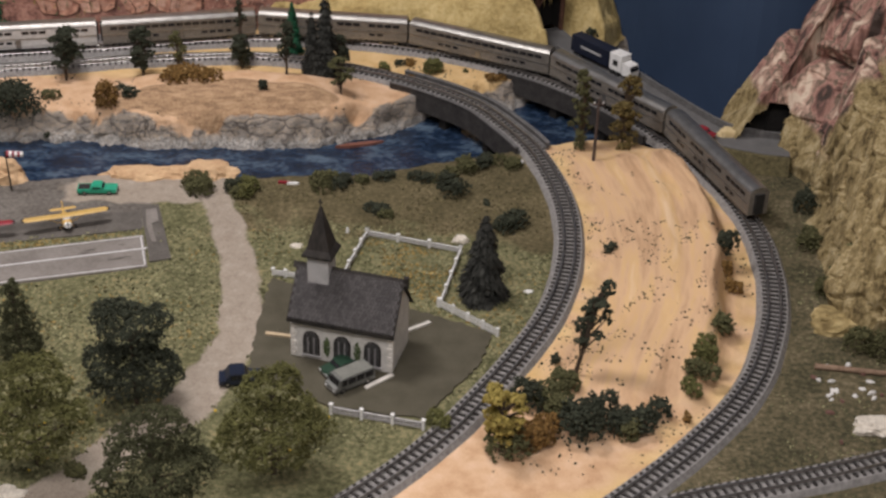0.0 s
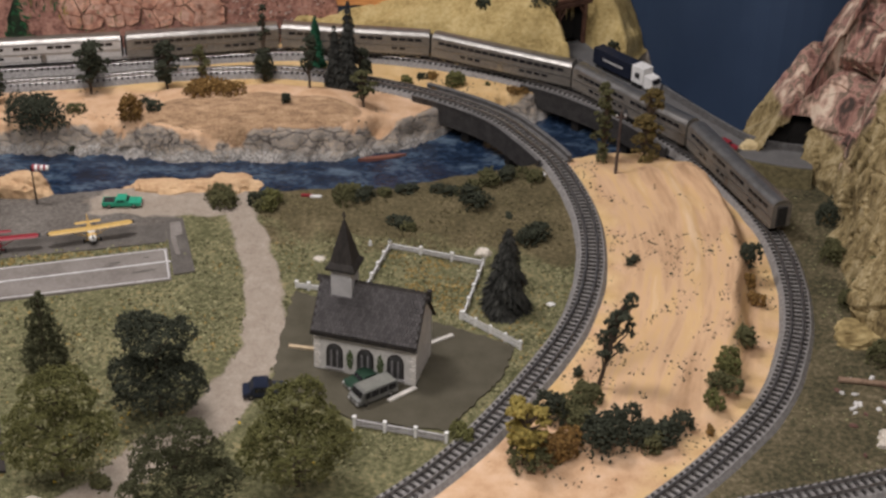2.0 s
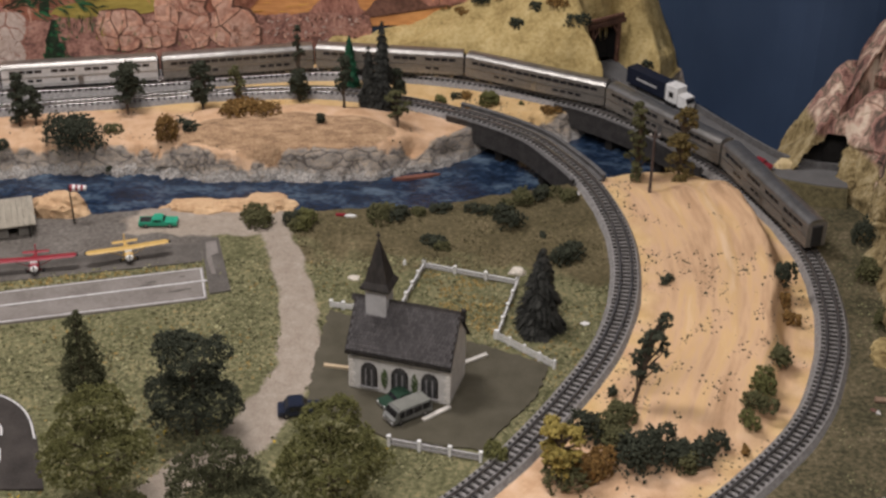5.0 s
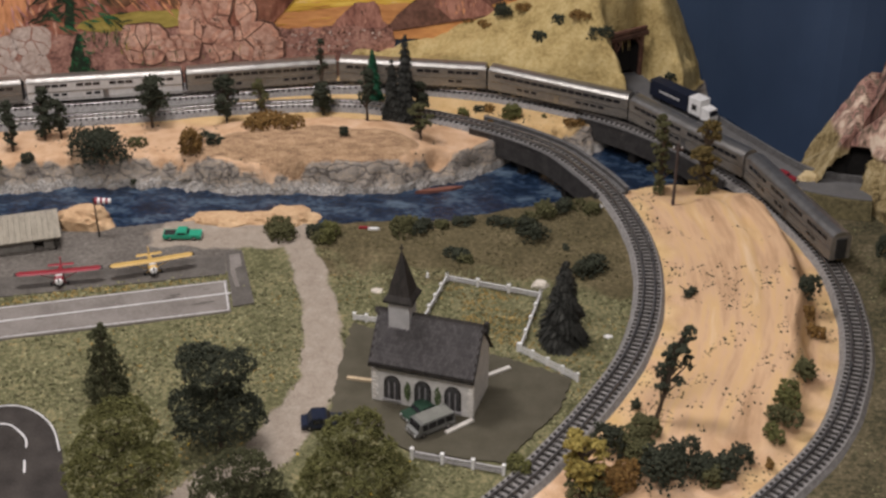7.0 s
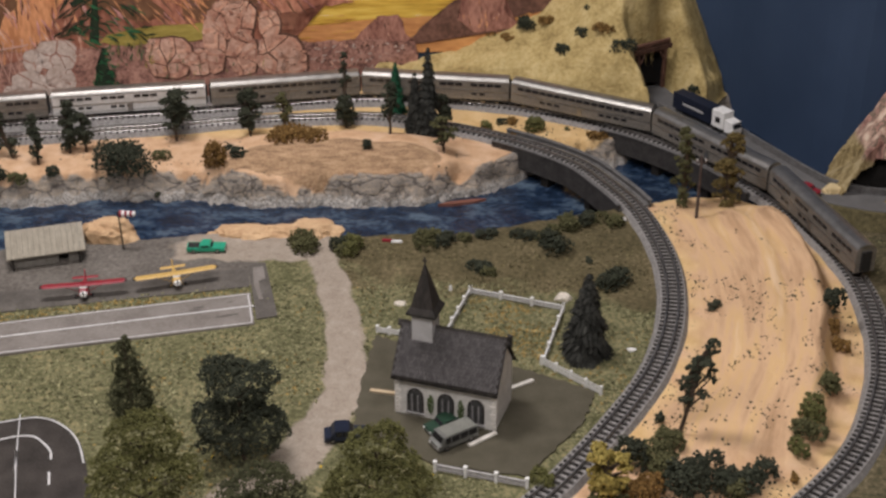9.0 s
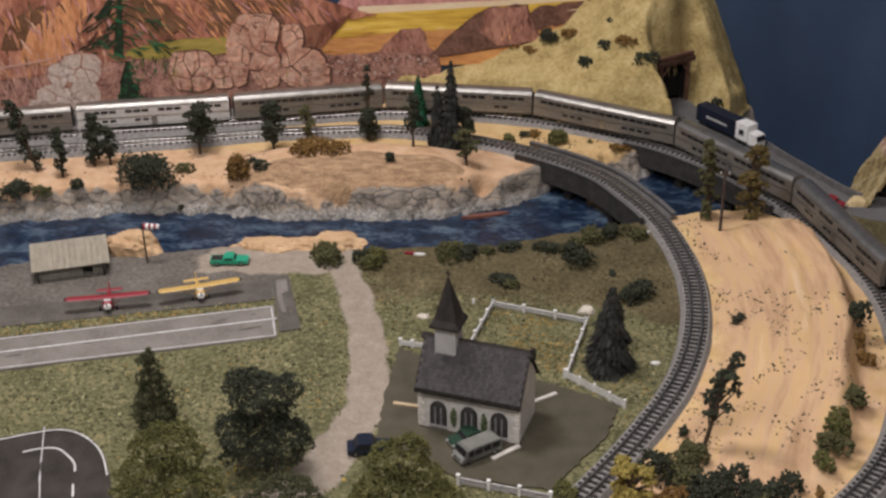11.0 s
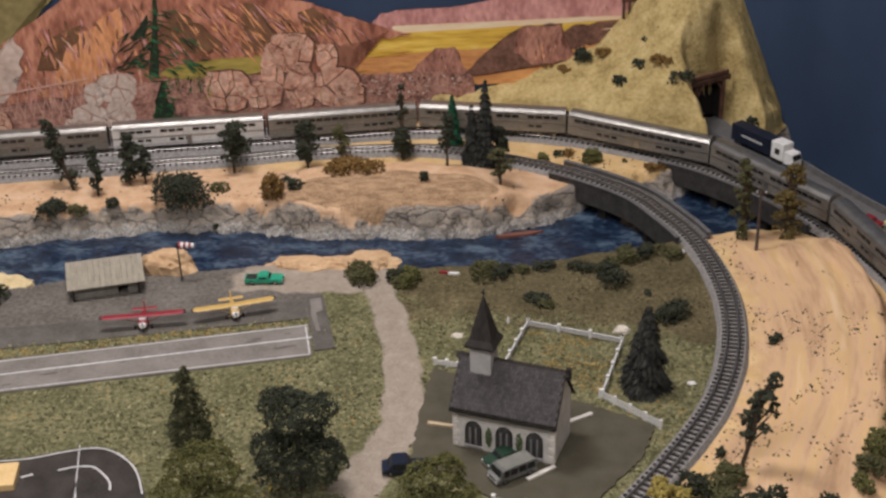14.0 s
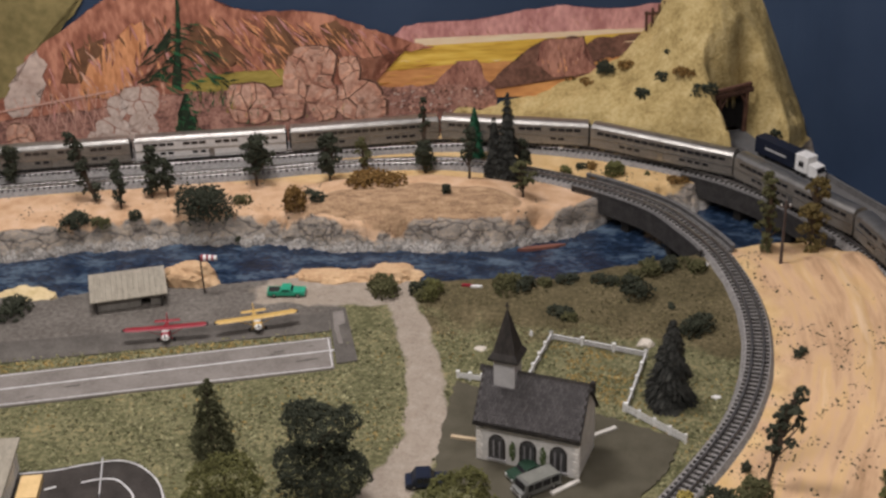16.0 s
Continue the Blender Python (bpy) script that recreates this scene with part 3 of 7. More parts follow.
    crk.inputs["From Min"].default_value, crk.inputs["From Max"].default_value = 0.0, 0.075
    l.new(vor.outputs["Distance"], crk.inputs[0])
    rock = over(ramp(mid, (0.4, (0.11, 0.095, 0.085)), (0.6, (0.17, 0.15, 0.13))), rock, crk.outputs[0])
    ballast = ramp(grain, (0.36, (0.16, 0.152, 0.146)), (0.66, (0.31, 0.30, 0.29)))
    c = over(grass, earth, mask("brown", 0.03, 0.10, 40))
    c = over(c, dull, mask("bare", 0.012, 0.03))
    c = over(c, stones, mask("gravel", 0.006, 0.02))
    c = over(c, dirt, mask("path", 0.003, 0.012))
    on_hill = mask("hillside", 0.02, 0.02, 30)
    both = over(sand, washed, on_hill)
    both = over(both, ochre, mask("yellowish", 0.02, 0.03, 30))
    both = over(both, carved, mask("mound", 0.05, 0.5, 40))
    c = over(c, both, mask("sand", 0.003, 0.006))
    c = over(c, ballast, mask("ballast", 0.004, 0.01))
    on_cliff = mask("cliff", 0.0015, 0.012, 60)
    c = over(c, rock, on_cliff)
    c = over(c, ramp(noisy(260, 4, 0.7), (0.38, (0.20, 0.19, 0.18)), (0.62, (0.62, 0.58, 0.52))), mask("waterline", 0.004, 0.03, 120))
    l.new(c, bsdf.inputs["Base Color"])
    b = n.new("ShaderNodeBump")
    b.inputs["Strength"].default_value, b.inputs["Distance"].default_value = 1.0, 0.0022
    l.new(math_node("ADD", grain, math_node("MULTIPLY_ADD", noisy(32, 8, 0.6), 0.8, math_node("MULTIPLY_ADD", math_node("MULTIPLY", wash.outputs[0], on_hill), 2.8, math_node("MULTIPLY", math_node("ADD", crk.outputs[0], math_node("MULTIPLY", noisy(90, 8, 0.7, (1, 1.5, 2.5)), 3.0)), math_node("MULTIPLY", on_cliff, 0.8))))), b.inputs["Height"])
    l.new(b.outputs[0], bsdf.inputs["Normal"])
    return m


ground_me.materials.append(ground_material())
tagged(new("ground", ground_me), "modelled layout ground with grass, sand, gravel and rocky banks", "ground", kind="structure")
wx, wy = np.meshgrid(np.arange(-1.75, 1.0, 0.02), np.arange(1.9, 2.76, 0.02))
water_me = grid_mesh("water", wx, wy, np.full(wx.shape, -0.052) + 0.0006 * waves(wx, wy, 60, 31))
water_me.materials.append(M["water"])
tagged(new("water", water_me), "glossy dark blue painted river water", "water", kind="structure")


# ---- hill, rocks and road ----
HILL_FOOT = [(-0.24, 2.70), (-0.116, 2.658), (-0.001, 2.629), (0.167, 2.579), (0.274, 2.519), (0.378, 2.471), (0.380, 2.519), (0.350, 2.586), (0.424, 2.630), (0.497, 2.561), (0.550, 2.66)]
HILL_MASS = [p for p in HILL_FOOT if p not in ((0.380, 2.519), (0.350, 2.586), (0.424, 2.630))] + [(0.62, 2.9), (-0.24, 2.9)]
HILL_OUTLINE = HILL_FOOT + [(0.62, 2.9), (-0.24, 2.9)]


def hill_height(x, y):
    d = signed(x, y, HILL_OUTLINE)
    d = np.where(d > 0, d, 0)
    d = np.maximum(d + 0.006 * waves(x, y, 70, 41) * smooth(0.0, 0.02, d), 0)
    back = np.interp(x, [-0.2, -0.13, 0.0, 0.17, 0.235, 0.29, 0.34, 0.40, 0.455, 0.50, 0.545], [0.0, 0.004, 0.03, 0.10, 0.17, 0.28, 0.32, 0.29, 0.225, 0.14, 0.04])
    mass = sum(np.maximum(signed(x + a, y + b, HILL_MASS), 0) for a, b in ((0, 0), (0.035, 0), (-0.035, 0), (0.018, 0.02), (-0.018, 0.02))) / 5
    low = np.interp(x, [-0.2, 0.0, 0.3, 0.36, 0.40, 0.55], [0.048, 0.052, 0.058, 0.065, 0.05, 0.03])
    depth = np.clip(2.735 - (y - mass), 0.03, 0.3)
    strata = 0.006 * waves(x * 0.5, y * 2.2, 120, 44) * smooth(0, 0.006, d) * smooth(0.03, 0.012, d)
    return low * smooth(0, 0.012, d) + strata + back * np.clip(mass / depth, 0, 1) ** 0.85 * smooth(0.0, 0.034, d) + (0.004 * waves(x, y, 60, 43) + 0.0018 * waves(x, y, 170, 45)) * smooth(0, 0.03, d)


hx, hy = np.meshgrid(np.arange(-0.25, 0.62, 0.004), np.arange(2.44, 2.765, 0.004))
hz = hill_height(hx, hy)
inside_hill = signed(hx, hy, HILL_OUTLINE) > -0.006
# the portal's opening, in its own directions
c_, s_ = math.cos(math.radians(32)), math.sin(math.radians(32))
across, deep_in = (hx - 0.387) * c_ + (hy - 2.602) * s_, (hy - 2.602) * c_ - (hx - 0.387) * s_
hole = (np.abs(across) < 0.032) & (deep_in > -0.02) & (deep_in < 0.045) & (hz < 0.098)
keep = inside_hill[:-1, :-1] & inside_hill[1:, 1:] & ~(hole[:-1, :-1] | hole[1:, 1:])
hill_me = grid_mesh("hill", hx, hy, np.where(inside_hill, hz, 0.0), keep)
hill_me.materials.append(M["hill"])
tagged(new("hill", hill_me), "ochre yellow plaster hill with a cut cliff beside the track", "hill", kind="structure")

ROCK_FOOT = spline([(0.614, 2.235), (0.634, 2.137), (0.703, 2.105), (0.716, 2.03), (0.702, 1.938), (0.690, 1.788), (0.672, 1.675), (0.726, 1.546), (0.90, 1.50), (1.0, 1.4)], 0.004)


def rock_colours():
    m = material("ochre_and_rose_rock", [(0.075, 0.052, 0.022), (0.27, 0.205, 0.095), (0.43, 0.35, 0.20)], 30, 0.9, bump=0.003, fine=5, detail=9, stretch=(1.6, 1.6, 0.7))
    n, l = m.node_tree.nodes, m.node_tree.links
    bsdf = n["Principled BSDF"]
    old = bsdf.inputs["Base Color"].links[0].from_socket
    tc = n.new("ShaderNodeTexCoord")
    mp = n.new("ShaderNodeMapping")
    mp.inputs["Rotation"].default_value = (0.35, 0.55, 0.3)
    mp.inputs["Scale"].default_value = (2.6, 2.4, 0.34)
    t = n.new("ShaderNodeTexNoise")
    t.inputs["Scale"].default_value, t.inputs["Detail"].default_value = 17, 4
    l.new(tc.outputs["Object"], mp.inputs[0])
    l.new(mp.outputs[0], t.inputs[0])
    r = n.new("ShaderNodeValToRGB")
    els = r.color_ramp.elements
    els[0].position, els[0].color = 0.36, (0.06, 0.042, 0.034, 1)
    els[1].position, els[1].color = 0.66, (0.62, 0.50, 0.38, 1)
    for pos, c in ((0.43, (0.24, 0.125, 0.10)), (0.48, (0.40, 0.23, 0.18)), (0.52, (0.13, 0.105, 0.075)), (0.56, (0.30, 0.20, 0.15)), (0.60, (0.50, 0.34, 0.26))):
        els.new(pos).color = (*c, 1)
    l.new(t.outputs[0], r.inputs[0])
    a = n.new("ShaderNodeAttribute")
    a.attribute_name = "rose"
    k = n.new("ShaderNodeMix")
    k.data_type = "RGBA"
    l.new(a.outputs["Fac"], k.inputs[0])
    l.new(old, k.inputs[6])
    l.new(r.outputs[0], k.inputs[7])
    l.new(k.outputs[2], bsdf.inputs["Base Color"])
    return m


def build_rock():
    vs = np.arange(0, 0.62, 0.004)
    nn = -normals2(ROCK_FOOT)
    u = np.arange(len(ROCK_FOOT)) * 0.004
    U, V = np.meshgrid(u, vs, indexing="ij")
    big, joint = facets(U + 0.02 * waves(U, V, 14, 50), V * 0.7, 0.150, 4)
    mid, joint2 = facets(U, V, 0.048, 2)
    small, _ = facets(U, V, 0.016, 3)
    lump = 0.055 * big - 0.034 * smooth(0.16, 0.0, joint) + 0.009 * mid - 0.006 * smooth(0.14, 0.0, joint2) + 0.0025 * small + 0.006 * waves(U, V, 22, 51)
    lump = lump * (0.25 + 0.75 * smooth(0.08, 0.26, U + 0.3 * np.maximum(V - 0.1, 0)))
    lean = np.interp(U, [0.0, 0.12, 0.3], [0.66, 0.56, 0.38])
    back = lean * V - lump * smooth(-0.01, 0.05, V) + 0.012
    X = ROCK_FOOT[:, :1] + np.maximum(np.abs(nn[:, :1]), 0.92) * back
    Y = ROCK_FOOT[:, 1:2] + np.maximum(0.10, 0.5 * np.abs(nn[:, 1:])) * back
    Z = V - 0.01 + 0.3 * lump
    # the mouth of the road tunnel is left open
    mouth = (U > 0.098) & (U < 0.172) & (V < 0.104 * (1 - ((U - 0.135) / 0.04) ** 4))
    me = grid_mesh("rock_mountain", X, Y, Z, ~mouth[:-1, :-1])
    # a black copy of the rock face behind the opening paints its inner shade
    deep = (U > 0.06) & (U < 0.21) & (V < 0.14)
    dark = grid_mesh("tunnel_mouth", X + 0.022, Y + 0.035, Z, deep[:-1, :-1])
    dark.materials.append(M["shadow_hole"])
    tagged(new("tunnel_mouth", dark), "black sheet standing in for the shade inside the road tunnel mouth", "tunnel mouth")
    at = me.attributes.new("rose", "FLOAT", "POINT")
    rose = smooth(-0.02, 0.02, 0.29 + 0.2 * (V - 0.1) - U + 0.02 * waves(U, V, 60, 55)) * smooth(0.108, 0.118, V + 0.12 * U)
    at.data.foreach_set("value", np.ascontiguousarray(rose, dtype=np.float32).ravel())
    me.polygons.foreach_set("use_smooth", [False] * len(me.polygons))
    me.materials.append(rock_colours())
    return tagged(new("rock_mountain", me), "craggy ochre rock mountain with rose and brown strata beside the track", "rock", kind="structure")


build_rock()

road_path = spline(ROAD_PATH, 0.01)
road_path = np.column_stack([road_path, np.full(len(road_path), 0.03)])
road = thing("road", pose(0, 0, 0), "grey elevated model road with concrete parapets between two tunnels", "road", kind="structure")
part("roadway", sweep(road_path, [(-0.030, -0.03), (-0.030, 0.0), (0.032, 0.0), (0.032, -0.03)]), "road", road)
part("parapet", sweep(road_path[14:], [(0.030, 0.001), (0.030, 0.012), (0.035, 0.012), (0.035, -0.02)]), "bridge", road)
part("parapet", sweep(road_path[10:-12], [(-0.033, -0.02), (-0.033, 0.012), (-0.028, 0.012), (-0.028, 0.001)]), "bridge", road)

part("verge", sweep(road_path[-26:], [(-0.029, -0.03), (-0.029, -0.001), (-0.034, -0.004), (-0.050, -0.03)]), "earth_tuft", road, "scrubby green-brown bank")


# ---- tracks ----
def track(name, path, label, deck=None):
    top = thing(name, pose(0, 0, 0), label, "railway track", kind="structure")
    part("roadbed", sweep(path, [(-0.026, -0.002), (-0.019, 0.0075), (0.019, 0.0075), (0.026, -0.002)]), "roadbed", top, "grey ballast roadbed")
    for side in (-1, 1):
        c = side * 0.0086
        rail = part("rail", sweep(path[::2], [(c - 0.0011, 0.0095), (c - 0.0005, 0.0105), (c - 0.0009, 0.0140), (c + 0.0009, 0.0140), (c + 0.0005, 0.0105), (c + 0.0011, 0.0095)]), "rail", top, "worn steel rail")
    return top


def ties(top, path, spacing=0.0112):
    me = bpy.data.meshes.new("tie")
    b = boxed(-0.0018, -0.0168, 0.007, 0.0018, 0.0168, 0.0102, bevel=0.0004)
    b.to_mesh(me)
    b.free()
    me.materials.append(M["tie"])
    fine = np.array(path)
    s = np.concatenate([[0], np.cumsum(np.linalg.norm(np.diff(fine[:, :2], axis=0), axis=1))])
    at = np.arange(0.004, s[-1], spacing)
    xs, ys = np.interp(at, s, fine[:, 0]), np.interp(at, s, fine[:, 1])
    dx, dy = np.gradient(xs), np.gradient(ys)
    spots = [(x, y, math.atan2(b, a)) for x, y, a, b in zip(xs, ys, dx, dy) if -1.15 < x < 0.85 and y > 1.1]
    spots.sort(key=lambda p: p[1])
    for x, y, a in spots[:300]:
        ob = new("tie", me)
        ob.parent = top
        ob.matrix_basis = Matrix.Translation((x, y, 0)) @ Matrix.Rotation(a + random.uniform(-0.02, 0.02), 4, "Z")
    if spots[300:]:
        b = bmesh.new()
        for x, y, a in spots[300:]:
            box(b, -0.0018, -0.0168, 0.007, 0.0018, 0.0168, 0.0102, m=Matrix.Translation((x, y, 0)) @ Matrix.Rotation(a, 4, "Z"))
        tagged(part("tie_row", b, "tie", top), kind="stuff")


track_inner = track("track_inner", inner_path, "curved model railway track on grey ballast roadbed")
track_outer = track("track_outer", outer_path, "outer curved model railway track on grey ballast roadbed")
track_third = track("track_third", third_path, "third model railway track at the table edge")


def bridge(name, path, label, keep, up):
    """Plate girder sides beside the track across the river."""
    p = path[keep(path)]
    top = thing(name, pose(0, 0, 0), label, "railway bridge", kind="structure")
    part("deck", sweep(p, [(-0.030, -0.004), (-0.030, 0.0055), (0.030, 0.0055), (0.030, -0.004)]), "bridge", top)
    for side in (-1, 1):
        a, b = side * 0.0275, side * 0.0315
        # near side takes the darker colour: its shade is painted, the far side stays grey
        part("girder", sweep(p, [(a, -0.03), (a, up), (b, up), (b, -0.03)]), "girder" if side < 0 else "bridge", top, "grey girder side, the near one coloured dark for shade")
        lip = side * 0.0335
        part("top_flange", sweep(p, [(a - side * 0.002, up), (a - side * 0.002, up + 0.002), (lip, up + 0.002), (lip, up)]), "bridge", top)
    for i in (len(p) // 3, 2 * len(p) // 3):
        a = normals2(p)[i]
        m = Matrix.Translation((p[i][0], p[i][1], 0)) @ Matrix.Rotation(math.atan2(a[1], a[0]), 4, "Z")
        # piers get the shade under the deck as a black colour
        part("pier", boxed(-0.026, -0.008, -0.078, 0.026, 0.008, -0.003, m=m), "shadow_hole", top, "bridge pier coloured black for the shade under the deck")


bridge("bridge_inner", inner_path, "curved grey girder bridge carrying the inner track over water", lambda p: (p[:, 0] > 0.085) & (p[:, 1] > 2.15), 0.012)
bridge("bridge_outer", outer_path, "grey girder bridge carrying the outer track over water", lambda p: (p[:, 0] > 0.29) & (p[:, 1] > 2.2), 0.010)


# ---- train ----
def rail_car(kind_windows, coat="steel_dull"):
    """A double-deck streamlined passenger car, 0.296 long, on its rails at z = 0."""
    car = thing("passenger_car", pose(0, 0, 0), "silver double-deck passenger car standing on the outer track", "train car", "cars of the train")
    L, Wd = 0.146, 0.0172
    side = [(-Wd, 0.009), (-Wd, 0.0465), (-Wd + 0.003, 0.0490), (Wd - 0.003, 0.0490), (Wd, 0.0465), (Wd, 0.009)]
    part("body", prism(side, -L, L, "x"), coat, car, "fluted silver body")
    roof = [(-Wd - 0.0002, 0.0455)] + [(-(Wd + 0.0002) * math.cos(a), 0.0455 + 0.0108 * math.sin(a)) for a in (0.15, 0.35, 0.6, 0.85, 1.1, 1.57, 2.04, 2.29, 2.54, 2.79, 2.99)] + [(Wd + 0.0002, 0.0455)]
    part("roof", prism(roof, -L + 0.001, L - 0.001, "x"), "steel", car, "brushed silver roof")
    for s in (-1, 1):
        y = s * Wd
        # thin mouldings along the side
        for z in (0.0130, 0.0265, 0.0285):
            part("moulding", boxed(-L, y - 0.0004, z - 0.0006, L, y + 0.0004 + s * 0.0002, z + 0.0006), "steel", car)
        xs = [-0.124 + i * 0.0155 for i in range(17)]
        for i, x in enumerate(xs):
            if kind_windows == "full" or i not in (4, 8, 12):
                part("window", boxed(x - 0.0066, y - 0.0005, 0.0368, x + 0.0066, y + 0.0005 + s * 0.0002, 0.0430), "glass", car)
            if i in ((3, 4, 5, 11, 12, 13, 14) if kind_windows == "full" else (2, 3, 6, 7, 8, 13, 14)):
                part("window", boxed(x - 0.0055, y - 0.0005, 0.0185, x + 0.0055, y + 0.0005 + s * 0.0002, 0.0235), "glass", car)
        part("door", boxed(-0.004, y - 0.0007, 0.0095, 0.006, y + 0.0005 + s * 0.0002, 0.0255), "steel", car)
        part("skirt_box", boxed(-0.07, y * 0.86 - 0.001, 0.0045, 0.05, y * 0.86 + 0.001, 0.0095), "under", car)
    for e in (-1, 1):
        part("end_door", boxed(e * L - 0.0008, -0.006, 0.024, e * L + 0.0008, 0.006, 0.044), "glass", car)
        part("diaphragm", boxed(e * L, -0.0085, 0.011, e * (L + 0.0035), 0.0085, 0.046, bevel=0.0008), "under", car)
        truck = part("bogie", boxed(e * 0.108 - 0.021, -0.0135, 0.0042, e * 0.108 + 0.021, 0.0135, 0.0092, bevel=0.001), "under", car)
        for dx in (-0.0145, 0.0145):
            for y in (-0.0090, 0.0090):
                m = Matrix.Translation((e * 0.108 + dx, y - 0.0015, 0.0052)) @ Matrix.Rotation(-math.pi / 2, 4, "X")
                part("wheel", cyl(bmesh.new(), 0.0052, 0.0052, 0.003, 14, m), "rail", truck)
    return car


s_out = np.concatenate([[0], np.cumsum(np.linalg.norm(np.diff(outer_path, axis=0), axis=1))])
tail = s_out[np.argmin(np.hypot(outer_path[:, 0] - 0.631, outer_path[:, 1] - 1.895))]
cars = {}
for i in range(8):
    mid = tail - 0.151 - i * 0.302
    ends = [np.array([np.interp(mid + d, s_out, outer_path[:, k]) for k in (0, 1)]) for d in (-0.108, 0.108)]
    c, d = (ends[0] + ends[1]) / 2, ends[1] - ends[0]
    m = Matrix.Translation((c[0], c[1], 0.0140)) @ Matrix.Rotation(math.atan2(d[1], d[0]), 4, "Z")
    # the sixth car from the tail gets a brighter, less metallic silver
    style = "bright" if i == 5 else "full" if i in (2, 4) else "part"
    if style not in cars:
        cars[style] = rail_car(style, "steel_bright" if style == "bright" else "steel_dull")
        cars[style].matrix_basis = m
    else:
        copy_thing(cars[style], m)


# ---- mural on the backdrop ----
def on_mural(x, z, layer):
    """A place on the flat stretch of the backdrop, some paint layers in front of it."""
    return (x + 0.1136 * 0.0005 * layer, 2.708 + 0.1143 * x - 0.002 - 0.0005 * layer, z)


mural = thing("mural", pose(0, 0, 0), "painted desert mural of red mountains and boulders on the backdrop", "mural")


def paint(name, outline, mat, layer, rag=0.004, label=""):
    pts = []
    for (ax, az), (bx, bz) in zip(outline, outline[1:] + outline[:1]):
        k = max(1, int(math.hypot(bx - ax, bz - az) / 0.008))
        for i in range(k):
            t = i / k
            x, z = ax + (bx - ax) * t, az + (bz - az) * t
            w = rag if 0 < i else 0
            pts.append((x + w * fbm(x * 60, z * 60, layer + 3.1), z + w * fbm(x * 60, z * 60, layer + 9.7)))
    bm = bmesh.new()
    f = bm.faces.new([bm.verts.new(on_mural(x, max(z, -0.05), layer)) for x, z in pts])
    bmesh.ops.triangulate(bm, faces=[f])
    bm.normal_update()
    if bm.faces and sum(q.normal.y for q in bm.faces) > 0:
        bmesh.ops.reverse_faces(bm, faces=bm.faces)
    return part(name, bm, mat, mural, label)


PAINT = {
    "rose": material("mural_rose_mountain", [(0.435, 0.189, 0.174), (0.725, 0.377, 0.334)], 30, 0.6, stretch=(1, 1, 0.5)),
    "pale": material("mural_pale_haze", [(0.797, 0.580, 0.377), (0.850, 0.725, 0.493)], 20, 0.6, stretch=(0.3, 1, 2)),
    "plain": material("mural_yellow_plain", [(0.493, 0.275, 0.043), (0.725, 0.464, 0.072), (0.850, 0.609, 0.131)], 16, 0.6, stretch=(0.25, 1, 2.5)),
    "orange": material("mural_orange_earth", [(0.493, 0.203, 0.072), (0.725, 0.362, 0.131)], 22, 0.6, stretch=(0.4, 1, 2)),
    "butte": material("mural_brown_butte", [(0.102, 0.051, 0.036), (0.246, 0.123, 0.087)], 30, 0.6),
    "butte_lit": material("mural_lit_butte", [(0.217, 0.087, 0.065), (0.522, 0.261, 0.189)], 45, 0.6, stretch=(1, 1, 0.4)),
    "red": material("mural_red_mountain", [(0.19, 0.070, 0.044), (0.37, 0.145, 0.092), (0.60, 0.28, 0.18)], 14, 0.6, detail=8, stretch=(1.6, 1, 0.7)),
    "red_shade": material("mural_shaded_slope", [(0.123, 0.058, 0.029), (0.217, 0.109, 0.058)], 18, 0.6),
    "flame": material("mural_flame_rock", [(0.493, 0.203, 0.087), (0.812, 0.392, 0.189)], 26, 0.6, stretch=(1.5, 1, 0.5)),
    "olive": material("mural_olive_hill", [(0.17, 0.14, 0.055), (0.30, 0.24, 0.10)], 14, 0.6),
    "meadow": material("mural_meadow", [(0.27, 0.21, 0.045), (0.44, 0.34, 0.085)], 30, 0.6, stretch=(0.4, 1, 2)),
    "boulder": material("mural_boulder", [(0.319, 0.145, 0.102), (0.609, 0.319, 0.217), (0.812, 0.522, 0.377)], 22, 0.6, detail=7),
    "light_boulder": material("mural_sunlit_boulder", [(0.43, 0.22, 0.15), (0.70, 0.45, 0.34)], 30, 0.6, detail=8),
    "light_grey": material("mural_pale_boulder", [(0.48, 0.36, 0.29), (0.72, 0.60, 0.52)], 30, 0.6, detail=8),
    "crack": material("mural_crack_line", [(0.087, 0.043, 0.029), (0.145, 0.072, 0.051)], 40, 0.6),
    "grey_boulder": material("mural_grey_boulder", [(0.435, 0.319, 0.261), (0.667, 0.536, 0.450)], 24, 0.6),
    "ground": material("mural_red_ground", [(0.145, 0.072, 0.058), (0.348, 0.174, 0.131), (0.522, 0.290, 0.217)], 40, 0.6, detail=8),
    "fir": material("mural_dark_fir", [(0.012, 0.020, 0.012), (0.029, 0.051, 0.023)], 50, 0.6),
    "green": material("mural_green_fir", [(0.014, 0.072, 0.029), (0.043, 0.160, 0.065)], 50, 0.6),
    "trestle": material("mural_trestle_line", [(0.522, 0.290, 0.217), (0.667, 0.406, 0.319)], 50, 0.6),
}
paint("far_range", [(-0.291, 0.197), (-0.256, 0.233), (-0.168, 0.237), (-0.101, 0.239), (-0.012, 0.256), (0.055, 0.261), (0.145, 0.248), (0.258, 0.258), (0.261, 0.192), (-0.203, 0.197)], PAINT["rose"], 1)
paint("haze", [(-0.236, 0.205), (0.260, 0.207), (0.261, 0.174), (-0.237, 0.175)], PAINT["pale"], 2, 0.001)
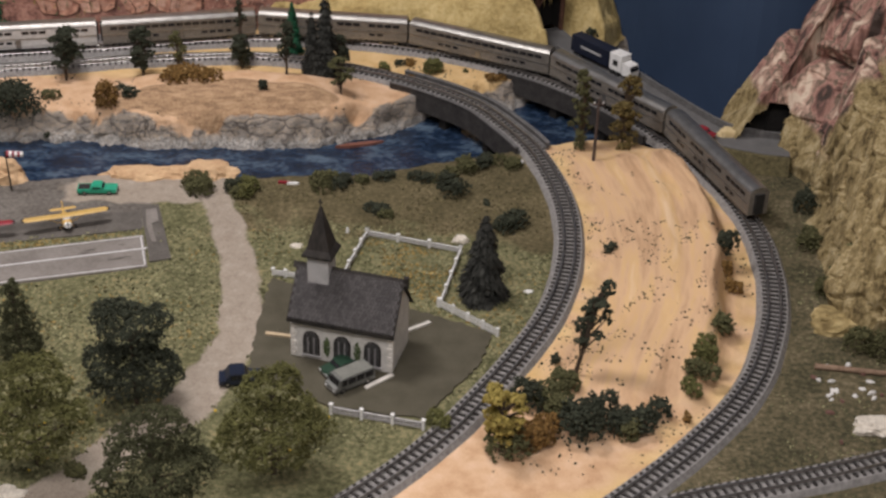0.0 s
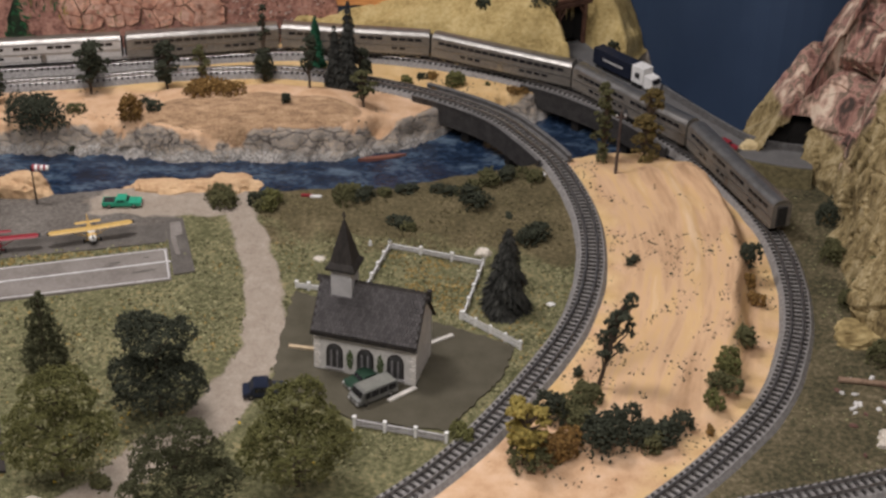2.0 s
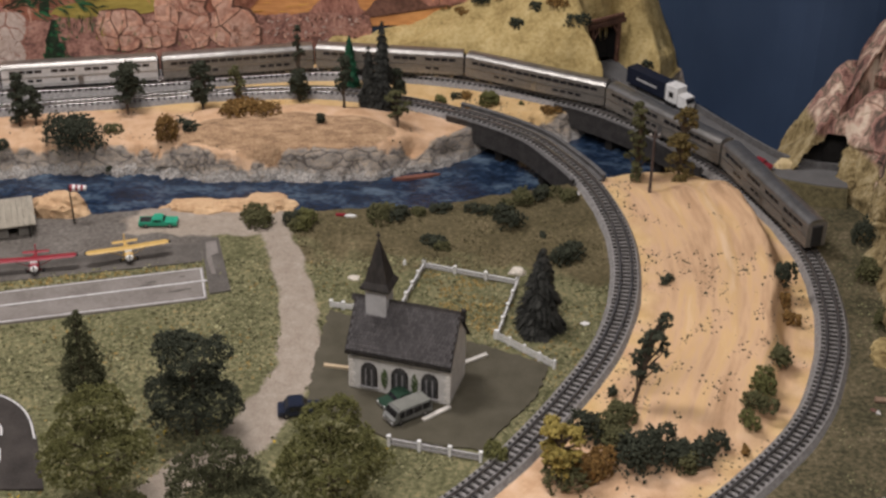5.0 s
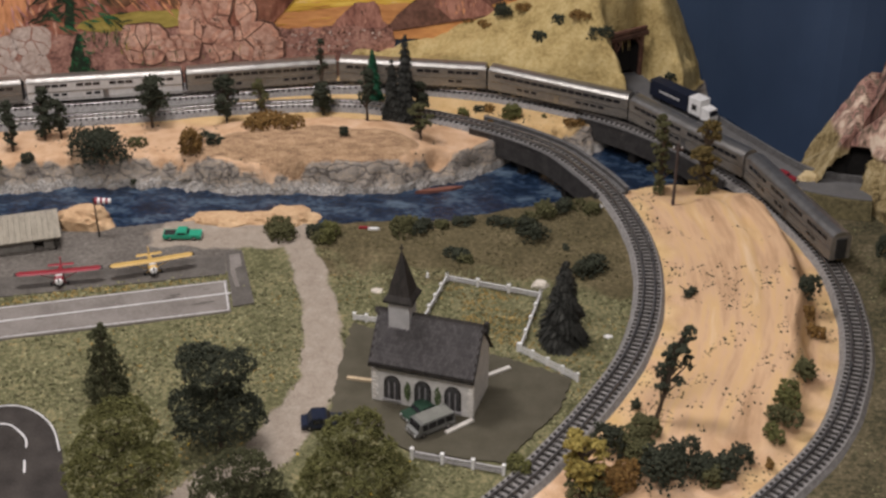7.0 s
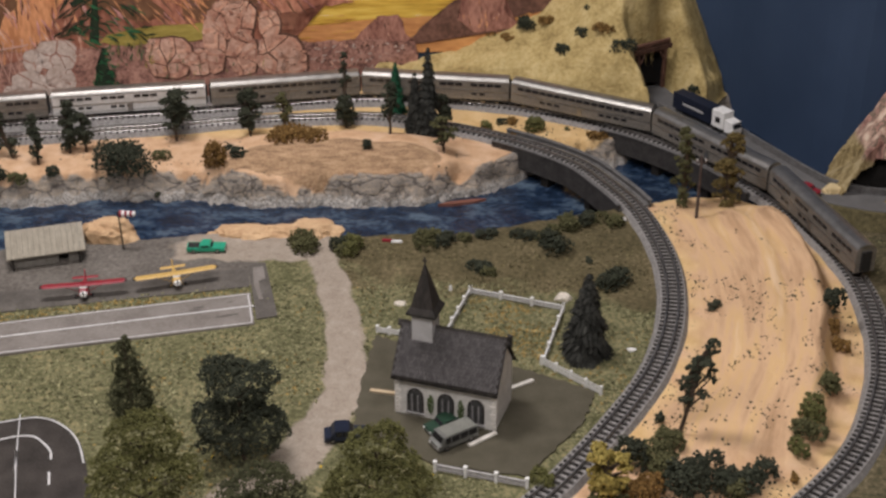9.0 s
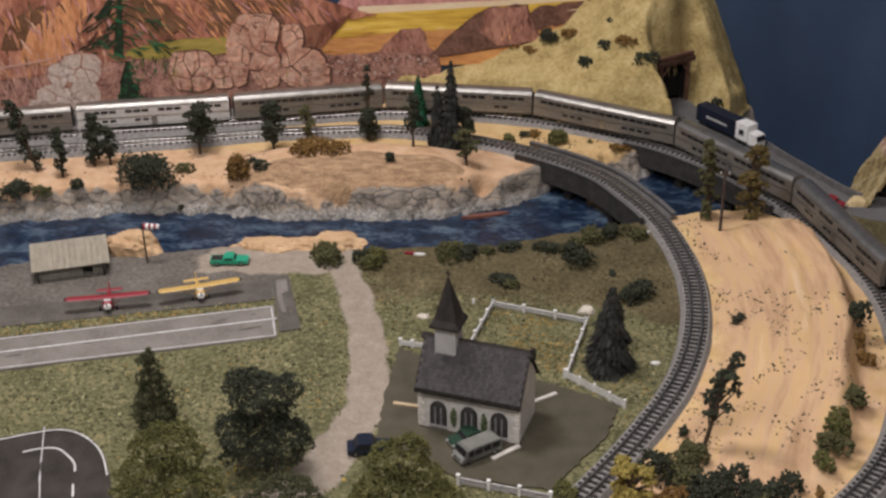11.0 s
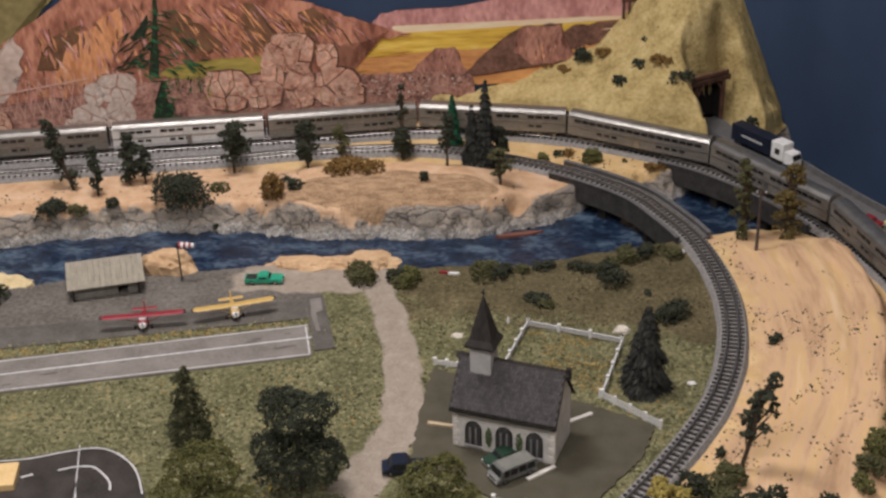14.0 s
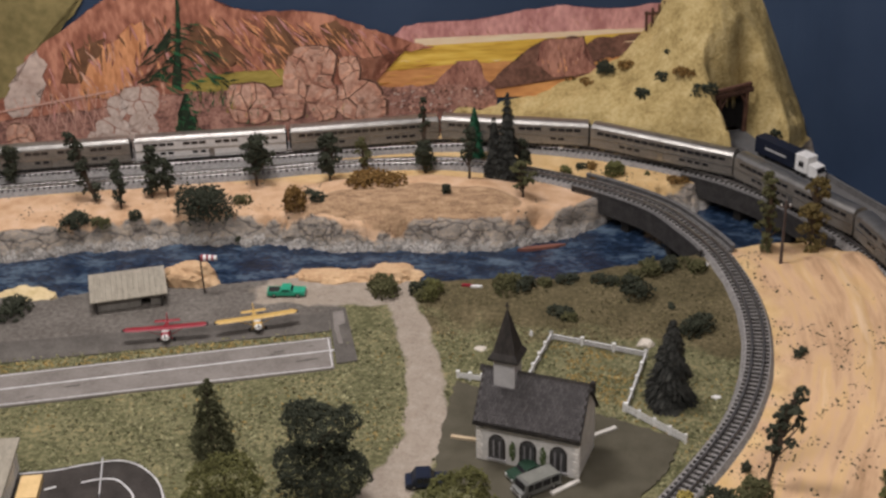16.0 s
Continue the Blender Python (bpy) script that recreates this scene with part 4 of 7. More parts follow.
paint("plain", [(-0.392, 0.174), (-0.214, 0.190), (0.260, 0.199), (0.266, 0.084), (-0.397, 0.101)], PAINT["plain"], 3, 0.001)
paint("orange_earth", [(-0.350, 0.137), (-0.171, 0.148), (0.262, 0.154), (0.267, 0.059), (-0.353, 0.087)], PAINT["orange"], 4, 0.002)
paint("dark_plain", [(0.090, 0.166), (0.123, 0.191), (0.260, 0.202), (0.262, 0.169), (0.102, 0.137)], PAINT["butte"], 5)
paint("butte", [(-0.098, 0.097), (-0.058, 0.134), (-0.001, 0.181), (0.027, 0.194), (0.101, 0.196), (0.111, 0.151), (0.142, 0.116), (-0.093, 0.092)], PAINT["butte"], 6)
paint("butte_face", [(0.005, 0.141), (0.016, 0.190), (0.098, 0.195), (0.108, 0.146), (0.139, 0.118), (0.039, 0.113)], PAINT["butte_lit"], 7, 0.006)
paint("small_butte", [(-0.212, 0.095), (-0.183, 0.127), (-0.154, 0.155), (-0.114, 0.157), (-0.101, 0.124), (-0.076, 0.091)], PAINT["butte_lit"], 6, 0.005)
paint("olive_hill", [(-1.237, 0.020), (-1.165, 0.357), (-0.852, 0.347), (-0.893, 0.282), (-0.964, 0.229), (-1.022, 0.140), (-1.069, -0.001)], PAINT["olive"], 5)
paint("red_mountain", [(-1.247, -0.028), (-1.222, 0.091), (-1.047, 0.118), (-0.989, 0.208), (-0.907, 0.261), (-0.826, 0.313), (-0.627, 0.311), (-0.598, 0.285), (-0.525, 0.273), (-0.471, 0.276), (-0.397, 0.262), (-0.322, 0.229), (-0.258, 0.206), (-0.197, 0.189), (-0.348, 0.170), (-0.378, 0.051), (-0.450, -0.019), (-1.080, -0.062)], PAINT["red"], 8, 0.006)
for n_, o_ in (("slope_shade", [(-0.694, 0.196), (-0.659, 0.262), (-0.605, 0.226), (-0.566, 0.179), (-0.633, 0.168)]), ("slope_shade", [(-0.534, 0.177), (-0.520, 0.268), (-0.483, 0.256), (-0.467, 0.192), (-0.503, 0.159)]),
               ("slope_shade", [(-0.420, 0.242), (-0.386, 0.252), (-0.346, 0.205), (-0.401, 0.195)]), ("slope_shade", [(-0.936, 0.148), (-0.893, 0.215), (-0.837, 0.236), (-0.874, 0.134)])):
    paint(n_, o_, PAINT["red_shade"], 9, 0.010)
paint("flame_rock", [(-0.901, 0.111), (-0.878, 0.178), (-0.829, 0.224), (-0.765, 0.266), (-0.751, 0.232), (-0.782, 0.176), (-0.806, 0.119)], PAINT["flame"], 10, 0.012)
paint("pale_crag", [(-1.051, 0.095), (-1.016, 0.175), (-0.971, 0.218), (-0.956, 0.184), (-0.979, 0.115), (-1.011, 0.081)], PAINT["grey_boulder"], 10, 0.014)
paint("meadow", [(-0.705, 0.124), (-0.685, 0.139), (-0.591, 0.154), (-0.497, 0.156), (-0.497, 0.122), (-0.638, 0.114)], PAINT["meadow"], 10)
paint("red_ground", [(-1.254, -0.065), (-1.229, 0.056), (-0.892, 0.087), (-0.693, 0.116), (-0.594, 0.119), (-0.440, 0.121), (-0.352, 0.111), (-0.217, 0.107), (-0.081, 0.099), (-0.060, -0.039), (-0.519, -0.028), (-1.082, -0.074)], PAINT["ground"], 9, 0.006)


def boulder(cx, cz, w, h, mat, seed):
    """A painted round boulder with dark crack lines."""
    r = random.Random(seed)
    w, h = w * 1.13, h * 1.08
    pts = []
    for i in range(14):
        a = i / 14 * math.tau
        k = r.uniform(0.88, 1.06)
        sq = 1 / max(abs(math.cos(a)), abs(math.sin(a))) ** 0.30
        pts.append((cx + w / 2 * k * sq * math.cos(a), cz + h / 2 * k * sq * math.sin(a)))
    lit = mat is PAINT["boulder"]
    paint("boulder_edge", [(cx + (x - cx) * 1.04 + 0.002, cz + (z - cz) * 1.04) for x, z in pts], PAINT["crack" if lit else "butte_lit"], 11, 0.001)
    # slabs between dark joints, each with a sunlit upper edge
    count = 5 if w * h < 0.004 else 8
    seeds = [(cx + r.uniform(-0.46, 0.46) * w, cz + r.uniform(-0.46, 0.46) * h) for _ in range(count)]
    for i, (ax, az) in enumerate(seeds):
        cell = pts
        for j, (bx, bz) in enumerate(seeds):
            if i == j:
                continue
            ux, uz, mx, mz = bx - ax, bz - az, (ax + bx) / 2, (az + bz) / 2
            side = [(x - mx) * ux + (z - mz) * uz for x, z in cell]
            cut = []
            for (p, d0), (q, d1) in zip(zip(cell, side), zip(cell[1:] + cell[:1], side[1:] + side[:1])):
                if d0 <= 0:
                    cut.append(p)
                if d0 * d1 < 0:
                    k = d0 / (d0 - d1)
                    cut.append((p[0] + (q[0] - p[0]) * k, p[1] + (q[1] - p[1]) * k))
            cell = cut
            if len(cell) < 3:
                break
        if len(cell) < 3:
            continue
        ox, oz = sum(p[0] for p in cell) / len(cell), sum(p[1] for p in cell) / len(cell)

        def inset(k, dx=0.0, dz=0.0):
            return [(ox + dx + (x - ox) * k, oz + dz + (z - oz) * k) for x, z in cell]
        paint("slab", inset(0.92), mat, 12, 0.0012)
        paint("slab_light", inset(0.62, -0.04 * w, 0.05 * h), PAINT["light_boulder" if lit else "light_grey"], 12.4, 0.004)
        for _ in range(3):
            hx, hz, ln = ox + r.uniform(-0.10, 0.10) * w, oz + r.uniform(-0.12, 0.08) * h, r.uniform(0.08, 0.18) * w
            paint("hatch", [(hx, hz), (hx + ln * 0.6, hz + ln * 0.5), (hx + ln * 0.62, hz + ln * 0.42)], PAINT["butte_lit" if lit else "grey_boulder"], 12.8, 0.001)


def mural_box(a, b, c, d):
    return (a + c) / 2, (b + d) / 2, abs(c - a), abs(d - b)


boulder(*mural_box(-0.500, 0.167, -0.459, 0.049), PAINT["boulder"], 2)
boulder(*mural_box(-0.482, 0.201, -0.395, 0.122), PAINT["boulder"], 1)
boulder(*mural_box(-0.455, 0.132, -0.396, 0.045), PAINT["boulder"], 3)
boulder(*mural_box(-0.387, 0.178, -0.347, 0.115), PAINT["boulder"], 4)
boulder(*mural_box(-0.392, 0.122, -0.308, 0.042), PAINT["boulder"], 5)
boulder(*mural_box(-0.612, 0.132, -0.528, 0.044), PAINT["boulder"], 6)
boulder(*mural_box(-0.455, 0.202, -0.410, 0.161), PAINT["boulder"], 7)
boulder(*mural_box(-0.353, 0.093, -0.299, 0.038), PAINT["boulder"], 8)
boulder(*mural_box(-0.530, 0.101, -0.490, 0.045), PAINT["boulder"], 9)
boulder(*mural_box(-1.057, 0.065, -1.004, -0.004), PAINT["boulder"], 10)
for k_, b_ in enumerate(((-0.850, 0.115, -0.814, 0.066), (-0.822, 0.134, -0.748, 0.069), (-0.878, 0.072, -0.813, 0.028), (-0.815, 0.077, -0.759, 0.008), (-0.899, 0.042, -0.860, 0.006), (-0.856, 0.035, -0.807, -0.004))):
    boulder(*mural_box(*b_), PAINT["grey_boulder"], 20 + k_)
paint("dark_fir", [(-0.719, 0.127), (-0.701, 0.230), (-0.687, 0.330), (-0.683, 0.330), (-0.692, 0.230), (-0.700, 0.126)], PAINT["fir"], 13, 0.004)
paint("dark_branch", [(-0.748, 0.209), (-0.708, 0.253), (-0.709, 0.228), (-0.742, 0.198)], PAINT["fir"], 13, 0.008)
paint("green_fir", [(-0.724, 0.024), (-0.709, 0.073), (-0.697, 0.114), (-0.689, 0.114), (-0.687, 0.072), (-0.680, 0.022)], PAINT["fir"], 14, 0.012)


def strokes(n, area, angle, spread, length, width, mats, layer, seed):
    """Tapered brush strokes inside an outline."""
    r = random.Random(seed)
    xs, zs = [q[0] for q in area], [q[1] for q in area]
    done = 0
    while done < n:
        x, z = r.uniform(min(xs), max(xs)), r.uniform(min(zs), max(zs))
        if not inside(np.array([x]), np.array([z]), area)[0]:
            continue
        a, ln, w = math.radians(angle + r.uniform(-spread, spread)), length * r.uniform(0.4, 1.2), width * r.uniform(0.4, 1.2)
        ca, sa = math.cos(a), math.sin(a)
        paint("brush_stroke", [(x, z), (x + ca * ln * 0.4 - sa * w, z + sa * ln * 0.4 + ca * w), (x + ca * ln, z + sa * ln), (x + ca * ln * 0.5 + sa * w * 0.5, z + sa * ln * 0.5 - ca * w * 0.5)], PAINT[r.choice(mats)], layer + r.choice((0, 0.4, 0.8)), 0.004)
        done += 1


RIDGE = [(-0.695, 0.184), (-0.657, 0.285), (-0.525, 0.269), (-0.397, 0.257), (-0.280, 0.209), (-0.369, 0.180), (-0.480, 0.166)]
CANYON = [(-0.986, 0.103), (-0.933, 0.228), (-0.808, 0.290), (-0.704, 0.286), (-0.732, 0.151), (-0.837, 0.091)]
RUBBLE = [(-0.357, 0.020), (-0.341, 0.098), (-0.104, 0.100), (-0.106, 0.008)]
strokes(190, RIDGE, -52, 14, 0.052, 0.0030, ("flame", "flame", "rose", "red_shade", "butte"), 9.4, 1)
strokes(130, CANYON, -75, 26, 0.045, 0.0034, ("flame", "rose", "red_shade", "red", "boulder"), 10.4, 2)
strokes(200, RUBBLE, 20, 60, 0.010, 0.0034, ("boulder", "grey_boulder", "grey_boulder", "butte", "crack"), 10.4, 3)
strokes(30, [(-0.647, 0.034), (-0.618, 0.105), (-0.377, 0.064), (-0.402, 0.022)], 85, 25, 0.020, 0.0016, ("olive", "green", "butte", "meadow"), 15, 4)
strokes(46, [(-0.699, 0.066), (-0.688, 0.108), (-0.594, 0.115), (-0.610, 0.074)], 85, 15, 0.020, 0.0020, ("green", "fir", "olive"), 13, 5)
strokes(30, [(-0.80, 0.135), (-0.75, 0.235), (-0.71, 0.235), (-0.72, 0.135)], 35, 18, 0.050, 0.0036, ("fir", "fir", "crack"), 13, 16)
strokes(70, [(-0.772, 0.130), (-0.705, 0.275), (-0.674, 0.274), (-0.600, 0.130)], -25, 30, 0.036, 0.0032, ("fir", "fir", "green"), 14, 6)
strokes(60, [(-0.735, 0.024), (-0.693, 0.114), (-0.662, 0.021)], -40, 60, 0.018, 0.0034, ("green", "green", "fir"), 15, 7)
strokes(40, [(-0.279, 0.214), (-0.113, 0.236), (0.055, 0.254), (0.235, 0.249), (0.237, 0.205)], -60, 20, 0.016, 0.0014, ("rose", "trestle", "red"), 1.2, 8)
strokes(26, [(0.008, 0.143), (0.019, 0.185), (0.096, 0.189), (0.106, 0.146), (0.045, 0.118)], -85, 12, 0.020, 0.0022, ("butte", "boulder", "flame"), 7.3, 9)
strokes(12, [(-0.189, 0.104), (-0.154, 0.148), (-0.114, 0.151), (-0.093, 0.099)], -85, 12, 0.020, 0.0022, ("butte", "boulder"), 7.3, 10)
strokes(30, [(-0.352, 0.111), (-0.348, 0.164), (0.215, 0.182), (0.218, 0.110)], 2, 4, 0.05, 0.0012, ("plain", "orange", "pale"), 4.3, 11)


def stroke(ax, az, bx, bz, w, mat, layer):
    q = math.hypot(bx - ax, bz - az)
    ox, oz = -(bz - az) / q * w, (bx - ax) / q * w
    paint("brush_line", [(ax + ox, az + oz), (bx + ox, bz + oz), (bx - ox, bz - oz), (ax - ox, az - oz)], mat, layer, 0.0006)


stroke(-1.161, 0.078, -0.837, 0.126, 0.0016, PAINT["trestle"], 12)
for k_ in range(12):
    x_ = -1.03 + k_ * 0.018
    stroke(x_, 0.045, x_ + 0.022, 0.12 + 0.002 * k_, 0.0007, PAINT["trestle"], 11)
    stroke(x_ + 0.022, 0.045, x_, 0.12 + 0.002 * k_, 0.0007, PAINT["trestle"], 11)


# ---- plants ----
_ico = bmesh.new()
bmesh.ops.create_icosphere(_ico, subdivisions=1, radius=1.0)
ICO_V = np.array([tuple(v.co) for v in _ico.verts])
ICO_F = np.array([[v.index for v in f.verts] for f in _ico.faces])
_ico.free()
OCT_V = np.array([(1, 0, 0), (-1, 0, 0), (0, 1, 0), (0, -1, 0), (0, 0, 1), (0, 0, -1)], float)
OCT_F = np.array([(0, 2, 4), (2, 1, 4), (1, 3, 4), (3, 0, 4), (2, 0, 5), (1, 2, 5), (3, 1, 5), (0, 3, 5)])


def clump_mesh(name, spots, sizes, mat, seed, squash=0.75, jitter=0.28, shape=(ICO_V, ICO_F)):
    """Many small ragged foam clumps in one mesh."""
    r = np.random.default_rng(seed)
    n, k = len(spots), len(shape[0])
    ax = r.normal(size=(n, 4))
    ax /= np.linalg.norm(ax, axis=1)[:, None]
    w, x, y, z = ax.T
    R = np.stack([1 - 2 * (y * y + z * z), 2 * (x * y - z * w), 2 * (x * z + y * w), 2 * (x * y + z * w), 1 - 2 * (x * x + z * z), 2 * (y * z - x * w),
                  2 * (x * z - y * w), 2 * (y * z + x * w), 1 - 2 * (x * x + y * y)], -1).reshape(n, 3, 3)
    V = shape[0][None] * (1 + r.normal(size=(n, k, 1)) * jitter)
    V = V * np.array([1, r.uniform(0.6, 1), squash])
    V = np.einsum("nij,nkj->nki", R, V) * np.asarray(sizes)[:, None, None] + np.asarray(spots)[:, None]
    F = (shape[1][None] + (np.arange(n) * k)[:, None, None]).reshape(-1, 3)
    me = bpy.data.meshes.new(name)
    me.from_pydata(V.reshape(-1, 3).tolist(), [], F.tolist())
    me.materials.append(M[mat])
    me.update()
    return me


def lobe_points(r, c, rad, n):
    d = r.normal(size=(n, 3))
    d /= np.linalg.norm(d, axis=1)[:, None]
    d[:, 2] = np.where(d[:, 2] < -0.45, -d[:, 2], d[:, 2])
    k = r.uniform(0.80, 1.10, size=(n, 1)) * (1 + 0.12 * np.sin(d[:, :1] * 9 + c[0] * 90) * np.sin(d[:, 1:2] * 8) + 0.1 * np.sin(d[:, 2:] * 11))
    return np.asarray(c) + d * k * np.asarray(rad)


def limb(bm, a, b, r0, r1, seg=7):
    a, b = Vector(a), Vector(b)
    m = Matrix.Translation(a) @ (b - a).to_track_quat("Z", "Y").to_matrix().to_4x4()
    return cyl(bm, r0, r1, (b - a).length, seg, m)


def foam_tree(x, y, h, lobes, mat, label, seed, clump=0.0027, group="", density=1.0, lean=0.0):
    """A tree with a tapered trunk, limbs and a crown of foam clumps. lobes: centre and radii, as parts of the height."""
    r = np.random.default_rng(seed)
    z0 = height(x, y)
    lobes = [((c[0] + lean * c[2], c[1], c[2]), rad) for c, rad in lobes]
    tree = thing("tree", pose(x, y, z0, 0, 0, 0), label, "tree", group)
    bm = bmesh.new()
    top = max(c[2] for c, _ in lobes) * h
    limb(bm, (0, 0, -0.004), (lean * h * 0.5, 0, top * 0.55), 0.05 * h ** 0.5 * 0.18, 0.05 * h ** 0.5 * 0.11)
    limb(bm, (lean * h * 0.5, 0, top * 0.54), (lean * h, 0, top), 0.05 * h ** 0.5 * 0.11, 0.0008)
    spots, sizes = [], []
    for c, rad in lobes:
        cc, rr = np.array(c) * h, np.array(rad) * h
        limb(bm, (lean * h * c[2] * 0.6, 0, max(0.15 * h, cc[2] - 0.18 * h)), tuple(cc), 0.0022, 0.0009, 5)
        n = int(density * 5.5 * (rr[0] * rr[1] + rr[0] * rr[2] + rr[1] * rr[2]) / (3 * clump * clump))
        spots.append(lobe_points(r, cc, rr, n))
        sizes.append(r.uniform(0.55, 1.15, n) * clump)
    if density >= 1.0:
        # each bough carries a cluster of smaller heads
        grown = []
        for c, rad in lobes:
            grown.append((c, [q * 0.90 for q in rad]))
            for _ in range(12):
                v = r.normal(size=3)
                v[2] = abs(v[2]) * 0.9 - 0.22
                v /= np.linalg.norm(v)
                k = r.uniform(0.28, 0.46)
                grown.append(([c[i] + v[i] * rad[i] * r.uniform(0.78, 0.95) for i in range(3)], [q * k for q in rad]))
        lobes = grown
        clump *= 0.78
        spots, sizes = [], []
        for c, rad in lobes:
            cc, rr = np.array(c) * h, np.array(rad) * h
            n = int(4.2 * (rr[0] * rr[1] + rr[0] * rr[2] + rr[1] * rr[2]) / (3 * clump * clump))
            p = lobe_points(r, cc, rr, n)
            # what lies deep inside another head is never seen
            out = np.ones(n, bool)
            for c2, rad2 in lobes:
                if c2 is not c:
                    out &= (((p / h - np.array(c2)) / (0.8 * np.array(rad2))) ** 2).sum(1) > 1
            spots.append(p[out])
            sizes.append(r.uniform(0.45, 1.25, out.sum()) * clump)
    part("trunk", bm, "bark", tree)
    core = bmesh.new()
    for c, rad in lobes:
        v0 = set(core.verts)
        bmesh.ops.create_icosphere(core, subdivisions=2, radius=1.0)
        for v in set(core.verts) - v0:
            k = 0.86 + 0.16 * noise.noise(v.co * 2.3 + Vector((seed, 0, 0)))
            v.co = Vector((c[0] * h + v.co.x * rad[0] * h * k, c[1] * h + v.co.y * rad[1] * h * k, c[2] * h + v.co.z * rad[2] * h * k))
    part("inner_crown", core, mat, tree)
    ob = new("crown", clump_mesh("crown", np.concatenate(spots), np.concatenate(sizes), mat, seed, jitter=0.34, shape=(OCT_V, OCT_F) if density >= 1.0 else (ICO_V, ICO_F)))
    ob.parent = tree
    return tree


def fir(x, y, h, rad, mat, label, seed, n=2600, bare=0.06, group=""):
    """A conifer: trunk and layers of drooping narrow sprays."""
    r = np.random.default_rng(seed)
    z0 = height(x, y)
    tree = thing("fir_tree", pose(x, y, z0), label, "tree", group)
    part("trunk", limb(bmesh.new(), (0, 0, -0.004), (0, 0, h * 0.97), 0.0035, 0.0006), "bark", tree)
    t = 1 - r.uniform(0.0, 1, n) ** 0.62
    layers = 13
    t = np.clip((np.floor(t * layers) + r.uniform(0, 0.5, n)) / layers, 0, 0.99)
    a = r.uniform(0, math.tau, n)
    reach = rad * (1 - t) ** 0.72 * (0.86 + 0.14 * np.sin(a * 3 + t * 20)) * r.uniform(0.55, 1.05, n) + 0.002
    zb = h * (bare + (1 - bare) * t)
    V, F = [], []
    for i in range(n):
        ca, sa = math.cos(a[i]), math.sin(a[i])
        w = 0.0022 + 0.0020 * (1 - t[i])
        drop = reach[i] * r.uniform(0.2, 0.45) + 0.003
        p = [(0.25, 0.002, 0.3), (0.65, 0.0, 1.0), (1.0, -drop, 0.15)]
        b = len(V)
        for k, dz, wk in p:
            q = reach[i] * k
            for s in (-1, 1):
                V.append((ca * q - sa * w * wk * s, sa * q + ca * w * wk * s, zb[i] + dz * (k if k < 1 else 1) - (0.25 * drop if k == 0.65 else 0) + r.uniform(-0.001, 0.001)))
        F += [(b, b + 1, b + 3, b + 2), (b + 2, b + 3, b + 5, b + 4)]
    me = bpy.data.meshes.new("foliage")
    me.from_pydata(V, [], F)
    me.materials.append(M[mat])
    ob = new("foliage", me)
    ob.parent = tree
    return tree


def bush(x, y, z, w, h, mat, label, seed, group="bushes on the layout", clump=0.0028):
    r = np.random.default_rng(seed)
    n = max(20, int(5.2 * w * (w * 0.5 + h) / (clump * clump * 4)))
    pts = lobe_points(r, (0, 0, h * 0.35), (w * 0.46, w * 0.40, h * 0.55), n)
    k = max(2, int(w / 0.012))
    off = r.uniform(-0.33, 0.33, (k, 2)) * w
    pts[:, :2] = pts[:, :2] * 0.72 + off[r.integers(0, k, n)]
    pts[:, 2] = np.maximum(pts[:, 2], 0.0005)
    me = clump_mesh("bush", pts, r.uniform(0.5, 1.1, n) * clump, mat, seed)
    ob = new("bush", me)
    ob.location = (x, y, z)
    return tagged(ob, label, "bush", group)


OAK = [((0, 0, 0.42), (0.30, 0.28, 0.22)), ((0.18, -0.14, 0.52), (0.17, 0.16, 0.15)), ((-0.17, -0.08, 0.58), (0.18, 0.18, 0.16)), ((0.03, 0.06, 0.80), (0.19, 0.18, 0.17)), ((-0.26, -0.08, 0.38), (0.16, 0.17, 0.14)),
       ((0.29, 0.04, 0.40), (0.16, 0.17, 0.14)), ((0.0, -0.24, 0.40), (0.18, 0.15, 0.15)), ((0.14, 0.04, 0.68), (0.17, 0.16, 0.14)), ((-0.10, 0.10, 0.70), (0.17, 0.16, 0.13)), ((0.15, -0.20, 0.33), (0.13, 0.12, 0.11)), ((-0.16, -0.20, 0.33), (0.14, 0.12, 0.11))]
OAK_TWIN = [((0, 0, 0.24), (0.33, 0.28, 0.22)), ((0.20, -0.05, 0.36), (0.18, 0.18, 0.15)), ((-0.18, -0.02, 0.40), (0.20, 0.19, 0.15)), ((0.0, 0.02, 0.52), (0.18, 0.18, 0.14)), ((-0.02, 0.02, 0.70), (0.27, 0.24, 0.16)), ((0.14, 0.0, 0.80), (0.17, 0.17, 0.13)), ((-0.12, 0.02, 0.82), (0.17, 0.17, 0.14))]
SPRUCE = [((0.03 * math.cos(2.4 * i), 0.03 * math.sin(2.4 * i), 0.08 + 0.085 * i), (0.235 - 0.017 * i, 0.225 - 0.017 * i, 0.085)) for i in range(11)]
foam_tree(-0.375, 1.343, 0.154, OAK, "leaf_mid", "rounded olive-green foam tree standing on the grass", 11, group="broadleaf trees by the path")
foam_tree(-0.272, 1.458, 0.156, OAK_TWIN, "leaf_dark", "dark green two-tiered foam tree beside the path", 12, group="broadleaf trees by the path")
foam_tree(-0.222, 1.253, 0.152, OAK, "leaf_deep", "dark green rounded foam tree beside the dirt path", 13, group="broadleaf trees by the path")
foam_tree(-0.092, 1.319, 0.154, OAK, "leaf_mid", "full olive-green foam tree in front of the church", 14, group="broadleaf trees by the path")
foam_tree(-0.436, 1.557, 0.124, SPRUCE, "leaf_deep", "olive-green conical spruce standing on the grass", 15)
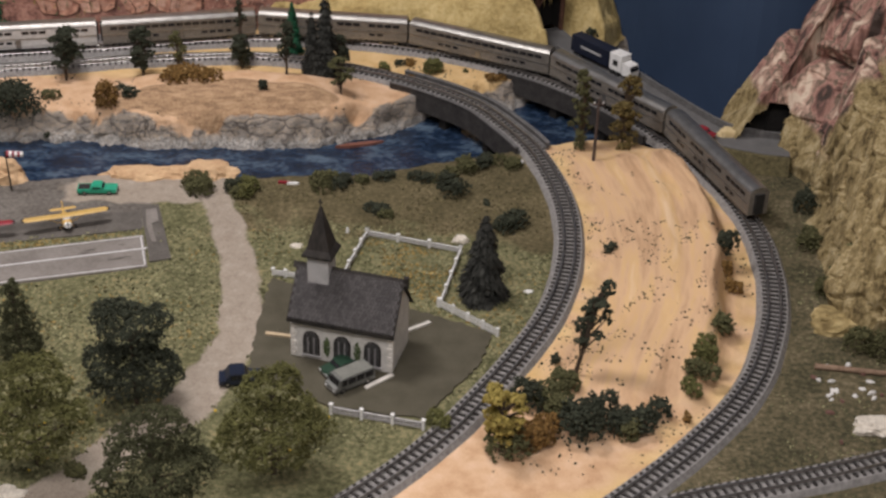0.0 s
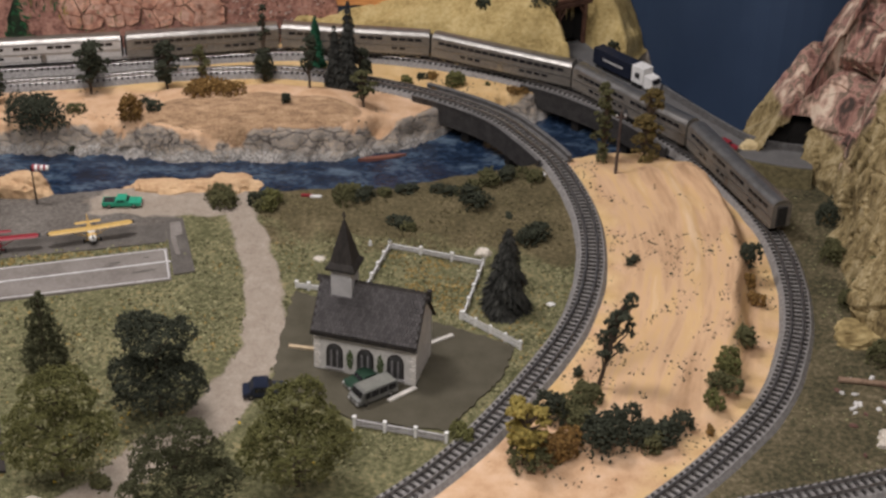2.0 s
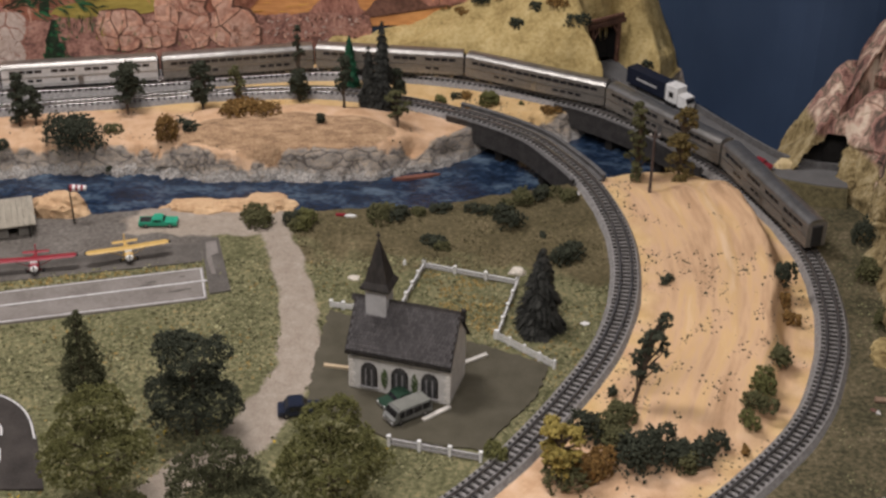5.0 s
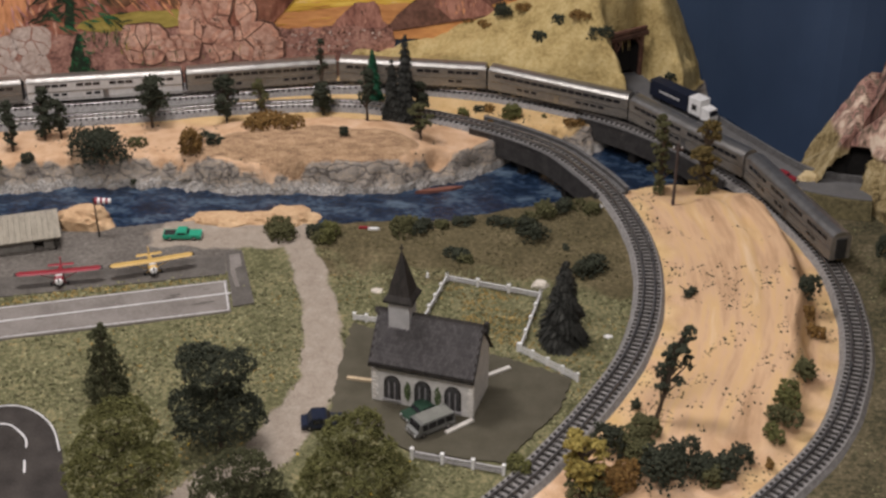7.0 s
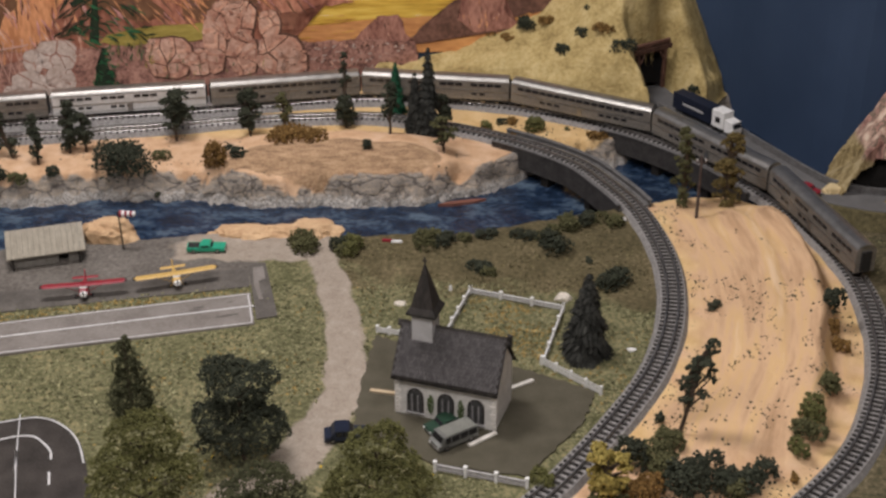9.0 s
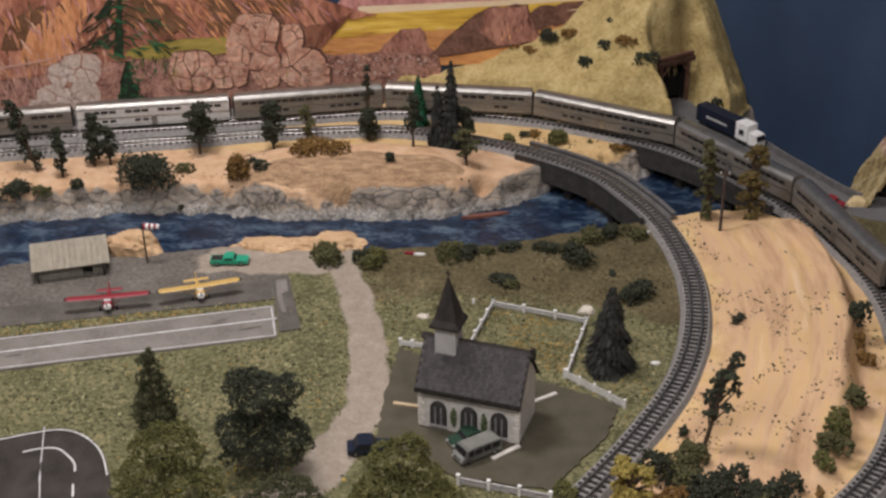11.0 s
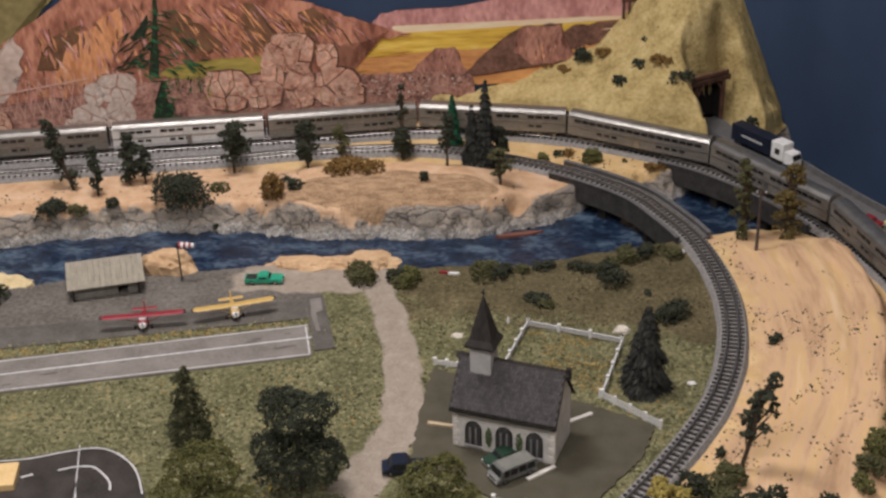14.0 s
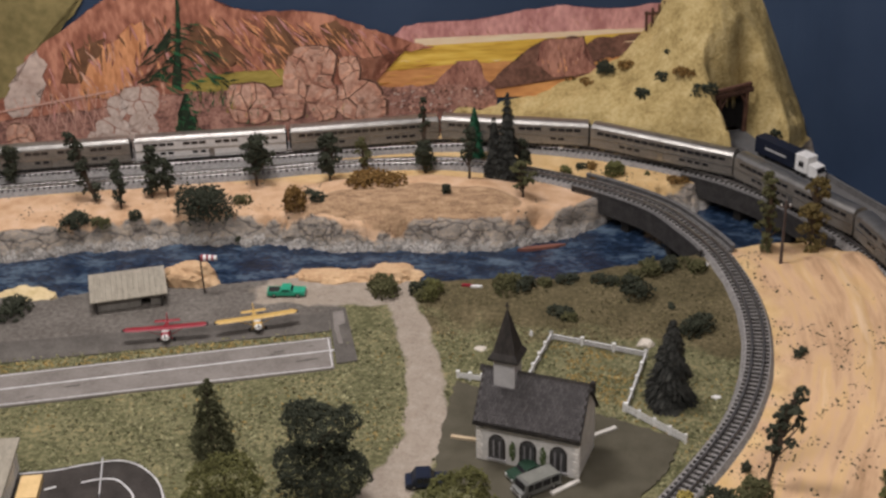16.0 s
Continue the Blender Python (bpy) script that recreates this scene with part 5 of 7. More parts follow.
fir(0.189, 1.704, 0.140, 0.043, "needle", "large dark drooping fir beside the churchyard fence", 16, n=3600)
fir(-0.049, 2.431, 0.185, 0.030, "needle", "tall dark fir on the far sandy bank", 17, n=1900)
fir(-0.074, 2.431, 0.132, 0.024, "needle", "smaller dark fir on the far sandy bank", 18, n=1500)
fir(-0.115, 2.557, 0.111, 0.022, "needle_green", "bright green fir beside the outer track", 19, n=1300, bare=0.1)
SLIM = [((0.03, 0, 0.20), (0.115, 0.107, 0.082)), ((0.0, 0, 0.37), (0.128, 0.128, 0.107)), ((-0.05, 0, 0.48), (0.139, 0.139, 0.107)), ((0.04, 0, 0.61), (0.128, 0.128, 0.107)), ((0.0, 0, 0.74), (0.096, 0.096, 0.107)), ((0.01, 0, 0.86), (0.053, 0.053, 0.075))]


def tufts(seed, n, low, high, wide, top=0.5, size=0.10):
    """Scattered small heads along a crooked stem: uneven, with gaps."""
    r = random.Random(seed)
    out = []
    for i in range(n):
        t = (i + r.random()) / n
        z = low + (high - low) * t
        reach = wide * (0.45 + 0.55 * math.sin(math.pi * min(1, 0.15 + 0.85 * t) ** (1.3 if top > 0.5 else 0.8)))
        a, k = r.uniform(0, math.tau), r.uniform(0.25, 1.0)
        q = size * r.uniform(0.55, 1.15)
        out.append(((reach * k * math.cos(a), 0.8 * reach * k * math.sin(a), z), (q * 1.15, q, q * 0.85)))
    return out


SLIM_DARK = "slim dark foam tree on the far sandy bank"
for k_, (x_, y_, h_, shape_, mat_, label_) in enumerate((
        (-0.816, 2.357, 0.146, tufts(1, 26, 0.10, 0.97, 0.11, 0.4, 0.055), "leaf_dark", SLIM_DARK), (-0.763, 2.329, 0.096, tufts(2, 18, 0.10, 0.97, 0.11, 0.4, 0.07), "leaf_dark", SLIM_DARK), (-0.716, 2.377, 0.105, tufts(3, 22, 0.12, 0.97, 0.15, 0.4, 0.075), "leaf_dark", SLIM_DARK),
        (-0.687, 2.382, 0.078, tufts(4, 11, 0.2, 0.95, 0.12, 0.4, 0.12), "leaf_dark", SLIM_DARK), (-0.527, 2.431, 0.100, tufts(5, 34, 0.34, 0.95, 0.36, 0.7, 0.095), "leaf_dark", "dark round-headed foam tree beside the inner track"),
        (-0.387, 2.439, 0.098, tufts(6, 26, 0.20, 0.97, 0.22, 0.6, 0.09), "leaf_dark", "dark ragged foam tree beside the inner track"), (-0.328, 2.490, 0.071, tufts(7, 13, 0.2, 0.95, 0.20, 0.6, 0.10), "leaf_olive", "thin pale olive tree by the inner track"),
        (-0.208, 2.490, 0.157, tufts(8, 18, 0.06, 0.42, 0.13, 0.4, 0.06) + tufts(38, 10, 0.5, 0.98, 0.06, 0.3, 0.042), "leaf_dark", "tall sparse bare-trunked tree between the tracks"), (-0.119, 2.389, 0.100, tufts(9, 16, 0.38, 0.97, 0.15, 0.5, 0.07), "leaf_dark", "dark ragged pine beside the firs"),
        (-0.028, 2.457, 0.082, tufts(10, 28, 0.30, 0.95, 0.30, 0.6, 0.09), "leaf_dark", "dark bushy tree beside the firs"), (-0.020, 2.341, 0.072, tufts(11, 20, 0.30, 0.95, 0.28, 0.6, 0.09), "leaf_olive", "small grey-olive tree on the river bank"),
        (-0.997, 2.426, 0.083, tufts(12, 13, 0.2, 0.95, 0.14, 0.4, 0.11), "leaf_dark", SLIM_DARK), (-1.054, 2.353, 0.135, tufts(13, 24, 0.38, 0.92, 0.30, 0.7, 0.11), "leaf_dark", "dark round-headed foam tree beside the inner track"),
        (0.395, 2.167, 0.144, tufts(14, 30, 0.04, 0.97, 0.15, 0.4, 0.050), "leaf_olive", "thin ragged olive tree beside the river"), (0.469, 2.176, 0.136, tufts(15, 13, 0.70, 0.97, 0.17, 0.6, 0.060) + tufts(36, 9, 0.42, 0.62, 0.15, 0.5, 0.055) + tufts(35, 11, 0.02, 0.34, 0.18, 0.4, 0.062), "leaf_autumn", "thin yellow-brown autumn tree beside the river"),
        (0.298, 1.515, 0.150, tufts(16, 24, 0.34, 0.98, 0.12, 0.4, 0.045), "leaf_dark", "leaning dark ragged pine on the sand"), (0.184, 1.357, 0.095, tufts(17, 34, 0.25, 0.95, 0.34, 0.7, 0.085), "leaf_yellow", "yellow autumn foam tree beside the track"),
        (0.709, 1.689, 0.105, SLIM, "leaf_olive", "olive shrub tree against the rocks"))):
    foam_tree(x_, y_, h_, shape_, mat_, label_, 40 + k_, clump=0.0030, density=0.9, lean=(0.2 if k_ == 15 else -0.25 if k_ == 0 else 0.0))

OLIVE, DARK, RUST, MID = "leaf_olive", "leaf_dark", "leaf_rust", "leaf_mid"
BUSH_LABEL = {OLIVE: "low olive-green foam bush on the layout ground", DARK: "low dark green foam bush on the layout ground", RUST: "low rust-brown foam bush on the layout ground", MID: "low bright green foam bush on the layout ground"}
bush_count = 0


def plant(*spots):
    """A group of bushes: place, width, height and foliage of each."""
    global bush_count
    for x, y, z, w, h, leaf in spots:
        z = height(x, y) if y < 2.47 and x < 0.62 else z
        bush(x, y, z - 0.001, w * 1.22, h * 1.15, leaf, BUSH_LABEL[leaf], 200 + bush_count)
        bush_count += 1


plant((-0.251, 2.020, 0.000, .052, .024, OLIVE), (-0.187, 2.008, 0.000, .026, .022, DARK), (-0.162, 2.005, 0.000, .034, .024, MID), (-0.047, 2.024, 0.000, .042, .022, OLIVE), (-0.015, 2.033, 0.000, .030, .018, DARK), (0.025, 2.047, 0.000, .026, .012, OLIVE), (0.055, 2.051, 0.000, .03, .012, DARK), (0.116, 2.047, 0.001, .03, .014, DARK), (0.165, 2.014, 0.000, .042, .026, DARK), (0.154, 2.053, 0.000, .03, .018, OLIVE), (0.203, 2.087, 0.000, .036, .022, OLIVE), (0.228, 2.099, 0.001, .03, .02, DARK))
plant((0.259, 2.104, 0.000, .034, .016, OLIVE), (0.035, 1.948, 0.000, .032, .012, DARK), (0.057, 1.930, 0.000, .022, .012, OLIVE), (0.217, 1.972, 0.000, .012, .006, DARK), (0.243, 1.895, 0.000, .042, .026, DARK), (-0.831, 2.266, 0.000, .042, .024, DARK), (-0.786, 2.276, 0.000, .026, .016, OLIVE), (-0.727, 2.284, 0.000, .022, .016, DARK), (-0.674, 2.279, 0.000, .024, .014, OLIVE), (-0.598, 2.306, 0.000, .078, .052, DARK), (-0.544, 2.342, 0.023, .028, .016, OLIVE), (-0.540, 2.288, 0.000, .012, .008, DARK))
plant((-0.441, 2.311, 0.028, .040, .044, RUST), (-0.404, 2.324, 0.048, .032, .018, DARK), (-0.324, 2.375, 0.045, .05, .016, RUST), (-0.271, 2.372, 0.051, .05, .012, RUST), (-0.162, 2.324, 0.042, .018, .016, DARK), (0.062, 2.486, 0.001, .020, .014, MID), (0.093, 2.512, 0.000, .016, .012, DARK), (0.154, 2.483, 0.000, .036, .026, MID), (0.114, 2.504, 0.000, .022, .012, RUST), (0.119, 2.447, 0.002, .018, .010, RUST), (0.216, 2.477, 0.000, .010, .006, OLIVE), (0.273, 2.447, 0.000, .030, .010, RUST))
plant((0.221, 2.555, 0.033, .030, .022, DARK), (0.253, 2.537, 0.022, .036, .024, OLIVE), (0.286, 2.516, 0.013, .034, .022, DARK), (-0.373, 2.648, 0.000, .05, .014, DARK), (-0.317, 2.656, 0.000, .05, .014, OLIVE), (-0.150, 2.656, 0.000, .04, .016, DARK), (0.144, 2.699, 0.126, .030, .022, DARK), (0.186, 2.686, 0.140, .024, .014, RUST), (0.073, 2.713, 0.105, .030, .008, RUST), (0.107, 2.687, 0.106, .026, .008, RUST), (0.210, 2.611, 0.107, .026, .016, DARK), (0.245, 2.615, 0.138, .026, .018, DARK))
plant((0.295, 2.578, 0.161, .036, .014, RUST), (0.324, 2.548, 0.134, .036, .022, DARK), (0.378, 2.648, 0.116, .040, .02, OLIVE), (0.292, 2.645, 0.204, .016, .012, DARK), (0.304, 2.617, 0.191, .018, .010, DARK), (0.259, 2.645, 0.184, .012, .008, DARK), (0.442, 2.633, 0.090, .016, .014, OLIVE), (0.475, 2.591, 0.030, .020, .014, DARK), (0.391, 1.829, 0.000, .018, .013, DARK), (0.556, 1.770, 0.018, .030, .034, DARK), (0.552, 1.739, 0.018, .022, .02, RUST), (0.554, 1.711, 0.002, .022, .018, RUST))
plant((0.519, 1.607, 0.012, .034, .026, OLIVE), (0.479, 1.531, 0.022, .034, .028, MID), (0.461, 1.496, 0.015, .032, .024, OLIVE), (0.442, 1.462, 0.009, .024, .02, MID), (0.427, 1.409, 0.000, .010, .014, RUST), (0.222, 1.444, 0.000, .034, .042, DARK), (0.265, 1.433, 0.000, .044, .040, OLIVE), (0.284, 1.478, 0.001, .034, .026, OLIVE), (0.294, 1.387, 0.000, .050, .042, DARK), (0.315, 1.409, 0.000, .034, .045, DARK), (0.333, 1.387, 0.001, .042, .030, DARK), (0.377, 1.405, 0.000, .038, .030, DARK))
plant((0.354, 1.387, 0.000, .030, .024, OLIVE), (0.228, 1.366, 0.001, .048, .03, RUST), (0.192, 1.354, 0.001, .04, .03, OLIVE), (0.274, 1.538, 0.000, .012, .016, DARK), (0.732, 1.960, 0.001, .040, .034, DARK), (0.700, 1.844, 0.000, .034, .028, OLIVE), (0.714, 1.567, 0.000, .046, .034, OLIVE), (0.691, 1.712, 0.000, .03, .02, OLIVE), (0.108, 1.409, 0.000, .028, .020, MID), (-0.334, 1.328, 0.000, .026, .014, OLIVE), (-0.059, 1.573, 0.001, .022, .012, OLIVE), (0.030, 1.532, 0.000, .022, .012, RUST))
plant((-0.172, 2.002, 0.000, .03, .018, OLIVE), (-0.840, 1.940, 0.000, .05, .02, DARK))


def scatter(name, n, box4, test, size, mat, label, category, seed, squash=0.6):
    """Countless small bits strewn over the ground."""
    r = np.random.default_rng(seed)
    x, y = r.uniform(box4[0], box4[1], n), r.uniform(box4[2], box4[3], n)
    ok = test(x, y)
    x, y = x[ok], y[ok]
    z = relief(x, y)
    me = clump_mesh(name, np.column_stack([x, y, z]), size * r.uniform(0.4, 1.2, len(x)) ** 1.5, mat, seed, squash)
    return tagged(new(name, me), label, category, kind="stuff")


def field(x, y):
    yb = np.interp(x, NEAR_BANK[:, 0], NEAR_BANK[:, 1])
    pd = polydist(x, y, [tuple(p) for p in spline(PATH_LINE, 0.03)])
    lots = np.maximum(signed(x, y, LOT), np.maximum(signed(x, y, RUNWAY), signed(x, y, PARKING)))
    g = y > np.interp(x, [-1.7, -0.81, -0.32], [1.62, 1.80, 1.90])
    return (np.hypot(x + 0.345, y - 1.914) < 0.655) & (y < yb - 0.01) & (pd > 0.028) & (lots < -0.004) & ~(g & (x < -0.25))


A_, B_, C_, D_ = (0.024, 1.872), (0.165, 1.821), (0.127, 1.678), (-0.013, 1.750)
LOT = [(-0.116, 1.753), (-0.047, 1.711), (0.083, 1.671), (0.197, 1.609), (0.173, 1.540), (0.092, 1.423), (-0.023, 1.446), (-0.087, 1.484), (-0.135, 1.521), (-0.131, 1.633)]
RUNWAY = [(-0.985, 1.713), (-0.316, 1.871), (-0.299, 1.781), (-0.950, 1.630)]
PARKING = [(-0.758, 1.510), (-0.660, 1.521), (-0.608, 1.538), (-0.569, 1.549), (-0.541, 1.542), (-0.513, 1.520), (-0.492, 1.490), (-0.476, 1.450), (-0.445, 1.349), (-0.702, 1.349)]
scatter("grass", 52000, (-0.95, 0.33, 1.15, 2.1), lambda x, y: field(x, y) & (y < 1.89 - 0.35 * np.maximum(x - 0.05, 0) + 0.03 * hash_noise(x, y, 0.04, 77)) & (hash_noise(x, y, 0.05, 9) + 0.5 * hash_noise(x, y, 0.015, 3) > 0.50), 0.0028, "grass_tuft", "short green foam turf strewn over the field", "grass", 71)
scatter("dry_grass", 9000, (-0.95, 0.33, 1.15, 2.1), lambda x, y: field(x, y) & (y < 1.89 - 0.35 * np.maximum(x - 0.05, 0)) & (hash_noise(x, y, 0.07, 19) > 0.62), 0.0026, "dry_tuft", "yellow-brown foam turf in patches on the field", "grass", 72)
scatter("brown_scrub", 5200, (-0.2, 0.34, 1.8, 2.1), lambda x, y: field(x, y) & (y > 1.86) & (hash_noise(x, y, 0.05, 59) > 0.35), 0.0021, "earth_tuft", "brown foam turf between the church and river", "grass", 78)
scatter("weeds", 8000, (0.3, 0.95, 1.15, 2.05), lambda x, y: (np.hypot(x + 0.117, y - 1.863) > 0.785) & (hash_noise(x, y, 0.05, 29) > 0.45), 0.0019, "grass_tuft", "patchy green foam turf beside the outer track", "grass", 73)
scatter("lichen_bits", 6000, (0.1, 0.62, 1.3, 2.2), lambda x, y: (signed(x, y, SAND_OUTLINE) > 0.028) & (hash_noise(x, y, 0.07, 33) * hash_noise(x, y, 0.022, 34) > 0.27), 0.0021, "leaf_dark", "dark specks of lichen strewn on the sand", "lichen", 74)
scatter("bank_bits", 1500, (-1.1, 0.3, 2.27, 2.5), lambda x, y: (y > np.interp(x, FAR_BANK[:, 0], FAR_BANK[:, 1]) + 0.03) & (hash_noise(x, y, 0.07, 35) > 0.5) & (np.hypot(x + 0.215, (y - 2.34) * 3) > 0.21), 0.0022, "leaf_dark", "dark scrub specks strewn on the far bank", "scrub", 75)
scatter("churchyard_weeds", 2600, (-0.02, 0.18, 1.66, 1.88), lambda x, y: (signed(x, y, [A_, B_, C_, D_]) > 0.006) & (hash_noise(x, y, 0.03, 45) > 0.45), 0.0024, "dry_tuft", "rust and straw coloured turf in the churchyard", "grass", 77)
VERGE = [(-0.99, 1.722), (-0.985, 1.748), (-0.322, 1.888), (-0.318, 1.876)]
scatter("verge_weeds", 9000, (-1.0, -0.31, 1.71, 1.9), lambda x, y: (signed(x, y, VERGE) > 0) & (hash_noise(x, y, 0.02, 47) > 0.25), 0.0022, "dry_tuft", "straw and rust coloured turf beside the runway", "grass", 79)
scatter("wildflowers", 500, (-0.5, 0.2, 1.25, 1.55), lambda x, y: field(x, y) & (hash_noise(x, y, 0.035, 39) > 0.78), 0.0026, "flower", "yellow wildflower specks in the turf", "flowers", 76)


# ---- paved surfaces ----
def straight(a, b):
    return np.linspace(a, b, 5)


def sheet(name, outline, z, mat, label, category):
    return tagged(put(name, prism(outline, -0.004, z), mat), label, category, kind="structure")


def strip(name, pts, w, z, mat, parent):
    p = spline(pts, 0.004) if len(pts) > 2 else straight(*pts)
    return part(name, sweep(p, [(-w / 2, z - 0.001), (-w / 2, z), (w / 2, z), (w / 2, z - 0.001)]), "line", parent)


def ragged(outline, amp):
    out = []
    for (ax, ay), (bx, by) in zip(outline, outline[1:] + outline[:1]):
        k = max(1, int(math.hypot(bx - ax, by - ay) / 0.006))
        for i in range(k):
            x, y = ax + (bx - ax) * i / k, ay + (by - ay) * i / k
            out.append((x + amp * fbm(x * 90, y * 90, 1.3), y + amp * fbm(x * 90, y * 90, 7.9)))
    return out


sheet("church_lot", ragged(LOT, 0.004), 0.0024, "asphalt", "dark grey paved church lot", "pavement")
runway = sheet("runway", RUNWAY, 0.0030, "runway", "grey airstrip runway card with painted white lines", "runway")
strip("centre_line", [(-0.968, 1.672), (-0.306, 1.832)], 0.0029, 0.0036, "line", runway)
strip("edge_line", [(-0.983, 1.708), (-0.317, 1.867)], 0.0016, 0.0036, "line", runway)
strip("edge_line", [(-0.952, 1.634), (-0.303, 1.784)], 0.0016, 0.0036, "line", runway)
strip("end_line", [(-0.319, 1.864), (-0.303, 1.786)], 0.002, 0.0036, "line", runway)
r_ = random.Random(8)
for k_ in range(9):
    t_, q_ = r_.uniform(0.15, 0.97), r_.uniform(0.2, 0.85)
    a_, b_, c_, d_ = [np.array(q) for q in RUNWAY]
    o_ = (a_ * (1 - t_) + b_ * t_) * (1 - q_) + (d_ * (1 - t_) + c_ * t_) * q_
    w_ = r_.uniform(0.006, 0.022)
    part("tyre_mark", prism([(o_[0] + w_ * math.cos(g) * r_.uniform(0.5, 1), o_[1] + 0.2 * w_ + 0.14 * w_ * math.sin(g) + 0.23 * w_ * math.cos(g)) for g in np.linspace(0, 6.28, 12)[:-1]], 0.0030, 0.0034), "taxi", runway, "dark tyre mark")
sheet("taxiway", [(-1.027, 1.813), (-0.826, 1.851), (-0.575, 1.896), (-0.330, 1.947), (-0.320, 1.891), (-0.563, 1.841), (-0.806, 1.792), (-1.001, 1.750)], 0.0020, "taxi", "dark worn taxiway beside the runway", "taxiway")
sheet("runway_apron", [(-0.330, 1.956), (-0.304, 1.965), (-0.267, 1.805), (-0.298, 1.795)], 0.0028, "taxi", "grey patched apron at the runway end", "apron")
sheet("apron_patch", [(-0.322, 1.947), (-0.306, 1.952), (-0.298, 1.913), (-0.308, 1.905), (-0.294, 1.851), (-0.301, 1.851), (-0.314, 1.896)], 0.0034, "runway", "pale worn patch on the runway apron", "patch")
parking = sheet("parking_lot", PARKING, 0.0028, "blackdrive", "black paved driveway with painted white lines", "pavement")
strip("edge_line", [(-0.757, 1.506), (-0.659, 1.518), (-0.607, 1.535), (-0.568, 1.545), (-0.540, 1.538), (-0.513, 1.516), (-0.494, 1.488), (-0.477, 1.444)], 0.0022, 0.0034, "line", parking)
strip("curved_line", [(-0.602, 1.495), (-0.580, 1.503), (-0.558, 1.503), (-0.542, 1.490), (-0.527, 1.471), (-0.522, 1.452)], 0.0026, 0.0034, "line", parking)
strip("lane_line", [(-0.588, 1.551), (-0.563, 1.432)], 0.0014, 0.0034, "line", parking)
strip("lane_line", [(-0.647, 1.479), (-0.633, 1.486)], 0.0026, 0.0034, "line", parking)
strip("lane_line", [(-0.518, 1.428), (-0.512, 1.403)], 0.0026, 0.0034, "line", parking)
strip("lane_line", [(-0.572, 1.473), (-0.546, 1.370)], 0.0014, 0.0034, "line", parking)


# ---- church ----
def church(m):
    c = thing("church", m, "small grey plaster church with slate roof and dark pointed steeple", "church")
    L, D, E, Rg = 0.140, 0.077, 0.069, 0.119
    gable = [(0, 0), (D, 0), (D, E), (D / 2, Rg - 0.004), (0, E)]
    part("wall", prism(gable, 0, L, "x"), "plaster", c, "rough grey plaster wall")
    for s, y0, y1 in ((0, -0.006, D / 2), (1, D + 0.006, D / 2)):
        zE = E - 0.0085
        k = -1 if s == 0 else 1
        sl = [(y0, zE), (y1, Rg), (y1, Rg + 0.003), (y0, zE + 0.003)]
        roof = part("roof_slope", prism(sl, -0.004, L + 0.004, "x"), "dark_wood", c, "dark slate roof")
        run = Vector((0, y1 - y0, Rg - zE))
        ln = run.length
        run.normalize()
        rows, cols = 13, 30
        me = bpy.data.meshes.new("shingle")
        b = boxed(-0.00188, 0, 0, 0.00188, ln / rows * 1.18, 0.0012)
        b.to_mesh(me)
        b.free()
        me.materials.append(M["slate"])
        if s == 0:
            ang = math.atan2(run.z, run.y)
            for i in range(rows):
                for j in range(cols - (i % 2)):
                    x = -0.0030 + (j + 0.5 * (i % 2)) * (L + 0.006) / cols + 0.0023
                    ob = new("shingle", me)
                    ob.parent = roof
                    ob.matrix_basis = Matrix.Translation((x, y0 + run.y * ln * i / rows, zE + 0.0042 + run.z * ln * i / rows)) @ Matrix.Rotation(ang - 0.10 + random.uniform(-0.015, 0.015), 4, "X")
    part("ridge_cap", prism([(D / 2 - 0.005, Rg - 0.0015), (D / 2, Rg + 0.0065), (D / 2 + 0.005, Rg - 0.0015)], -0.008, L + 0.008, "x"), "dark_wood", c)
    part("gable_finial", boxed(L + 0.003, D / 2 - 0.003, Rg - 0.008, L + 0.010, D / 2 + 0.003, Rg + 0.010, bevel=0.001), "dark_wood", c)
    part("fascia_board", boxed(-0.004, -0.0072, E - 0.0110, L + 0.004, -0.0055, E - 0.0055), "dark_wood", c)
    # arched windows with tracery on the long side
    for x in (0.028, 0.071, 0.113):
        arch = [(-0.0105, 0.008), (0.0105, 0.008), (0.0105, 0.032)] + [(0.0105 * math.cos(a), 0.032 + 0.0125 * math.sin(a)) for a in (0.5, 1.05, 1.57, 2.09, 2.64)] + [(-0.0105, 0.032)]
        w = part("window", prism([(x + a * 1.12, 0.0065 + (b - 0.008) * 1.06) for a, b in arch], -0.0016, 0.001, "y"), "dark_wood", c, "dark arched window")
        part("pane", prism([(x + a * 0.86, b) for a, b in arch], -0.0022, 0.0, "y"), "pane_grey", w)
        for dx in (-0.0042, 0.0, 0.0042):
            part("glazing_bar", boxed(x + dx - 0.0005, -0.003, 0.009, x + dx + 0.0005, -0.0015, 0.036), "stone_wall" if dx else "dark_wood", w)
        part("sill", boxed(x - 0.013, -0.003, 0.0045, x + 0.013, 0.001, 0.0075), "stone_wall", w)
    for x in (0.0, L):
        for i in range(8):
            k = 0.0075 if i % 2 else 0.0050
            x0, x1 = (x - 0.0012, x + k) if x == 0 else (x - k, x + 0.0012)
            part("quoin", boxed(x0, -0.0014, 0.001 + i * 0.0066, x1, 0.006, 0.0065 + i * 0.0066, bevel=0.0005), "quoin", c)
    # painted ivy shrubs on trellises between the windows
    r = np.random.default_rng(3)
    for x in (0.050, 0.092):
        n = 70
        t = r.uniform(0, 1, n)
        w = 0.0045 * np.sin(np.clip(t * 3.14, 0.25, 3)) + 0.0006
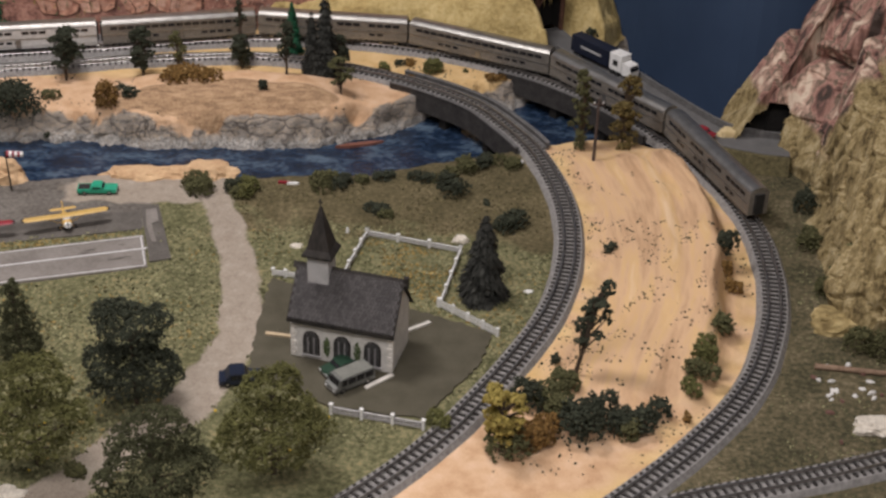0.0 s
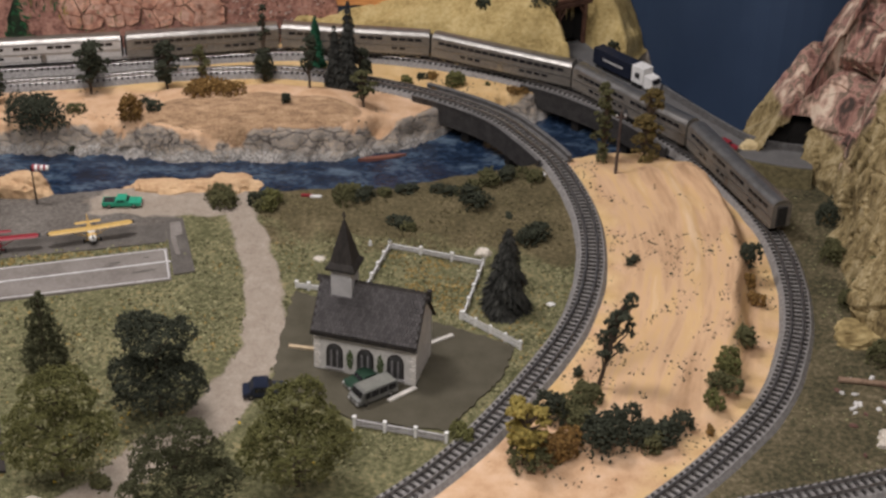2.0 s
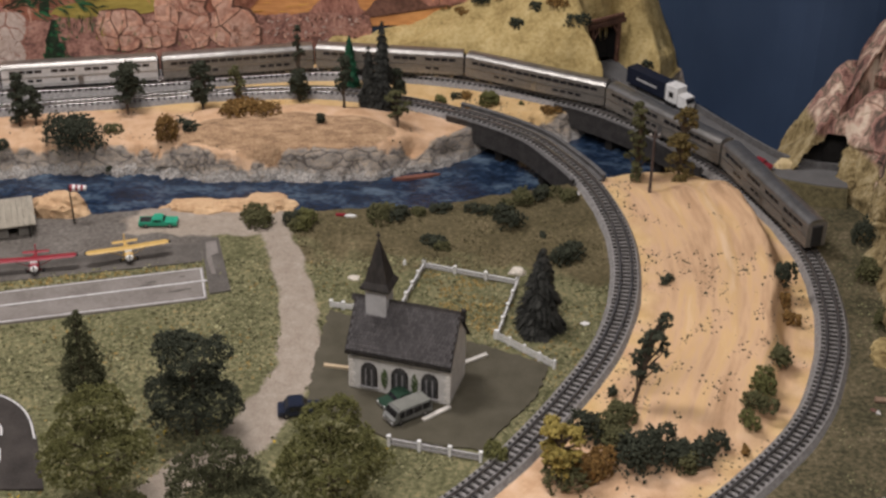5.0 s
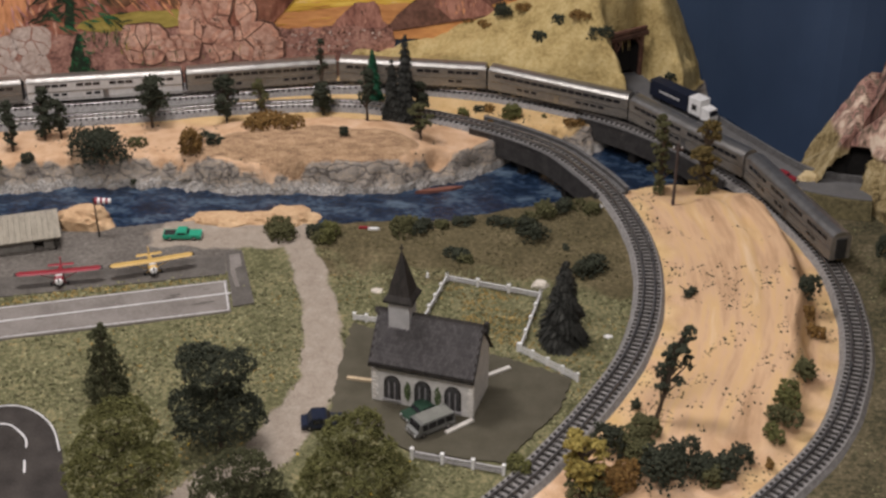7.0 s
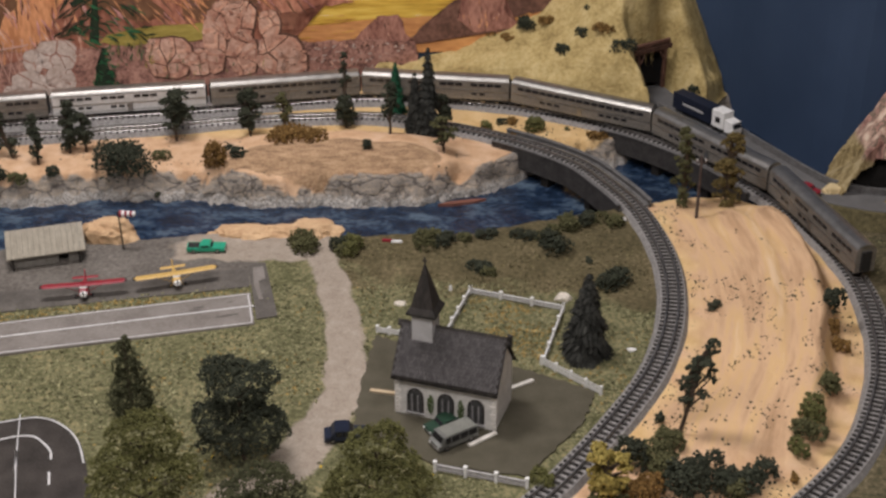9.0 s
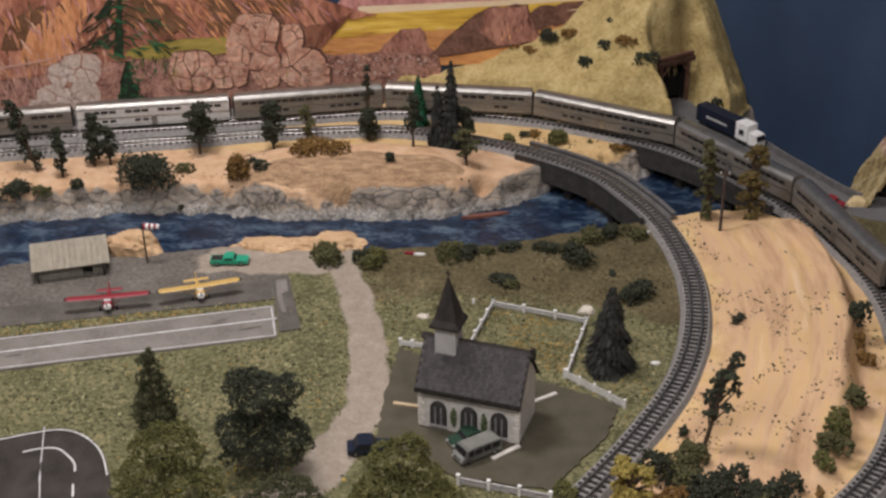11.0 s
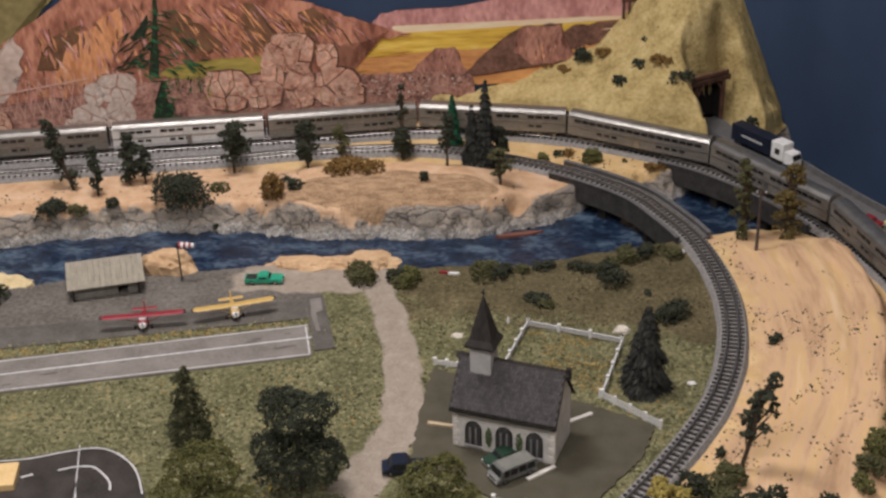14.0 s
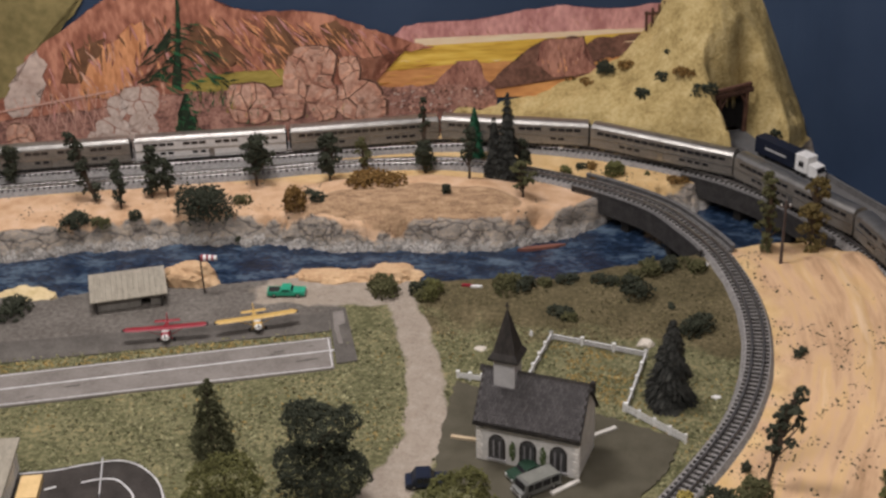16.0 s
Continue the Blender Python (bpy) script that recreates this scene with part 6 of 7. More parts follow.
        ob = new("ivy", clump_mesh("ivy", np.column_stack([x + r.uniform(-1, 1, n) * w, np.full(n, -0.002), 0.010 + t * 0.030]), np.full(n, 0.0014), "ivy", 5))
        ob.parent = c
    # steeple
    sx, sy = 0.030, D / 2
    part("steeple_base", boxed(sx - 0.0145, sy - 0.0145, Rg - 0.020, sx + 0.0145, sy + 0.0145, 0.146), "steeple", c, "pale grey boarded steeple base")
    b = bmesh.new()
    rings = []
    for z, w in ((0.1455, 0.0205), (0.1485, 0.0205), (0.156, 0.0155), (0.214, 0.0012)):
        rings.append([b.verts.new((sx + w * i, sy + w * j, z)) for i, j in ((-1, -1), (1, -1), (1, 1), (-1, 1))])
    for r0, r1 in zip(rings, rings[1:]):
        for i in range(4):
            b.faces.new((r0[i], r0[(i + 1) % 4], r1[(i + 1) % 4], r1[i]))
    b.faces.new(rings[0][::-1])
    b.faces.new(rings[-1])
    part("spire", b, "dark_wood", c, "dark shingled spire")
    part("cross", box(boxed(sx - 0.0008, sy - 0.0008, 0.212, sx + 0.0008, sy + 0.0008, 0.226), sx - 0.0032, sy - 0.0008, 0.2195, sx + 0.0032, sy + 0.0008, 0.2212), "dark_wood", c)
    part("doorstep", boxed(L * 0.42, -0.020, 0.0, L * 0.60, -0.002, 0.003), "dark_green", c, "dark green entrance mat")
    return c


church(pose(-0.079, 1.560, 0.0024, 0, 0, math.degrees(math.atan2(-0.044, 0.135))))
for a_, b_, m_ in (((-0.117, 1.609), (-0.080, 1.601), "tan_stripe"), ((0.019, 1.484), (0.055, 1.512), "quoin"), ((0.075, 1.612), (0.110, 1.634), "quoin")):
    tagged(put("kerb", sweep(straight(a_, b_), [(-0.003, 0.0), (-0.003, 0.0048), (0.003, 0.0048), (0.003, 0.0)]), m_), "pale painted kerb strip on the church lot", "kerb", "kerbs on the church lot")


# ---- fences ----
def fence(a, b, h, label, mat, spacing, picket=0.0, cap=True):
    f = thing("fence", pose(a[0], a[1], 0.001), label, "fence", "churchyard fences")
    d = Vector((b[0] - a[0], b[1] - a[1], 0))
    n = max(1, round(d.length / spacing))
    ang = math.atan2(d.y, d.x)
    turn = Matrix.Rotation(ang, 4, "Z")
    for z0, z1, t in ((h * 0.15, h * 0.42, 0.0011), (h * 0.58, h * 0.80, 0.0013)) if not picket or cap else ((h * 0.2, h * 0.32, 0.0008), (h * 0.62, h * 0.74, 0.0008)):
        part("rail", boxed(0, -t, z0, d.length, t, z1, m=turn), mat, f)
    for i in range(n + 1):
        m = turn @ Matrix.Translation((d.length * i / n, 0, 0))
        post = part("post", boxed(-0.0019, -0.0019, -0.003, 0.0019, 0.0019, h, bevel=0.0003, m=m), "white" if cap else mat, f)
        if cap:
            part("post_cap", boxed(-0.0026, -0.0026, h, 0.0026, 0.0026, h + 0.0022, bevel=0.0006, m=m), "white", post)
    if picket:
        me = bpy.data.meshes.new("picket")
        q = prism([(-0.0014, 0.001), (0.0014, 0.001), (0.0014, h * 0.9), (0, h), (-0.0014, h * 0.9)], -0.0004, 0.0004, "y")
        q.to_mesh(me)
        q.free()
        me.materials.append(M["white"])
        for i in range(int(d.length / picket)):
            ob = new("picket", me)
            ob.parent = f
            ob.matrix_basis = turn @ Matrix.Translation((i * picket + 0.002, -0.0012, 0))
    return f


fence(A_, B_, 0.0115, "low white churchyard fence with capped posts", "white_grey", 0.048)
fence(B_, C_, 0.0115, "low white churchyard fence with capped posts", "white_grey", 0.035)
fence(D_, A_, 0.0115, "low white churchyard fence with capped posts", "white_grey", 0.035)
fence((-0.114, 1.761), (-0.078, 1.752), 0.010, "short white picket fence beside the church", "white", 0.02, picket=0.0042)
fence((0.124, 1.678), (0.202, 1.603), 0.014, "white picket fence leaning beside the lot", "white", 0.03, picket=0.0046, cap=False)
fence((-0.025, 1.434), (0.091, 1.400), 0.014, "low grey stone wall with white post caps", "stone_wall", 0.045)
tagged(put("milestone", limb(limb(bmesh.new(), (0, 0, 0), (0, 0, 0.006), 0.003, 0.0022), (0, 0, 0.006), (0, 0, 0.009), 0.0022, 0.0006), "white"), "small white stone marker on the grass", "marker").location = (-0.006, 1.884, 0.0)


# ---- vehicles ----
def car(m, paint_mat, label, L=0.055, Wd=0.021, Hh=0.0165, style="sedan", roof_mat=None):
    """A small model motor car; it faces along x."""
    c = thing("model_car", m, label, "car", "model road vehicles")
    z0 = 0.0035
    if style == "sedan":
        out = [(-L / 2, z0), (L / 2, z0), (L / 2, z0 + 0.0045), (L * 0.46, z0 + 0.0062), (L * 0.20, z0 + 0.0068), (L * 0.08, Hh), (-L * 0.24, Hh), (-L * 0.36, z0 + 0.0072), (-L / 2, z0 + 0.0062)]
    elif style == "van":
        out = [(-L / 2, z0), (L / 2, z0), (L / 2, z0 + 0.007), (L * 0.43, z0 + 0.0085), (L * 0.38, Hh - 0.0008), (L * 0.30, Hh), (-L * 0.46, Hh), (-L / 2, Hh - 0.002)]
    else:
        out = [(-L / 2, z0), (L / 2, z0), (L / 2, z0 + 0.0062), (L * 0.18, z0 + 0.0068), (L * 0.10, Hh), (-L * 0.12, Hh), (-L * 0.16, z0 + 0.0068), (-L / 2, z0 + 0.0068)]
    b = prism(out, -Wd / 2, Wd / 2, "y")
    bmesh.ops.bevel(b, geom=b.edges[:], offset=0.0007, segments=2, affect="EDGES")
    part("body", b, paint_mat, c)
    if roof_mat:
        part("roof", boxed(-L * 0.44, -Wd * 0.45, Hh - 0.0004, L * 0.30, Wd * 0.45, Hh + 0.0007, bevel=0.0004), roof_mat, c, "paler roof panel")
    lo, hi = z0 + 0.0078, Hh - 0.0014
    span = {"sedan": ((-0.22, -0.09), (-0.07, 0.07)), "van": ((-0.44, -0.25), (-0.22, -0.03), (0.0, 0.18), (0.21, 0.33)), "pickup": ((-0.10, 0.09),)}[style]
    for s in (-1, 1):
        for a0, a1 in span:
            part("side_window", boxed(a0 * L, s * Wd / 2 - 0.0004, lo, a1 * L, s * Wd / 2 + 0.0004, hi), "glass", c)
        part("headlight", boxed(L / 2 - 0.0004, s * Wd * 0.36 - 0.0014, z0 + 0.002, L / 2 + 0.0005, s * Wd * 0.36 + 0.0014, z0 + 0.0042), "white", c)
        for x in (-0.31, 0.31):
            w = Matrix.Translation((x * L, s * (Wd / 2 - 0.0014) - 0.0014, 0.0042)) @ Matrix.Rotation(-math.pi / 2, 4, "X")
            wheel = part("wheel", cyl(bmesh.new(), 0.0042, 0.0042, 0.0028, 16, w), "tyre", c)
            w2 = Matrix.Translation((x * L, s * (Wd / 2 + 0.0001) - 0.0002, 0.0042)) @ Matrix.Rotation(-math.pi / 2, 4, "X")
            part("hubcap", cyl(bmesh.new(), 0.0019, 0.0019, 0.0006, 10, w2), "rail", wheel)
    fx = {"sedan": (0.20, 0.08), "van": (0.43, 0.385), "pickup": (0.18, 0.10)}[style]
    ws = prism([(fx[0] * L - 0.0012, z0 + 0.0082 if style != "van" else z0 + 0.0092), (fx[0] * L, z0 + 0.0082 if style != "van" else z0 + 0.0092), (fx[1] * L + 0.0006, Hh - 0.0012), (fx[1] * L - 0.0006, Hh - 0.0012)], -Wd * 0.42, Wd * 0.42, "y")
    part("windscreen", ws, "glass", c)
    for s in (-1, 1):
        part("bumper", boxed(s * L / 2 - 0.0008, -Wd * 0.48, z0 + 0.0002, s * L / 2 + 0.0008, Wd * 0.48, z0 + 0.0016, bevel=0.0003), "rail", c)
    if style == "pickup":
        part("bed", boxed(-L * 0.47, -Wd * 0.40, z0 + 0.0062, -L * 0.18, Wd * 0.40, z0 + 0.0070), "under", c, "dark load bed")
    return c


def heading(a, b):
    return math.degrees(math.atan2(b[1] - a[1], b[0] - a[0]))


car(pose(-0.001, 1.494, 0.0026, 0, 0, heading((0.027, 1.507), (-0.024, 1.473))), "van", "grey-green model station wagon parked on the church lot", 0.062, 0.026, 0.022, "van", "van_roof")
car(pose(-0.014, 1.524, 0.0026, 0, 0, heading((0.012, 1.540), (-0.033, 1.512))), "dark_green", "dark green model sedan parked beside the church", 0.052, 0.022, 0.017)
car(pose(-0.144, 1.504, 0.001, 0, 0, 6), "blue_car", "dark blue model car parked on the dirt path", 0.056, 0.026, 0.020)
car(pose(-0.405, 2.007, 0.001, 0, 0, 1), "green_car", "bright green model pickup truck parked on gravel", 0.062, 0.022, 0.0155, "pickup")
car(pose(0.604, 2.158, 0.030, 0, 0, -52), "red", "bright red model sports car on the elevated road", 0.046, 0.019, 0.014)


def lorry(m):
    """A tractor unit with a boxed trailer; it faces along x."""
    t = thing("semi_truck", m, "white model lorry with a navy blue box trailer", "truck", "model road vehicles")
    part("trailer", boxed(-0.075, -0.014, 0.011, 0.036, 0.014, 0.046, bevel=0.0008), "navy", t, "navy blue trailer box")
    for s in (-1, 1):
        part("lettering_bar", boxed(-0.046, s * 0.0143 - 0.0002, 0.026, 0.012, s * 0.0143 + 0.0002, 0.0305), "steeple", t, "pale bar of lettering")
        part("emblem", boxed(0.047, s * 0.0143 - 0.0003, 0.022, 0.060, s * 0.0143 + 0.0003, 0.034, bevel=0.0001), "under", t, "dark emblem shape")
    part("white_box", boxed(0.037, -0.0142, 0.011, 0.070, 0.0142, 0.047, bevel=0.0012), "white", t, "white front box")
    part("cab", prism([(0.071, 0.008), (0.095, 0.008), (0.096, 0.020), (0.091, 0.032), (0.071, 0.034)], -0.0125, 0.0125, "y"), "white", t, "white cab")
    part("windscreen", prism([(0.0955, 0.021), (0.0968, 0.021), (0.0924, 0.030), (0.0912, 0.030)], -0.011, 0.011, "y"), "glass", t)
    part("chassis", boxed(-0.072, -0.006, 0.006, 0.094, 0.006, 0.011), "under", t)
    for x in (-0.062, -0.050, 0.045, 0.058, 0.085):
        for s in (-1, 1):
            w = Matrix.Translation((x, s * 0.0115 - 0.0018, 0.0054)) @ Matrix.Rotation(-math.pi / 2, 4, "X")
            part("wheel", cyl(bmesh.new(), 0.0054, 0.0054, 0.0036, 16, w), "tyre", t)
    return t


lorry(pose(0.469, 2.449, 0.030, 0, 0, heading((0.419, 2.512), (0.523, 2.370))) @ Matrix.Scale(0.92, 4))


# ---- airfield ----
def wing(span, chord, thick, z, x, dihedral=0.0):
    b = bmesh.new()
    rings = []
    for k in (-1.0, -0.92, 0.0, 0.92, 1.0):
        c = chord * (0.55 if abs(k) == 1 else 1.0)
        y = k * span / 2
        zz = z + abs(y) * dihedral
        rings.append([b.verts.new((x + c * px, y, zz + thick * pz)) for px, pz in ((-0.5, 0), (-0.2, 0.45), (0.25, 0.6), (0.5, 0.1), (0.25, -0.3), (-0.2, -0.2))])
    for r0, r1 in zip(rings, rings[1:]):
        for i in range(6):
            b.faces.new((r0[i], r0[(i + 1) % 6], r1[(i + 1) % 6], r1[i]))
    b.faces.new(rings[0])
    b.faces.new(rings[-1][::-1])
    bmesh.ops.recalc_face_normals(b, faces=b.faces)
    return b


def aeroplane(m, mat, nose_mat, label):
    """A high-wing light aircraft; it faces along x and stands on its tail wheel."""
    a = thing("model_aeroplane", m, label, "aeroplane", "parked model aeroplanes")
    b = bmesh.new()
    rings = []
    for x, w, z0, z1 in ((0.030, 0.0040, 0.011, 0.018), (0.026, 0.0065, 0.0085, 0.0205), (0.010, 0.0072, 0.0075, 0.0255), (-0.006, 0.0068, 0.0075, 0.0245), (-0.030, 0.0035, 0.0085, 0.0165), (-0.052, 0.0012, 0.0100, 0.0135)):
        rings.append([b.verts.new((x, w * i, zz)) for i, zz in ((-1, z0 + (z1 - z0) * 0.2), (-1, z0 + (z1 - z0) * 0.75), (-0.55, z1), (0.55, z1), (1, z0 + (z1 - z0) * 0.75), (1, z0 + (z1 - z0) * 0.2), (0.5, z0), (-0.5, z0))])
    for r0, r1 in zip(rings, rings[1:]):
        for i in range(8):
            b.faces.new((r0[i], r0[(i + 1) % 8], r1[(i + 1) % 8], r1[i]))
    b.faces.new(rings[0])
    b.faces.new(rings[-1][::-1])
    bmesh.ops.recalc_face_normals(b, faces=b.faces)
    part("fuselage", b, mat, a)
    part("wing", wing(0.128, 0.021, 0.0030, 0.0258, 0.006, 0.02), mat, a)
    part("tailplane", wing(0.040, 0.012, 0.0018, 0.0130, -0.050), mat, a)
    part("fin", prism([(-0.058, 0.011), (-0.042, 0.013), (-0.050, 0.027), (-0.058, 0.027)], -0.0008, 0.0008, "y"), mat, a)
    part("cowling", cyl(bmesh.new(), 0.0062, 0.0050, 0.006, 14, Matrix.Translation((0.027, 0, 0.0145)) @ Matrix.Rotation(math.pi / 2, 4, "Y")), nose_mat, a, "white painted cowling")
    part("windscreen", boxed(0.0125, -0.0058, 0.0205, 0.0185, 0.0058, 0.0250, bevel=0.0012), "white", a, "pale windscreen")
    part("propeller", boxed(0.0335, -0.0009, 0.004, 0.0345, 0.0009, 0.025, bevel=0.0004), "under", a)
    part("spinner", cyl(bmesh.new(), 0.0018, 0.0004, 0.004, 10, Matrix.Translation((0.033, 0, 0.0145)) @ Matrix.Rotation(math.pi / 2, 4, "Y")), nose_mat, a)
    for s in (-1, 1):
        part("wing_strut", limb(bmesh.new(), (0.008, s * 0.006, 0.010), (0.007, s * 0.034, 0.0258), 0.0007, 0.0007, 6), mat, a)
        part("gear_leg", limb(bmesh.new(), (0.014, s * 0.004, 0.009), (0.014, s * 0.0115, 0.0042), 0.0009, 0.0007, 6), mat, a)
        part("wheel", cyl(bmesh.new(), 0.0042, 0.0042, 0.0026, 14, Matrix.Translation((0.014, s * 0.0125 - 0.0013, 0.0042)) @ Matrix.Rotation(-math.pi / 2, 4, "X")), "tyre", a)
        part("wing_tip", boxed(0.000, s * 0.064 - 0.0022, 0.0262, 0.012, s * 0.064 + 0.0022, 0.0285, bevel=0.0006), "under", a, "dark wing tip")
    part("tail_wheel", cyl(bmesh.new(), 0.0018, 0.0018, 0.0014, 10, Matrix.Translation((-0.048, -0.0007, 0.0018)) @ Matrix.Rotation(-math.pi / 2, 4, "X")), "tyre", a)
    part("tail_leg", limb(bmesh.new(), (-0.047, 0, 0.0108), (-0.048, 0, 0.002), 0.0006, 0.0005, 6), "under", a)
    return a


aeroplane(pose(-0.572, 1.867, 0.0022, 0, 0, -80) @ Matrix.Diagonal((0.70, 1.0, 0.80, 1)), "red", "white", "red high-wing model aeroplane parked on the taxiway")
aeroplane(pose(-0.436, 1.900, 0.0022, 0, 0, -72) @ Matrix.Diagonal((0.70, 1.0, 0.80, 1)), "yellow", "white", "yellow high-wing model aeroplane parked on the taxiway")


def shed(m):
    s = thing("shed", m, "low open-fronted shed with a weathered tin roof", "shed")
    L, D, H0, H1 = 0.112, 0.055, 0.024, 0.036
    part("back_wall", boxed(0, D - 0.003, 0, L, D, H1 - 0.002), "shed", s)
    part("side_wall", prism([(0, 0), (D, 0), (D, H1 - 0.002), (0, H0 - 0.001)], 0, 0.003, "x"), "shed", s)
    part("side_wall", prism([(0, 0), (D, 0), (D, H1 - 0.002), (0, H0 - 0.001)], L - 0.003, L, "x"), "shed", s)
    part("front_wall", box(boxed(0.0, 0, 0, 0.074, 0.003, H0 - 0.001), 0.090, 0, 0, L, 0.003, H0 - 0.001), "shed", s, "grey board front with an opening")
    part("lintel", boxed(0.074, 0, 0.015, 0.090, 0.003, H0 - 0.001), "shed", s)
    for i in range(14):
        x = -0.005 + i * 0.0088
        r = prism([(-0.009, H0 - 0.003), (D + 0.005, H1 + 0.0005), (D + 0.005, H1 + 0.0022), (-0.009, H0 - 0.0012)], x, x + 0.0084, "x")
        part("roof_sheet", r, "tin", s)
    for x in (0.004, 0.107):
        part("post", boxed(x - 0.0014, -0.0075, -0.003, x + 0.0014, -0.0047, H0 - 0.0025), "dark_wood", s)
    return s


shed(pose(-0.708, 1.947, 0.0, 0, 0, heading((-0.708, 1.947), (-0.597, 1.980))))


def windsock(x, y):
    w = thing("windsock", pose(x, y, 0), "windsock with red and white stripes on a dark pole", "windsock")
    part("pole", limb(bmesh.new(), (0, 0, -0.003), (-0.002, 0, 0.070), 0.0016, 0.0012, 8), "dark_wood", w)
    part("bracket", limb(bmesh.new(), (-0.004, 0, 0.0685), (0.004, 0, 0.0685), 0.0008, 0.0008, 6), "dark_wood", w)
    for i in range(6):
        part("stripe", cyl(bmesh.new(), 0.0058 - 0.0003 * i, 0.0055 - 0.0003 * i, 0.0042, 12, Matrix.Translation((0.0005 + i * 0.0042, 0, 0.0655)) @ Matrix.Rotation(math.pi / 2, 4, "Y")), "red" if i % 2 == 0 else "white", w)


windsock(-0.542, 2.013)


# ---- rocks ----
def rock(x, y, z, sx, sy, sz, mat, label, seed, turn=0.0, flat=0.0):
    b = bmesh.new()
    bmesh.ops.create_icosphere(b, subdivisions=4, radius=1.0)
    o = seed * 7.3
    for v in b.verts:
        p = v.co.copy()
        k = 1 + 0.34 * noise.noise(p * 1.3 + Vector((o, 0, 0))) + 0.24 * abs(noise.noise(p * 2.6 + Vector((0, o, 0)))) + 0.12 * noise.noise(p * 7 + Vector((0, 0, o)))
        q = p * k
        if q.z < -0.25:
            q.z = -0.25
        v.co = Vector((q.x * sx, q.y * sy, min(q.z, 0.9 if not flat else flat) * sz))
    ob = put("rock", b, mat)
    ob.matrix_basis = pose(x, y, z, 0, 0, turn)
    return tagged(ob, label, "rock", "loose rocks")


rock(-0.575, 2.054, -0.008, 0.046, 0.028, 0.044, "tan_rock", "tan sandstone rock standing at the river edge", 1)
rock(-0.351, 2.069, -0.012, 0.062, 0.026, 0.024, "tan_rock", "long low tan rock along the river bank", 2)
rock(-0.257, 2.073, -0.012, 0.066, 0.030, 0.030, "tan_rock", "rounded tan rock along the river bank", 3)
rock(-0.854, 2.011, -0.02, 0.060, 0.040, 0.022, "pale_tan", "pale tan flat rock in the river", 4, flat=0.7)
rock(-0.854, 2.001, -0.02, 0.06, 0.04, 0.02, "pale_tan", "pale tan flat rock in the river", 14, flat=0.7)
rock(0.700, 1.628, 0.004, 0.048, 0.030, 0.024, "yellow_rock", "ochre flat-topped rock beside the outer track", 5, flat=0.6)
rock(0.670, 1.397, 0.0, 0.030, 0.018, 0.014, "pale_rock", "smooth off-white stone on the grass", 6)
rock(0.167, 1.857, 0.0, 0.012, 0.008, 0.010, "pale_rock", "small pale stone by the fence corner", 7)
rock(-0.083, 1.841, 0.0, 0.010, 0.006, 0.005, "pale_rock", "small pale stone behind the church", 8)
rock(0.282, 2.111, 0.0, 0.008, 0.006, 0.008, "debris", "small white stone beside the track", 9)
rock(0.257, 1.714, 0.0, 0.006, 0.004, 0.004, "debris", "small white stone on the brown turf", 10)
rock(0.409, 2.457, 0.008, 0.020, 0.010, 0.010, "pale_rock", "pale rubble beside the elevated road", 11, -40)
rock(-0.402, 1.289, 0.0, 0.022, 0.012, 0.007, "pale_rock", "pale stone with flowers on the grass", 12)
rock(0.835, 1.772, 0.05, 0.05, 0.05, 0.10, "yellow_rock", "tall ochre boulder against the mountain", 13)
rock(0.650, 2.164, 0.012, 0.022, 0.018, 0.030, "pale_tan", "pale yellow rock beside the road tunnel", 16)
r_ = random.Random(5)
for k_ in range(26):
    x_, y_ = r_.gauss(0.655, 0.030), r_.gauss(1.462, 0.030)
    rock(x_, y_, 0.001, r_.uniform(0.0025, 0.006), r_.uniform(0.0015, 0.003), r_.uniform(0.002, 0.004), "debris" if k_ % 4 else "red_debris", "chip of white plaster debris on the grass", 100 + k_, r_.uniform(0, 180))
log = put("log", limb(bmesh.new(), (0, 0, 0), (0.11, -0.022, 0.001), 0.0042, 0.0034, 10), "log")
log.location = (0.627, 1.525, 0.004)
tagged(log, "brown fallen log lying on the grass", "log")
canoe = put("canoe", prism([(-0.045, 0.0), (-0.02, -0.006), (0.02, -0.006), (0.045, 0.0), (0.02, 0.005), (-0.02, 0.005)], 0, 0.006), "rust_boat")
canoe.matrix_basis = pose(0.014, 2.273, -0.053, 0, 0, 14)
tagged(canoe, "slim red-brown canoe lying at the cliff foot", "boat")
for k_, (x_, y_) in enumerate(((-0.111, 2.040), (-0.096, 2.036))):
    b_ = put("boat", prism([(-0.009, -0.003), (0.006, -0.003), (0.011, 0), (0.006, 0.003), (-0.009, 0.003)], 0, 0.004), "white" if k_ else "red")
    b_.matrix_basis = pose(x_, y_, -0.001, 0, 0, -4)
    tagged(b_, "tiny red and white boat on the bank", "boat")


